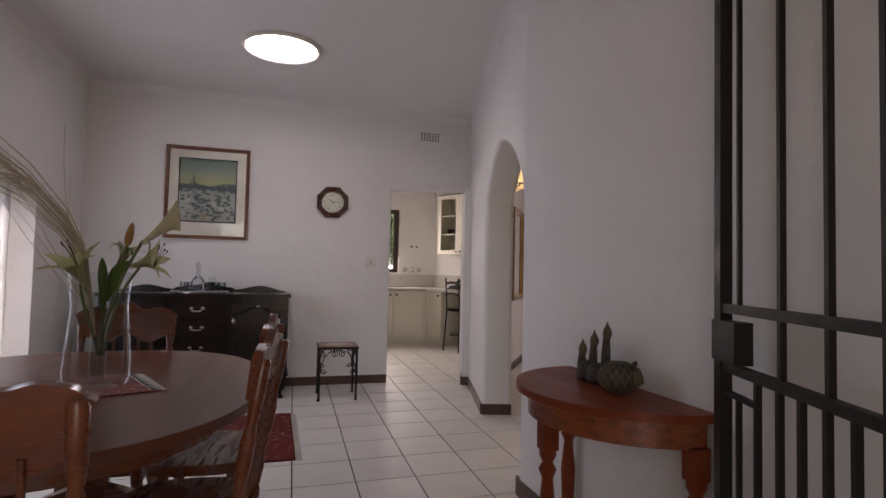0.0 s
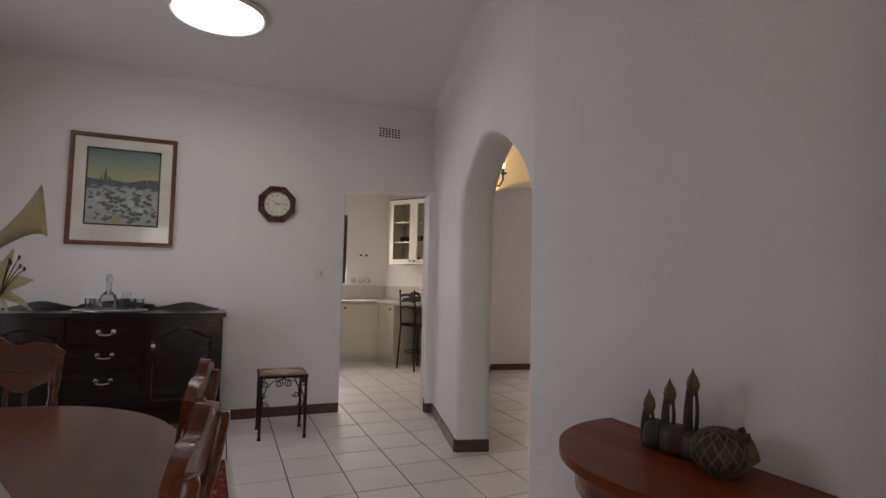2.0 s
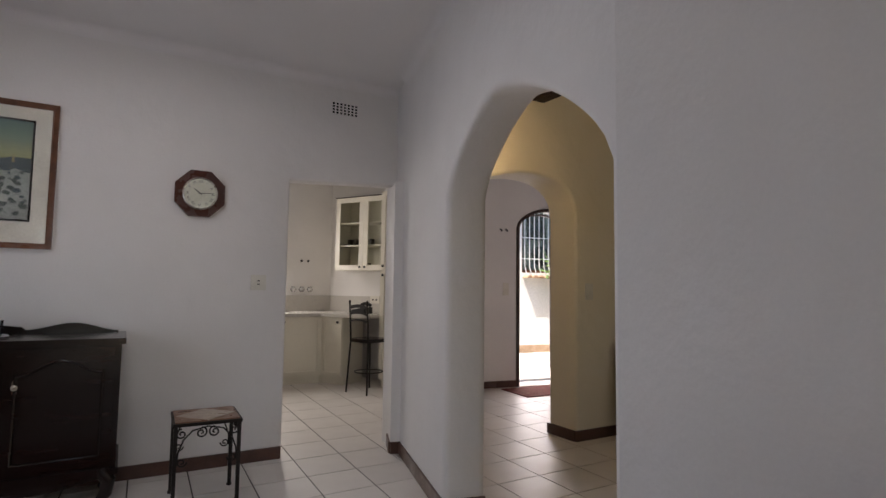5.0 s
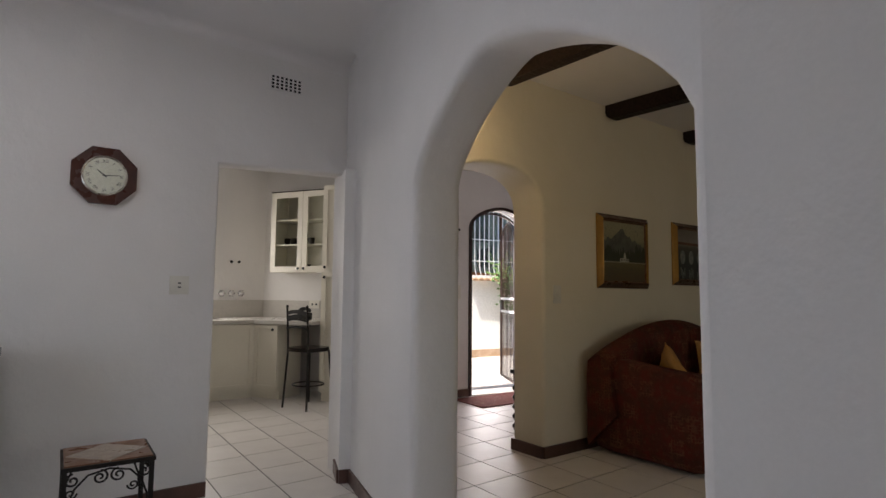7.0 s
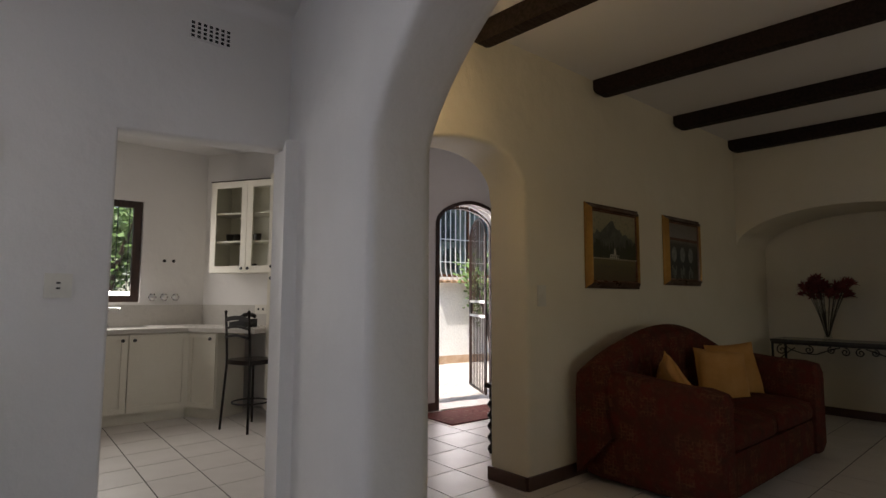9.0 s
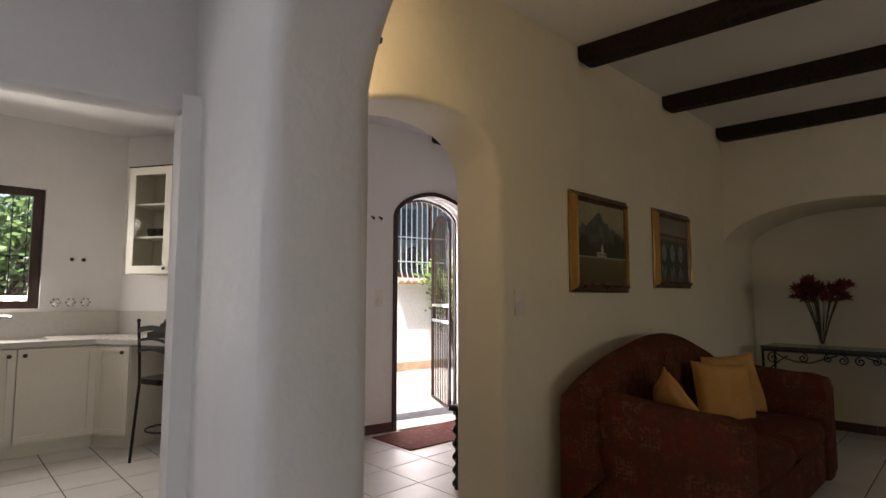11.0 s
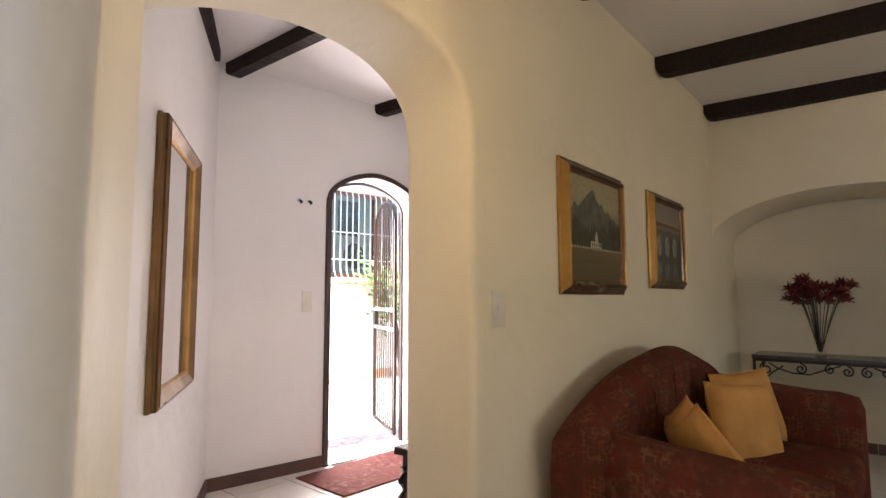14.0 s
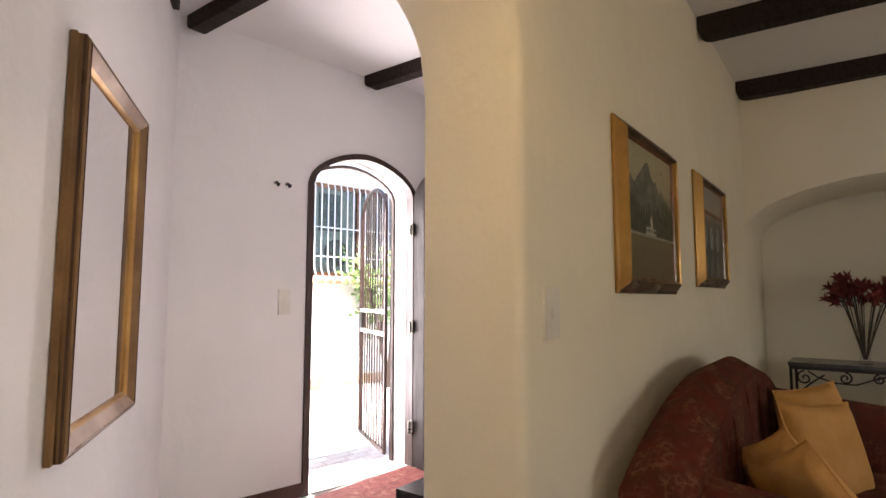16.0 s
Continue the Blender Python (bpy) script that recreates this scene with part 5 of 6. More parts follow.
# ---- lounge ----
def ceiling_beam(p, q, depth=0.128, width=0.10, name="ceiling_beam", top=CEIL):
    """Timber beam under the ceiling from p to q, with softened lower corners at its ends."""
    ln2 = math.hypot(q[0] - p[0], q[1] - p[1])
    b = new(name)
    b.matrix_basis = wall_frame(p, q)
    tagged(b, "dark stained timber beam under the white ceiling", "beam", "ceiling beams")
    bm = bmesh.new()
    prism(bm, [(0.0, top), (0.0, top - depth * 0.55), (0.012, top - depth * 0.80), (0.035, top - depth * 0.94), (0.065, top - depth), (ln2, top - depth), (ln2, top)], width, Matrix.Translation((0, -width / 2, 0)))
    bm2 = bevel_all(bm, 0.012, 2, 0.4)
    part("timber", bm2, BEAM, b)
    return b


for bx in (4.79, 6.06, 7.255):
    ceiling_beam((bx - 0.01, LOUNGE_Y), (bx + 0.45, 0.0))
ceiling_beam((3.49, LOUNGE_Y), (3.80, 0.0))

def rounded(x0, x1, y0, y1, z0, z1, w, seg=4, puff=0.0):
    """Upholstered block with generous rounding; puff swells its faces."""
    bm = bmesh.new()
    box(bm, x0, x1, y0, y1, z0, z1)
    bmesh.ops.subdivide_edges(bm, edges=bm.edges[:], cuts=7, use_grid_fill=True)
    c = Vector(((x0 + x1) / 2, (y0 + y1) / 2, (z0 + z1) / 2))
    hx, hy, hz = (x1 - x0) / 2, (y1 - y0) / 2, (z1 - z0) / 2
    for v in bm.verts:
        d = v.co - c
        core = Vector((max(-hx + w, min(hx - w, d.x)), max(-hy + w, min(hy - w, d.y)), max(-hz + w, min(hz - w, d.z))))
        o = d - core
        if o.length > w:
            o = o.normalized() * w
        a, b2, e = d.x / hx, d.y / hy, d.z / hz
        swell = puff * Vector((a * (1 - b2 * b2) * (1 - e * e), b2 * (1 - a * a) * (1 - e * e), e * (1 - a * a) * (1 - b2 * b2)))
        v.co = c + core + o + swell
    return bm


SX0, SX1, SY0, SY1 = 4.40, 6.34, 5.36, 6.31
so = thing("sofa", (SX0 + SX1) / 2, SY0, 0, 0, "maroon patterned two-seater sofa with arched camel back", "sofa")
sw, sd = (SX1 - SX0) / 2, SY1 - SY0
part("base", rounded(-sw + 0.02, sw - 0.02, 0.04, sd - 0.04, 0.03, 0.30, 0.03), SOFACLOTH, so)
for sx in (-1, 1):
    a0, a1 = (-sw, -sw + 0.24) if sx < 0 else (sw - 0.24, sw)
    bm = rounded(a0, a1, 0.0, sd - 0.03, 0.02, 0.685 if sx < 0 else 0.73, 0.075)
    for v in bm.verts:
        v.co.z += 0.05 * max(0.0, v.co.z - 0.35) / 0.3 * max(0.0, v.co.y - 0.25) / 0.6
    arm = part("arm", bm, SOFACLOTH, so)
    bm = bmesh.new()
    xc = (a0 + a1) / 2
    tube(bm, [(xc + 0.105 * math.cos(a), -0.002 + 0.02, 0.58 + 0.085 * math.sin(a)) for a in [-0.4 + 3.9 * k / 20 for k in range(21)]], 0.006, 6)
    part("piping", bm, SOFACLOTH, arm)
bm = bmesh.new()
n, th = 44, 0.23
rows = []
for k in range(n + 1):
    u = -1 + 2 * k / n
    x = u * (sw + (0.045 if u < 0 else -0.015))
    ztop = 0.70 + 0.31 * max(0.0, math.cos(u * 1.45)) ** 0.75
    ring = []
    for j in range(15):
        f = j / 14
        if f < 0.4:
            p3 = (x, sd - 0.02 - th + 0.02 * math.sin(f * 7) - 0.04 * (1 - f / 0.4), 0.32 + (ztop - 0.10 - 0.32) * f / 0.4)
        elif f < 0.6:
            a = math.pi * (f - 0.4) / 0.2
            p3 = (x, sd - 0.02 - th / 2 - th / 2 * math.cos(a), ztop - 0.10 + 0.10 * math.sin(a))
        else:
            p3 = (x, sd - 0.02, ztop - 0.10 - (ztop - 0.15) * (f - 0.6) / 0.4)
        ring.append(bm.verts.new(p3))
    rows.append(ring)
for ra, rb in zip(rows, rows[1:]):
    for j in range(14):
        bm.faces.new((ra[j], ra[j + 1], rb[j + 1], rb[j]))
    bm.faces.new((ra[14], ra[0], rb[0], rb[14]))
bm.faces.new(rows[0]), bm.faces.new(rows[-1][::-1])
back = part("arched_back", bm, SOFACLOTH, so, smooth=1.0)
for u in (-0.45, -0.15, 0.15, 0.45):
    bm = bmesh.new()
    x = u * sw
    zt = 0.70 + 0.31 * max(0.0, math.cos(u * 1.45)) ** 0.85
    tube(bm, [(x, sd - th - 0.045, 0.45), (x, sd - th - 0.015, zt - 0.12), (x, sd - th + 0.03, zt - 0.03)], 0.003, 6)
    part("seam", bm, SOFACLOTH, back)
for sx in (-1, 1):
    bm = rounded(min(0, sx * (sw - 0.235)) + 0.004, max(0, sx * (sw - 0.235)) - 0.004, 0.02, sd - 0.22, 0.295, 0.455, 0.06, puff=0.025)
    part("seat_cushion", bm, SOFACLOTH, so)


def cushion(x, y, z, rx, ry, rz, size=0.46, thick=0.07):
    """Square scatter cushion with pinched corners, standing in its local x-z plane."""
    bm = bmesh.new()
    n = 16
    for side in (-1, 1):
        g = []
        for i in range(n + 1):
            for j in range(n + 1):
                u, v = -1 + 2 * i / n, -1 + 2 * j / n
                pull = 1 - 0.07 * (1 - u * u) * abs(v) ** 3
                pull2 = 1 - 0.07 * (1 - v * v) * abs(u) ** 3
                th2 = thick * ((1 - u ** 4) * (1 - v ** 4)) ** 0.55
                g.append(bm.verts.new((u * size / 2 * pull2, side * th2 + 0.006 * math.sin(7 * u + 3 * v), v * size / 2 * pull)))
        for i in range(n):
            for j in range(n):
                k = i * (n + 1) + j
                bm.faces.new((g[k], g[k + 1], g[k + n + 2], g[k + n + 1]))
    bmesh.ops.remove_doubles(bm, verts=bm.verts[:], dist=0.0005)
    ob = thing("cushion", x, y, z, 0, "golden yellow square scatter cushion leaning on the sofa", "cushion", "cushions on the sofa")
    ob.matrix_basis = pose(x, y, z, rx, ry, rz)
    part("cover", bm, CUSHION, ob, smooth=1.2)
    bm = bmesh.new()
    pts = []
    for k in range(64):
        q, f = divmod(k, 16)
        f = -1 + f / 8
        u, v = ((f, -1), (1, f), (-f, 1), (-1, -f))[q]
        pts.append((u * size / 2 * (1 - 0.07 * (1 - v * v) * abs(u) ** 3), 0, v * size / 2 * (1 - 0.07 * (1 - u * u) * abs(v) ** 3)))
    tube(bm, pts, 0.004, 6, closed=True)
    part("piping", bm, CUSHION, ob)
    return ob


cushion(5.60, 5.84, 0.615, -15, 4, -34, 0.42)
cushion(5.93, 5.88, 0.630, -14, -3, -30, 0.44)
cushion(4.96, 5.90, 0.610, -22, 26, 36, 0.38, 0.05)
cushion(4.87, 5.83, 0.600, -26, 28, 40, 0.38, 0.05)


def gilt_painting(x, z, w, h, art, label):
    g = thing("framed_painting", x, LOUNGE_Y - 0.003, z, 0, label, "painting", "paintings above the sofa")
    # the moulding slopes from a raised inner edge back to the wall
    # top and bottom bars painted brown for the shade that lies on them
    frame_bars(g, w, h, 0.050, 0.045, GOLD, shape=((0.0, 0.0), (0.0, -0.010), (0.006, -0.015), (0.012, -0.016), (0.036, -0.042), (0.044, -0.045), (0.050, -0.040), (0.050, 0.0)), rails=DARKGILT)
    frame_bars(g, w - 0.102, h - 0.102, 0.014, 0.026, PICFRAME, name="inner_slip")
    part("canvas", block(-w / 2 + 0.05, w / 2 - 0.05, -0.016, -0.006, -h / 2 + 0.05, h / 2 - 0.05), art, g)
    return g


PAINTGREY = mat("painted_mountain", (0.125, 0.125, 0.095), (0.085, 0.088, 0.07), 0.5, scale=14, fine=60, bump=0.1)
PAINTDARK = mat("painted_trees", (0.028, 0.034, 0.018), (0.05, 0.055, 0.025), 0.5, scale=30, fine=60, bump=0.1)
PAINTWHITE = mat("painted_white", (0.60, 0.57, 0.46), (0.50, 0.47, 0.38), 0.5, scale=30, fine=60, bump=0.1)
PAINTBLUE = mat("painted_water", (0.32, 0.34, 0.31), (0.20, 0.23, 0.22), 0.5, scale=30, fine=60, bump=0.1)
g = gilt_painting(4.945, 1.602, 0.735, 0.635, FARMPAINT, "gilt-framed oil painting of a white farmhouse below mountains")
RIDGE = [(-0.315, 0.115), (-0.26, 0.085), (-0.23, 0.125), (-0.19, 0.10), (-0.14, 0.135), (-0.08, 0.175), (-0.045, 0.20), (-0.015, 0.205), (0.02, 0.155), (0.06, 0.135), (0.08, 0.145), (0.12, 0.095), (0.16, 0.115), (0.20, 0.085), (0.25, 0.075), (0.315, 0.03)]
daub(g, "painted_mountain", RIDGE + [(0.315, -0.05), (-0.315, -0.05)], PAINTGREY)
rn = random.Random(12)
daub(g, "painted_treeline", [(-0.315 + 0.63 * k / 60, -0.03 + 0.075 * rn.random() + (0.03 if k < 14 or k > 44 else 0)) for k in range(61)] + [(0.315, -0.086), (-0.315, -0.086)], PAINTDARK, -0.0185)
daub(g, "painted_farmhouse", [(-0.062, -0.085), (-0.062, -0.056), (-0.012, -0.054), (-0.010, -0.034), (-0.003, -0.014), (0.005, -0.002), (0.013, -0.014), (0.020, -0.034), (0.022, -0.058), (0.062, -0.060), (0.062, -0.085)], PAINTWHITE, -0.0195)
for u in (-0.046, -0.024, 0.005, 0.034, 0.052):
    daub(g, "painted_window", [(u - 0.005, -0.078), (u + 0.005, -0.078), (u + 0.005, -0.064), (u - 0.005, -0.064)], PAINTDARK, -0.0205)
daub(g, "painted_roof", [(-0.065, -0.057), (-0.056, -0.042), (-0.012, -0.042), (-0.012, -0.055)], PAINTDARK, -0.0206)
for k in range(22):
    u = -0.30 + 0.0286 * k
    daub(g, "painted_fence_post", [(u, -0.097), (u + 0.012, -0.097), (u + 0.012, -0.086), (u, -0.086)], PAINTWHITE, -0.0203)
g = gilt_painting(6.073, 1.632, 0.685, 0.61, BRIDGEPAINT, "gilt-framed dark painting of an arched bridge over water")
for k in range(3):
    u0 = -0.17 + 0.155 * k
    daub(g, "painted_arch", [(u0 + u, v) for u, v in ellipse(0, -0.03, 0.045, 0.068, 24)], PAINTBLUE)
    for q in range(4):
        u1, z1 = u0 - 0.04 + 0.022 * q, -0.13 - 0.02 * ((q * 7 + k) % 3)
        daub(g, "painted_reflection", [(u1, z1 - 0.085), (u1 + 0.008, z1 - 0.085), (u1 + 0.011, z1), (u1 - 0.003, z1)], PAINTBLUE)
daub(g, "painted_parapet", [(-0.288, 0.095), (0.288, 0.090), (0.288, 0.115), (-0.288, 0.120)], PICFRAME)
wall_switch(pose(4.082, LOUNGE_Y, 1.227), 0.085, 0.14, 1)

# wrought-iron console with stone top
co = thing("iron_console", 7.535, 5.45, 0, 0, "black wrought-iron scrollwork console table with dark stone top", "console table")
CW, CDEP = 0.70, 0.42
part("stone_top", block(0.0, CDEP, -CW, CW, 0.775, 0.80, 0.004), STONE, co, "dark polished stone top")
part("top_frame", block(0.006, CDEP - 0.006, -CW + 0.006, CW - 0.006, 0.750, 0.775), IRON, co)
for ly in (-CW + 0.015, CW - 0.015):
    for lx in (0.018, CDEP - 0.018):
        bm = bmesh.new()
        box(bm, lx - 0.009, lx + 0.009, ly - 0.009, ly + 0.009, 0.0, 0.75)
        lathe(bm, [(0.016, 0), (0.018, 0.012), (0.010, 0.024)], lx, ly, 8)
        part("leg", bm, IRON, co)
    bm = bmesh.new()
    tube(bm, [(0.018, ly, 0.12), (CDEP - 0.018, ly, 0.12)], 0.006, 6)
    part("stretcher", bm, IRON, co)
for sgn in (-1, 1):
    bm = bmesh.new()
    for cy, cz, r0, a0, tn in ((0.06, 0.705, 0.040, 1.57, 1.5), (0.17, 0.712, 0.034, 1.57, -1.5), (0.36, 0.705, 0.042, 1.57, 1.5), (0.60, 0.690, 0.052, 1.57, -1.4), (0.63, 0.54, 0.040, 0.0, 1.4)):
        tube(bm, [(0.018, sgn * u, z) for u, z in spiral(cy, cz, r0, 0.006, tn, a0)], 0.006, 6)
    tube(bm, [(0.018, sgn * u, z) for u, z in ((0.10, 0.745), (0.22, 0.70), (0.30, 0.665), (0.42, 0.668), (0.52, 0.70), (0.58, 0.742))], 0.006, 6)
    tube(bm, [(0.018, sgn * u, z) for u, z in ((0.675, 0.42), (0.672, 0.52), (0.62, 0.60), (0.56, 0.66), (0.48, 0.72))], 0.006, 6)
    part("scrollwork", bm, IRON, co)

# vase of dusky red flowers
fv = thing("red_flower_vase", 7.74, 5.69, 0.80, 0, "clear glass vase of dusky red flowers on the iron console", "vase")
bm = bmesh.new()
out = [(0.040, 0.0), (0.036, 0.02), (0.030, 0.05), (0.042, 0.14), (0.062, 0.24), (0.075, 0.29)]
lathe(bm, out + [(r - 0.005, z) for r, z in out[::-1][:-1]] + [(0.020, 0.016)], 0, 0, 28)
part("glass_body", bm, VASEGLASS, fv).visible_shadow = False
rnd = random.Random(9)
for k in range(24):
    a, rr = 6.28318 * k / 24 + rnd.random(), 0.04 + 0.20 * rnd.random()
    tip = Vector((rr * 0.7 * math.cos(a), rr * math.sin(a), 0.46 + 0.13 * rnd.random() - 0.25 * rr + (0.10 if k == 3 else 0)))
    bm = bmesh.new()
    tube(bm, bent((0.01 * math.cos(a), 0.01 * math.sin(a), 0.03), tip, (0, 0, 0.03)), 0.0032, 5)
    part("stem", bm, CARVED, fv)
    for j in range(3):
        flower(fv, tip + Vector((rnd.gauss(0, 0.024), rnd.gauss(0, 0.028), rnd.gauss(0, 0.020))), (math.cos(a) + rnd.gauss(0, 0.4), math.sin(a) + rnd.gauss(0, 0.4), 0.8), 0.085 + 0.03 * rnd.random(), "blossom", 6, REDPETAL)

# wall sconce with candle bulb beside the hall arch
sc = new("wall_sconce")
sc.matrix_basis = wall_frame((2.474, 5.592), (2.716, 6.151)) @ Matrix.Translation((0.49, 0, 2.11))
tagged(sc, "black wrought-iron wall sconce with a lit candle bulb", "wall lamp")
part("back_plate", block(-0.03, 0.03, -0.010, 0.0, -0.09, 0.09, 0.004), IRON, sc)
bm = bmesh.new()
tube(bm, [(0, -0.01, -0.03), (0, -0.04, -0.075), (0, -0.11, -0.08), (0, -0.142, -0.03), (0, -0.14, 0.02)], 0.007, 8)
tube(bm, [(0, -(0.01 + 0.0) - 0.02 - u, z) for u, z in spiral(0.02, -0.085, 0.028, 0.006, 1.3, 1.57)], 0.005, 6)
part("scroll_arm", bm, IRON, sc)
bm = bmesh.new()
lathe(bm, [(0.010, 0.015), (0.034, 0.025), (0.036, 0.032), (0.012, 0.034), (0.012, 0.07)], 0, -0.14, 16)
part("cup", bm, IRON, sc)
bm = bmesh.new()
lathe(bm, [(0.008, 0.072), (0.015, 0.085), (0.014, 0.105), (0.003, 0.135)], 0, -0.14, 12)
part("candle_bulb", bm, CANDLE, sc, "glowing candle bulb")

# ---- hall ----
HF = wall_frame(HALL_A, HALL_B)
mi = new("wall_mirror_panel")
mi.matrix_basis = HF @ Matrix.Translation((1.290, -0.003, 1.415))
tagged(mi, "tall gilt and brown framed wall mirror", "mirror")
STEPPED = ((0.0, 0.0), (0.0, -0.016), (0.005, -0.020), (0.005, -0.031), (0.010, -0.036), (0.010, -0.042), (0.016, -0.047), (0.024, -0.045), (0.060, -0.022), (0.060, 0.0))
frame_bars(mi, 0.80, 1.145, 0.060, 0.047, BROWNGOLD, shape=STEPPED)
# two thin dark strips laid over steps of the moulding
frame_bars(mi, 0.790, 1.135, 0.004, 0.0385, DARKGILT, name="dark_line")
frame_bars(mi, 0.756, 1.101, 0.004, 0.0485, DARKGILT, name="dark_line")
frame_bars(mi, 0.682, 1.027, 0.014, 0.026, GOLD, name="inner_slip")
part("mirror_glass", block(-0.335, 0.335, -0.012, -0.004, -0.507, 0.507), MIRROR, mi, "mirror glass")

DF = wall_frame(DOOR_A, DOOR_B)
DIRD = ((DOOR_B[0] - DOOR_A[0]) / ld, (DOOR_B[1] - DOOR_A[1]) / ld)
for b in ((4.29, 8.735), (5.54, 8.54), (6.75, 8.34)):
    ceiling_beam(b, (b[0] + 0.02, 6.69), 0.098, 0.085, top=HALL_CEIL)
ceiling_beam((4.09, 8.60), (2.98, 6.90), 0.098, 0.085, top=HALL_CEIL)

dr = new("door_1")
dr.matrix_basis = DF
tagged(dr, "open arched front door with dark timber frame", "door", kind="structure")


def arch_band(inset, width, y0, y1, top=2.31, spring=2.05):
    """Arched lining band inside the doorway."""
    bm = bmesh.new()
    a = arch_line(U0 + inset, U1 - inset, top - inset, spring, spring, (U0 + U1) / 2, 1.75, 1.75)
    b = arch_line(U0 + inset + width, U1 - inset - width, top - inset - width, spring, spring, (U0 + U1) / 2, 1.75, 1.75)
    rows = [[bm.verts.new((u, y, v)) for (u, v), y in ((pa, y0), (pa, y1), (pb, y1), (pb, y0))] for pa, pb in zip(a, b)]
    for ra, rb in zip(rows, rows[1:]):
        for j in range(4):
            bm.faces.new((ra[j], ra[(j + 1) % 4], rb[(j + 1) % 4], rb[j]))
    bm.faces.new(rows[0][::-1]), bm.faces.new(rows[-1])
    return bm


part("timber_frame", arch_band(-0.012, 0.042, -0.018, 0.070), DOORWOOD, dr, "dark arched timber frame")
part("gate_frame", arch_band(0.032, 0.022, 0.20, 0.235), DOORWOOD, dr, "dark steel gate frame")
part("threshold", block(U0, U1, -0.01, 0.30, -0.10, 0.006, 0.004), PAVER, dr, "pale threshold")
leafm = Matrix.Translation((U1 - 0.03, -0.03, 0)) @ pose(0, 0, 0, 0, 0, -97)
bm = bmesh.new()
half = 0.43
prism(bm, [(0, 0.012), (2 * half, 0.012)] + [(half + half * math.cos(math.pi * k / 24), 2.03 + 0.22 * math.sin(math.pi * k / 24)) for k in range(25)], 0.042, leafm)
door = part("door_leaf", bevel_all(bm, 0.004, 1), LEAFWOOD, dr, "dark timber door leaf swung open into the hall")
for k in range(1, 6):
    bm = bmesh.new()
    x = k * 2 * half / 6
    box(bm, x - 0.004, x + 0.004, -0.004, 0.0, 0.05, 2.15, leafm)
    part("board_groove", bm, BEAM, door)
for z in (0.30, 1.05, 1.80):
    bm = bmesh.new()
    tube(bm, [(U1 - 0.040, -0.022, z - 0.05), (U1 - 0.040, -0.022, z + 0.05)], 0.010, 10)
    box(bm, U1 - 0.070, U1 - 0.040, -0.024, -0.018, z - 0.045, z + 0.045)
    part("hinge", bm, BRASS, dr, "steel hinge")

# arched steel gate outside, swung open
gt = new("arched_gate")
gt.matrix_basis = DF @ Matrix.Translation((U1 - 0.075, 0.265, 0)) @ pose(0, 0, 0, 0, 0, 69.5)
tagged(gt, "arched steel security gate swung open outside the front door", "gate")
GW = 0.80
pts = [(0.0, 0.06)] + [(GW / 2 - GW / 2 * math.cos(math.pi * k / 20), 1.96 + 0.26 * math.sin(math.pi * k / 20)) for k in range(21)] + [(GW, 0.06)]
bm = bmesh.new()
tube(bm, [(u, 0, z) for u, z in pts], 0.016, 8, closed=True)
part("gate_frame", bm, DOORWOOD, gt)
for k in range(1, 10):
    u = GW * k / 10
    ztop = 1.96 + 0.26 * math.sqrt(max(0, 1 - ((u - GW / 2) / (GW / 2)) ** 2))
    bm = bmesh.new()
    tube(bm, [(u, 0, 0.06), (u, 0, ztop)], 0.0075, 6)
    part("gate_bar", bm, DOORWOOD, gt)
for z in (0.98, 1.16):
    part("gate_rail", block(0.0, GW, -0.010, 0.010, z - 0.016, z + 0.016), WHITEIRON, gt, "pale steel rail")
part("gate_foot", block(0.0, GW, -0.010, 0.010, 0.045, 0.075), DOORWOOD, gt)
part("lock_box", block(GW - 0.10, GW - 0.01, -0.020, 0.020, 1.0, 1.14, 0.004), IRON, gt)

mt = new("doormat")
mt.matrix_basis = pose(5.345, 8.235, 0.001, 0, 0, -2.5)
tagged(mt, "red brown patterned mat inside the front door", "mat")
part("woven_field", block(-0.59, 0.59, -0.275, 0.275, 0.0, 0.010, 0.003, 1), MATRUG, mt)

wall_switch(DF @ Matrix.Translation((0.70, 0, 1.245)), 0.08, 0.16, 2)
for u in (0.617, 0.697):
    hk = new("wall_hook")
    hk.matrix_basis = DF @ Matrix.Translation((u, 0, 2.015))
    tagged(hk, "small chrome wall hook", "hook", "hooks beside the front door")
    bm = bmesh.new()
    lathe(bm, [(0.014, 0.0), (0.013, 0.006), (0.006, 0.008), (0.006, 0.024)], 0, 0, 12, pose(0, 0, 0, 90, 0, 0))
    part("rose", bm, CHROME, hk)
    bm = bmesh.new()
    tube(bm, [(0, -0.022, 0), (0, -0.034, -0.012), (0, -0.040, -0.026), (0, -0.052, -0.024), (0, -0.056, -0.010)], 0.008, 8)
    part("prong", bm, IRON, hk)

# carved dark stand behind the pier
cs = thing("carved_stand", 4.555, 6.92, 0, 0, "dark carved wooden stand with wavy legs in the hall", "stand")
part("top", block(-0.22, 0.22, -0.22, 0.22, 0.505, 0.54, 0.010, 3), MAHOGANY, cs)
part("apron", block(-0.19, 0.19, -0.19, 0.19, 0.44, 0.505, 0.008), MAHOGANY, cs)
for sx in (-1, 1):
    for sy in (-1, 1):
        bm = bmesh.new()
        lathe(bm, [(0.022, 0.0)] + [(0.026 + 0.012 * math.sin(k * 1.05), 0.015 + k * 0.0142) for k in range(31)], sx * 0.18, sy * 0.18, 12)
        part("leg", bm, MAHOGANY, cs)

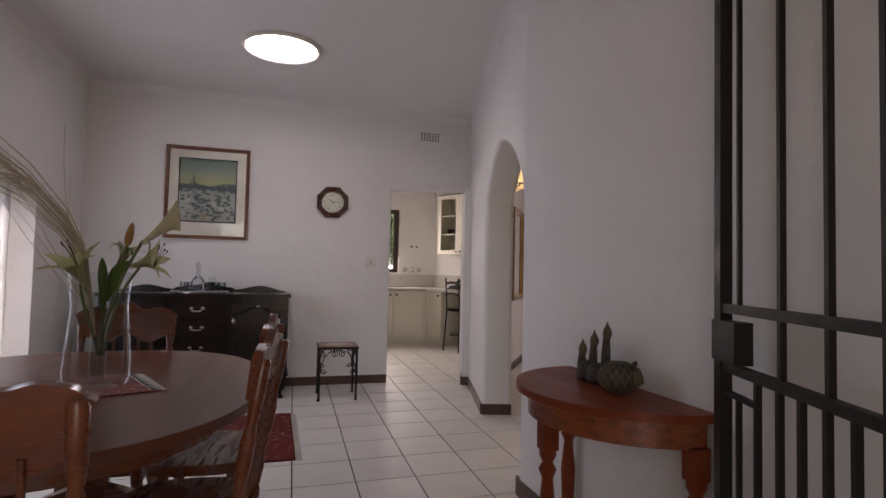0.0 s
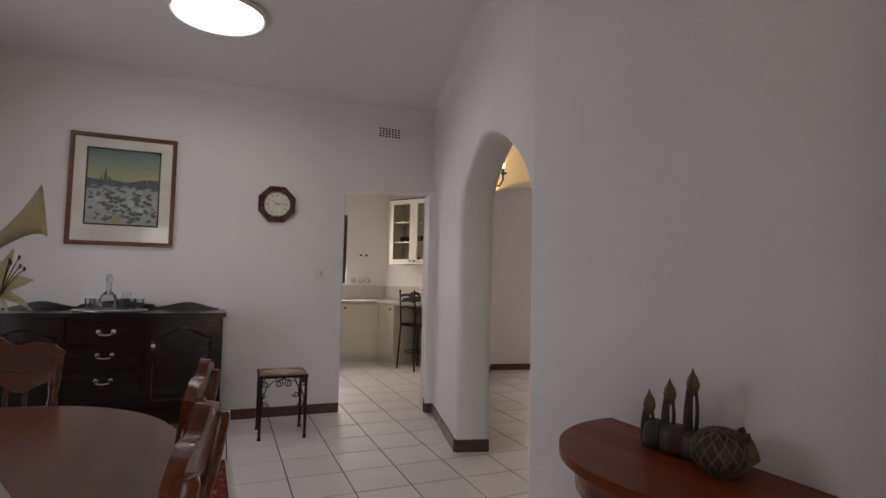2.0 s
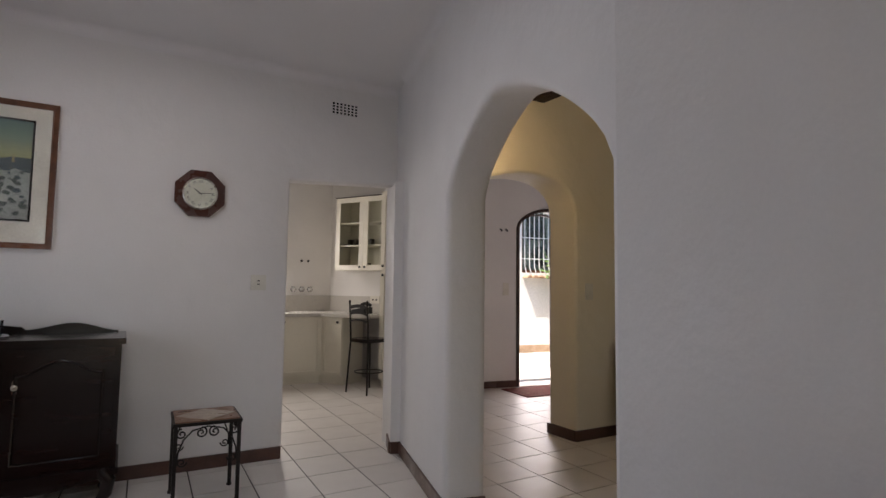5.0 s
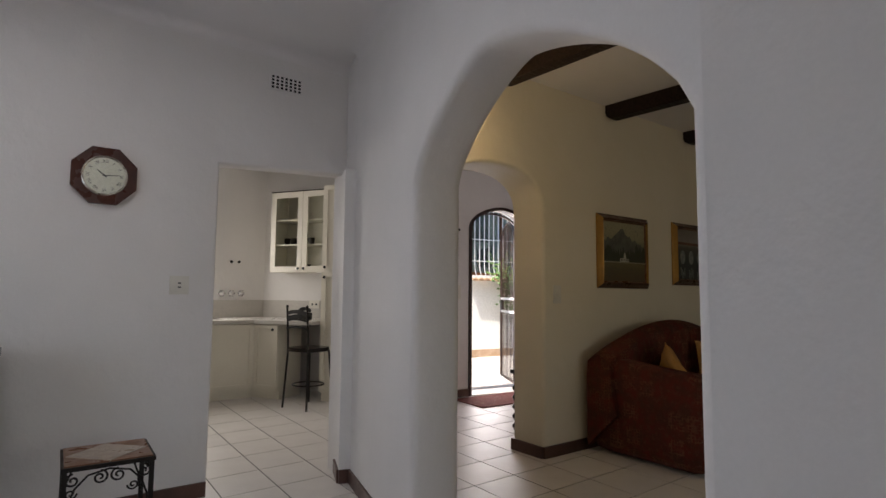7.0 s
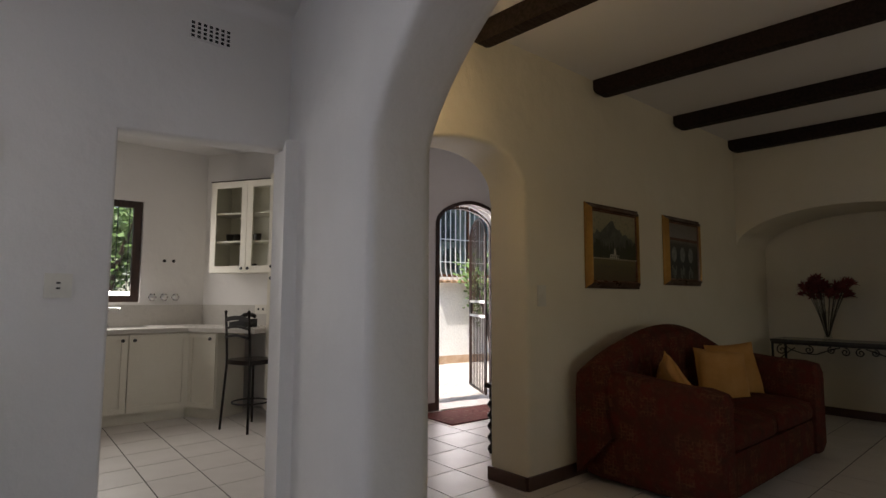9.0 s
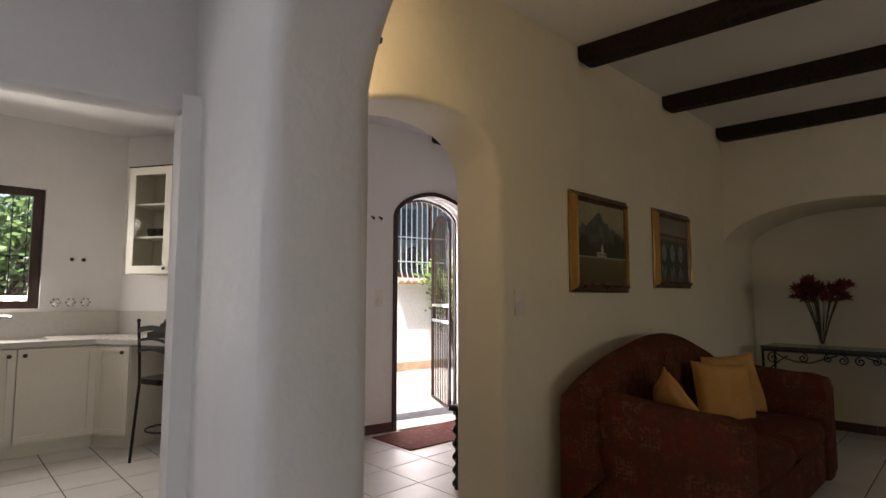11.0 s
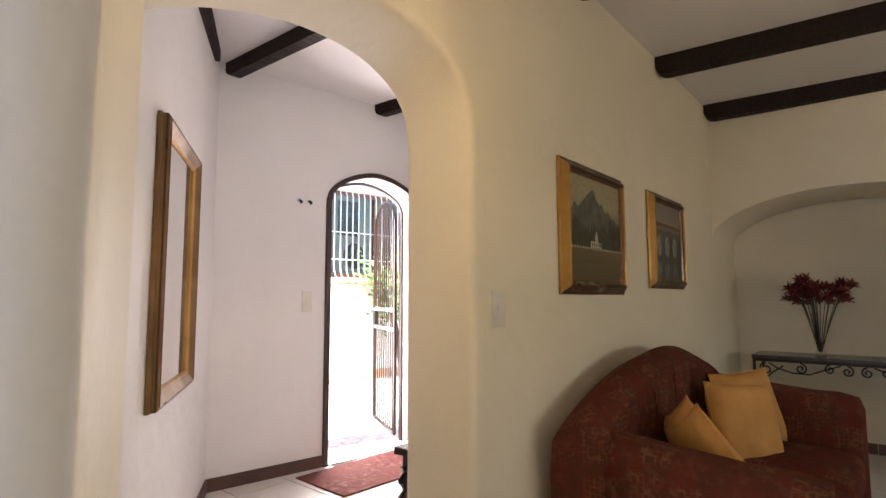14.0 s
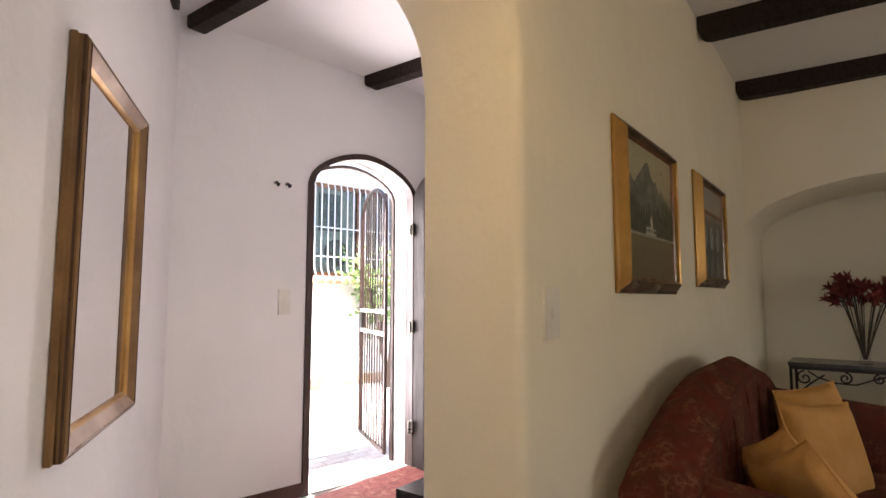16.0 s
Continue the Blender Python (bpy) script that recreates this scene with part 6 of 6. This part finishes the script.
# ---- kitchen ----
def panel_door(parent, x0, x1, z0, z1, y, knob=None, rail=0.05, glazed=False):
    """Framed cabinet door on the local front plane y, facing local -y."""
    d = part("door", block(x0, x1, y - 0.004, y, z0, z1), CREAM, parent) if not glazed else None
    if glazed:
        d = part("door", block(x0, x0 + rail, y - 0.020, y, z0, z1, 0.003, 1), CREAM, parent)
        part("pane", block(x0 + rail, x1 - rail, y - 0.012, y - 0.009, z0 + rail, z1 - rail), CABPANE, d).visible_shadow = False
    bars = [(x0, x0 + rail, z0, z1), (x1 - rail, x1, z0, z1), (x0 + rail, x1 - rail, z0, z0 + rail), (x0 + rail, x1 - rail, z1 - rail, z1)]
    for k, (a, b, c, e) in enumerate(bars):
        if glazed and k == 0:
            continue
        part("rail", block(a, b, y - 0.020, y - 0.0045, c, e, 0.003, 1), CREAM, d)
    if knob:
        bm = bmesh.new()
        lathe(bm, [(0.006, 0), (0.006, 0.010), (0.017, 0.016), (0.016, 0.024), (0.006, 0.028)], 0, 0, 12, Matrix.Translation((knob[0], y - 0.020, knob[1])) @ pose(0, 0, 0, 90, 0, 0))
        part("knob", bm, BLACKPLASTIC, d, "black round knob")
    return d


KF = 9.955
units = ((1.70, 2.37, 0.05), (2.37, 2.915, -0.05))
for k, (x0, x1, kn) in enumerate(units):
    cb = thing("base_cabinet", (x0 + x1) / 2, KF, 0, 0, "cream painted kitchen base cabinet with black knob", "cabinet", "kitchen base cabinets")
    w = (x1 - x0) / 2
    part("body", block(-w, w, 0.0, 0.58, 0.10, 0.855), CREAM, cb)
    part("plinth", block(-w, w, 0.04, 0.5, 0.0, 0.10), CREAM, cb)
    panel_door(cb, -w + 0.006, w - 0.006, 0.115, 0.845, -0.002, ((w - 0.05) if k == 0 else (-w + 0.05), 0.795))
cb = thing("base_cabinet", 1.2, KF, 0, 0, "cream painted kitchen base cabinet with black knob", "cabinet", "kitchen base cabinets")
part("body", block(-0.52, 0.498, 0.0, 0.58, 0.10, 0.855), CREAM, cb)
part("plinth", block(-0.52, 0.498, 0.04, 0.5, 0.0, 0.10), CREAM, cb)
panel_door(cb, -0.50, 0.49, 0.115, 0.845, -0.002, (0.45, 0.795))
# slanting end unit and counter
ka = -59.0
cs2 = thing("corner_cabinet", 2.925, 9.945, 0, ka, "narrow cream corner base cabinet with black knob", "cabinet", "kitchen base cabinets")
part("body", block(0.0, 0.34, 0.0, 0.42, 0.10, 0.855), CREAM, cs2)
part("plinth", block(-0.075, 0.34, 0.04, 0.42, 0.0, 0.10), CREAM, cs2)
panel_door(cs2, 0.005, 0.335, 0.115, 0.845, -0.002, (0.28, 0.795), 0.045)
bm = bmesh.new()
slab(bm, [(0.65, 9.925), (2.895, 9.925), (3.30, 9.235), (3.90, 9.60), (3.26, 10.645), (0.65, 10.645)], 0.858, 0.900)
solid("worktop", bevel_all(bm, 0.008, 2), COUNTER, "pale stone-look worktop running round the kitchen corner", "worktop")
part_sp = block(0.65, 3.25, 10.650, 10.676, 0.902, 1.12, 0.002, 1)
solid("splashback", part_sp, COUNTER, "pale upstand behind the worktop", "splashback", kind="structure")
sp2 = solid("splashback", block(0.03, 1.3, -0.022, -0.003, 0.902, 1.12, 0.002, 1), COUNTER, "pale upstand behind the worktop", "splashback", kind="structure")
sp2.matrix_basis = wall_frame(KE_A, KE_B)
# sink and tap
sk = thing("kitchen_sink", 2.15, 10.36, 0.900, 0, "stainless steel sink set in the worktop", "sink")
part("drainer", block(-0.45, 0.45, -0.20, 0.20, 0.001, 0.008, 0.004, 2), CHROME, sk)
# flat black oval stands in for the shaded depth of the bowl
bm = bmesh.new()
slab(bm, ellipse(-0.2, 0, 0.18, 0.15, 32, power=4), 0.0085, 0.0095)
part("bowl", bm, IRON, sk)
tp = thing("kitchen_tap", 2.28, 10.57, 0.901, 0, "chrome kitchen mixer tap", "tap")
bm = bmesh.new()
lathe(bm, [(0.026, 0), (0.024, 0.02), (0.018, 0.03), (0.018, 0.20), (0.014, 0.21)], 0, 0, 14)
part("body", bm, CHROME, tp)
bm = bmesh.new()
tube(bm, [(0, 0, 0.185), (0.06, -0.07, 0.19), (0.10, -0.13, 0.185), (0.10, -0.13, 0.165)], 0.011, 10)
part("spout", bm, CHROME, tp)
for k in range(3):
    wp2 = thing("wall_tap", 2.715 + 0.118 * k, 10.68, 1.205, 0, "round chrome wall tap above the worktop", "tap", "wall taps")
    bm = bmesh.new()
    lathe(bm, [(0.030, 0), (0.030, 0.006), (0.014, 0.010), (0.014, 0.032), (0.032, 0.036), (0.034, 0.052), (0.016, 0.060)], 0, 0, 16, pose(0, 0, 0, 90, 0, 0))
    part("rose", bm, CHROME, wp2)
    bm = bmesh.new()
    for a in range(3):
        tube(bm, [(0.04 * math.cos(a * 1.047), -0.045, 0.04 * math.sin(a * 1.047)), (-0.04 * math.cos(a * 1.047), -0.045, -0.04 * math.sin(a * 1.047))], 0.009, 6)
    part("handle", bm, IRON, wp2)
for k in range(2):
    pl = thing("wall_plug", 2.83 + 0.095 * k, 10.68, 1.61, 0, "small dark round wall fitting", "wall fitting", "wall fittings")
    bm = bmesh.new()
    lathe(bm, [(0.018, 0), (0.018, 0.010), (0.010, 0.016), (0.004, 0.018)], 0, 0, 12, pose(0, 0, 0, 90, 0, 0))
    part("cap", bm, BLACKPLASTIC, pl)

# kitchen window
kw = thing("window_2", 2.02, 10.72, 0, 0, "dark timber kitchen window with security bars", "window")
tagged(kw, kind="structure")
for a, b, c, e in ((-0.57, -0.50, 1.15, 2.25), (0.495, 0.575, 1.15, 2.25), (-0.50, 0.495, 1.15, 1.22), (-0.50, 0.495, 2.18, 2.25), (-0.03, 0.03, 1.22, 2.18)):
    part("window_frame", block(a, b, 0.0, 0.06, c, e, 0.004), DOORWOOD, kw)
for a, b in ((-0.50, -0.03), (0.03, 0.495)):
    part("pane", block(a, b, 0.03, 0.034, 1.22, 2.18), PANE, kw).visible_shadow = False
for k in range(9):
    bm = bmesh.new()
    tube(bm, [(-0.45 + 0.115 * k, 0.09, 1.16), (-0.45 + 0.115 * k, 0.09, 2.24)], 0.005, 6)
    part("security_bar", bm, IRON, kw)
bm = bmesh.new()
tube(bm, [(-0.56, 0.09, 1.63), (0.56, 0.09, 1.63)], 0.005, 6)
part("security_bar", bm, IRON, kw)

# glazed wall cabinet along the slanting wall
wc = thing("wall_cabinet", 3.185, 10.235, 0, ka, "cream wall cabinet with glazed doors and black knobs", "cabinet")
WL = 0.94
part("back", block(0, WL, 0.29, 0.305, 1.47, 2.47), CREAM, wc)
part("side", block(0, 0.016, 0.0, 0.29, 1.47, 2.47), CREAM, wc)
part("side", block(WL - 0.016, WL, 0.0, 0.29, 1.47, 2.47), CREAM, wc)
for z in (1.47, 1.80, 2.11, 2.452):
    part("shelf", block(0.016, WL - 0.016, 0.012, 0.29, z, z + 0.018), CREAM, wc)
part("cornice", block(-0.006, WL, -0.026, 0.30, 2.470, 2.478), MAHOGANY, wc, "dark top edge")
panel_door(wc, 0.004, 0.474, 1.472, 2.466, -0.002, (0.435, 1.515), 0.07, True)
panel_door(wc, 0.478, WL + 0.0, 1.472, 2.466, -0.002, (0.517, 1.515), 0.07, True)
WCM = pose(3.185, 10.235, 0, 0, 0, ka)
bm = bmesh.new()
lathe(bm, [(0.020, 0.0), (0.032, 0.006), (0.038, 0.05), (0.040, 0.085), (0.036, 0.085), (0.030, 0.010), (0.004, 0.008)], 0, 0, 14)
cup0 = solid("cup", bm, CARVED, "small dark grey cup in the glazed cabinet", "cup", "cups in the cabinet")
cup0.matrix_basis = WCM @ Matrix.Translation((0.14, 0.13, 1.8185))
for u, z in ((0.23, 1.8185), (0.32, 1.8185), (0.41, 1.8185), (0.50, 1.8185), (0.74, 1.8185), (0.83, 1.8185), (0.45, 1.4885), (0.74, 1.4885)):
    copy_thing(cup0, WCM @ Matrix.Translation((u, 0.14, z)) @ pose(0, 0, 0, 0, 0, u * 200))
for u in (0.76, 0.84):
    bm = bmesh.new()
    box(bm, -0.035, 0.035, -0.05, 0.05, 0.0, 0.15)
    bk = solid("dark_box", bevel_all(bm, 0.003, 1), MAHOGANY, "small dark box on the cabinet shelf", "box", "boxes in the cabinet")
    bk.matrix_basis = WCM @ Matrix.Translation((u, 0.13, 2.1285))

# tall cabinet
tc = thing("tall_cabinet", 3.45, 9.315, 0, ka, "tall cream larder cabinet with black knobs", "cabinet")
part("body", block(0.0, 0.50, 0.02, 0.45, 0.10, 2.47), CREAM, tc)
part("plinth", block(0.0, 0.50, 0.06, 0.45, 0.0, 0.10), CREAM, tc)
panel_door(tc, 0.004, 0.496, 0.115, 1.455, 0.018, (0.05, 1.40), 0.06)
panel_door(tc, 0.004, 0.496, 1.465, 2.465, 0.018, (0.05, 1.515), 0.06)

# bar stool
bs = thing("bar_stool", 3.245, 9.13, 0, math.degrees(math.atan2(0.33, 0.944)), "black iron bar stool with ladder back and dark seat", "bar stool")
# local x points away from the knee space, y along the counter
for sy in (-1, 1):
    bm = bmesh.new()
    tube(bm, [(-0.185, sy * 0.185, 0.0), (-0.155, sy * 0.155, 0.60), (-0.165, sy * 0.155, 0.80), (-0.185, sy * 0.155, 1.06)], 0.011, 8)
    part("back_post", bm, IRON, bs)
    bm = bmesh.new()
    tube(bm, [(0.185, sy * 0.185, 0.0), (0.15, sy * 0.15, 0.60)], 0.011, 8)
    part("leg", bm, IRON, bs)
    bm = bmesh.new()
    lathe(bm, [(0.006, 1.055), (0.015, 1.068), (0.014, 1.08), (0.003, 1.09)], -0.185, sy * 0.155, 10)
    part("finial", bm, IRON, bs)
for z, hh in ((1.02, 0.040), (0.93, 0.022), (0.85, 0.022)):
    bm = bmesh.new()
    prism(bm, [(-0.155 + 0.31 * k / 12, z + 0.02 * math.sin(math.pi * k / 12)) for k in range(13)] + [(0.155 - 0.31 * k / 12, z - hh + 0.02 * math.sin(math.pi * k / 12)) for k in range(13)], 0.008, pose(-0.18 - 0.0, 0, 0, 0, 0, 90))
    part("back_slat", bm, IRON, bs)
bm = bmesh.new()
slab(bm, ellipse(0, 0, 0.185, 0.185, 40, power=3.5), 0.595, 0.635)
part("seat", bevel_all(bm, 0.014, 3), MAHOGANY, bs, "dark padded seat")
bm = bmesh.new()
tube(bm, [(x, y, 0.24) for x, y in ellipse(0, 0, 0.165, 0.165, 36)], 0.008, 8, closed=True)
part("foot_ring", bm, IRON, bs)

# telephone and socket
ph = thing("telephone", 3.37, 9.70, 0.901, ka + 180, "black desk telephone with handset on the worktop", "telephone")
bm = bmesh.new()
prism(bm, [(-0.10, 0.0), (0.10, 0.0), (0.10, 0.05), (-0.10, 0.085)], 0.19, Matrix.Translation((0, -0.095, 0)))
part("base", bevel_all(bm, 0.008, 2), BLACKPLASTIC, ph)
bm = bmesh.new()
tube(bm, [(-0.06, -0.105, 0.105), (-0.055, -0.06, 0.125), (-0.05, 0.0, 0.13), (-0.055, 0.06, 0.125), (-0.06, 0.105, 0.105)], 0.022, 10)
part("handset", bm, BLACKPLASTIC, ph)
sk2 = new("wall_socket")
sk2.matrix_basis = wall_frame(KE_A, KE_B) @ Matrix.Translation((0.89, -0.024, 1.075))
tagged(sk2, "white wall socket above the worktop", "socket")
part("plate", block(-0.075, 0.075, -0.012, 0, -0.05, 0.05, 0.003), WHITEPLASTIC, sk2)
for q in (-0.03, 0.03):
    part("outlet", block(q - 0.012, q + 0.012, -0.0135, -0.0115, -0.012, 0.012), BLACKPLASTIC, sk2)

# ---- outside ----
OF = pose(8.11, 12.36, 0, 0, 0, -9.5)
hs = new("house_wing")
hs.matrix_basis = OF
tagged(hs, "sunlit white house wing with a barred window across the patio", "house")
ZB, ZT = 1.62, 3.10
for nm, b in (("wall", (-4.0, 0.0, 0, 0.3, -0.13, 4.0)), ("wall", (2.0, 6.0, 0, 0.3, -0.13, 4.0)), ("wall", (0.0, 2.0, 0, 0.3, -0.13, ZB)), ("wall", (0.0, 2.0, 0, 0.3, ZT, 4.0))):
    part(nm, block(*b), OUTWALL, hs)
part("plinth", block(-4.0, 6.0, -0.02, 0.0, -0.13, 0.06), TERRACOTTA, hs)
# flat grey-green panel stands in for the dim room behind the panes
wi = part("window", block(0.0, 2.0, 0.16, 0.18, ZB, ZT), DIMWINDOW, hs, "grey-green panel standing for the dim window")
for b in ((0.0, 0.07, 0.10, 0.16, ZB, ZT), (1.93, 2.0, 0.10, 0.16, ZB, ZT), (0.07, 1.93, 0.10, 0.16, ZT - 0.07, ZT), (0.07, 1.93, 0.10, 0.16, ZB, ZB + 0.06), (0.92, 0.98, 0.10, 0.16, ZB + 0.06, ZT - 0.07)):
    part("frame", block(*b, 0.004), PICFRAME, wi, "brown timber frame")
part("pane", block(0.07, 0.92, 0.125, 0.129, ZB + 0.06, ZT - 0.07), DIMPANE, wi)
part("pane", block(0.98, 1.93, 0.125, 0.129, ZB + 0.06, ZT - 0.07), DIMPANE, wi)
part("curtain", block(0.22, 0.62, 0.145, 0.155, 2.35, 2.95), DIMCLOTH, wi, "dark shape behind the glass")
bm = bmesh.new()
lathe(bm, [(0.22, 0.0), (0.20, 0.01)], 0, 0, 24, Matrix.Translation((0.55, 0.150, 2.0)) @ pose(0, 0, 0, 90, 0, 0))
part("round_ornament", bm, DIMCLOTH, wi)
for k in range(17):
    bm = bmesh.new()
    x = 0.06 + 0.118 * k
    tube(bm, [(x, 0.02, ZT + 0.02), (x, -0.02, ZT - 0.1), (x, -0.02, ZB + 0.30), (x, -0.03, ZB + 0.12), (x + 0.01, -0.07, ZB + 0.0), (x + 0.05, -0.08, ZB - 0.06), (x + 0.08, -0.07, ZB - 0.03)], 0.010, 6)
    part("security_bar", bm, WHITEIRON, hs)
for z in (ZB + 0.30, 2.38):
    bm = bmesh.new()
    tube(bm, [(0.0, -0.02, z), (2.0, -0.02, z)], 0.010, 6)
    part("security_rail", bm, WHITEIRON, hs)
for k in range(14):
    bm = bmesh.new()
    x = 0.02 + 0.146 * k
    n = 8
    a = [(x + 0.066 - 0.066 * math.cos(math.pi * j / n), ZB - 0.10 + 0.04 * math.sin(math.pi * j / n)) for j in range(n + 1)]
    b = [(u, z - 0.018) for u, z in a[::-1]]
    prism(bm, a + b, 0.22, pose(0, -0.21, 0, 0, 0, 0))
    part("sill_tile", bm, TERRACOTTA, hs)
part("roof", block(-4.3, 6.3, -0.45, 2.2, 4.0, 4.12), TERRACOTTA, hs)

# patio of pale bricks
pv = tagged(new("patio", mesh_of(block(4.2, 11.0, 8.55, 12.9, -0.128, -0.108), GROUT, "patio", 0)), "pale brick paving outside the front door", "pavement", kind="structure")
brick_data = mesh_of(block(-0.107, 0.107, -0.052, 0.052, -0.006, 0.006, 0.003, 1), PAVER, "paving_brick", 0)
cnt = 0
extra = bmesh.new()
for i in range(30):
    for j in range(36):
        lx, ly = -0.6 + 0.222 * i + (0.111 if j % 2 else 0.0), 0.36 + 0.112 * j
        p3 = DF @ Vector((lx, ly, 0))
        if not (4.3 < p3.x < 10.9 and 8.65 < p3.y < 12.3):
            continue
        if cnt < 300 and 0.3 < lx < 3.6 and ly < 3.0:
            b = new("paving_brick", brick_data)
            b.matrix_basis = pose(p3.x, p3.y, -0.103, 0, 0, -9.46)
            b.parent = pv
            cnt += 1
        else:
            box(extra, -0.107, 0.107, -0.052, 0.052, -0.006, 0.006, pose(p3.x, p3.y, -0.103, 0, 0, -9.46))
tagged(part("bricks_beyond", extra, PAVER, pv, smooth=0), kind="stuff")


def shrub(name, x, y, z0, height, spread, seed, label, count=900, leafsize=0.06):
    """Branching shrub with many small leaves."""
    rn = random.Random(seed)
    s3 = thing(name, x, y, z0, 0, label, "shrub" if height < 2.5 else "tree")
    bm = bmesh.new()
    tips = []
    for k in range(7):
        a = 6.28318 * k / 7 + rn.random()
        rr = spread * (0.3 + 0.6 * rn.random())
        tip = Vector((rr * math.cos(a), rr * math.sin(a), height * (0.6 + 0.35 * rn.random())))
        tube(bm, bent((0, 0, 0), tip, (0, 0, 0.15 * height)), 0.018 * height, 6, r_end=0.006)
        tips += [tip * f + Vector((0, 0, 0.12 * height * math.sin(3.1 * f))) for f in (0.5, 0.7, 0.85, 1.0)]
    part("trunk", bm, DOORWOOD, s3)
    bm = bmesh.new()
    for k in range(count):
        c = tips[rn.randrange(len(tips))]
        p3 = c + Vector((rn.gauss(0, 1), rn.gauss(0, 1), rn.gauss(0, 1))) * spread * 0.20
        if p3.z < 0.02:
            continue
        d = Vector((rn.gauss(0, 1), rn.gauss(0, 1), rn.gauss(0.2, 0.7))).normalized()
        sd = d.orthogonal().normalized() * leafsize * 0.28
        l2 = leafsize * (0.7 + 0.7 * rn.random())
        vs = [bm.verts.new(q) for q in (p3, p3 + d * l2 * 0.5 + sd, p3 + d * l2, p3 + d * l2 * 0.5 - sd)]
        bm.faces.new(vs)
    part("leaves", bm, LEAF, s3, smooth=0)
    return s3


shrub("potted_shrub", 9.08, 11.62, -0.10, 2.4, 0.65, 3, "leafy green shrub against the white wall", 1400, 0.10)
shrub("garden_tree", 2.6, 14.2, -0.13, 3.6, 1.5, 4, "leafy green tree outside the kitchen window", 3500, 0.13)
shrub("garden_tree", 1.4, 15.0, -0.13, 4.2, 1.8, 6, "leafy green tree outside the kitchen window", 3500, 0.13)
shrub("garden_tree", 3.9, 15.4, -0.13, 4.0, 1.6, 8, "leafy green tree outside the kitchen window", 3000, 0.13)

# ---- floor tiles ----
# joint lines, laid by hand: columns lean a little eastwards going north, and the pitch widens towards kitchen and hall
GAP = 0.0085
COLS = [0.683 + 0.343 * k for k in range(-7, 5)] + [2.40, 2.755, 3.10, 3.455, 3.82, 4.21] + [4.21 + 0.405 * k for k in range(1, 11)]
ROWS = [4.395 + 0.360 * k for k in range(-13, 7)] + [6.555 + 0.386 * k for k in range(1, 12)]
joint = lambda i, j: (COLS[i] + 0.03 * (ROWS[j] - 5.0), ROWS[j] + 0.02 * (COLS[i] - 2.0))
rest = bmesh.new()
for i in range(len(COLS) - 1):
    for j in range(len(ROWS) - 1):
        quad = [joint(i, j), joint(i + 1, j), joint(i + 1, j + 1), joint(i, j + 1)]
        cx, cy = sum(q[0] for q in quad) / 4, sum(q[1] for q in quad) / 4
        if not (-1.35 < cx < 8.2 and -0.2 < cy < 10.85) or (cx > 4.2 and cy > 8.9 - 0.17 * (cx - 4.2)):
            continue
        half_w, half_d = (quad[1][0] - quad[0][0]) / 2, (quad[3][1] - quad[0][1]) / 2
        near = (0.2 < cx < 2.7 and 2.9 < cy < 8.3) or (2.4 < cx < 4.6 and 4.6 < cy < 8.6)
        bm = bmesh.new() if near else rest
        shrink = [((x - cx) * (1 - GAP / 2 / half_w), (y - cy) * (1 - GAP / 2 / half_d)) for x, y in quad]
        if near:
            slab(bm, shrink, -0.006, 0.0)
            tile = part("tile", bm, TILE, floor, smooth=0)
            tile.matrix_basis = pose(cx, cy, 0)
        else:
            slab(bm, [(cx + x, cy + y) for x, y in shrink], -0.006, 0.0)
tagged(part("tiles_beyond", rest, TILE, floor, smooth=0), kind="stuff")
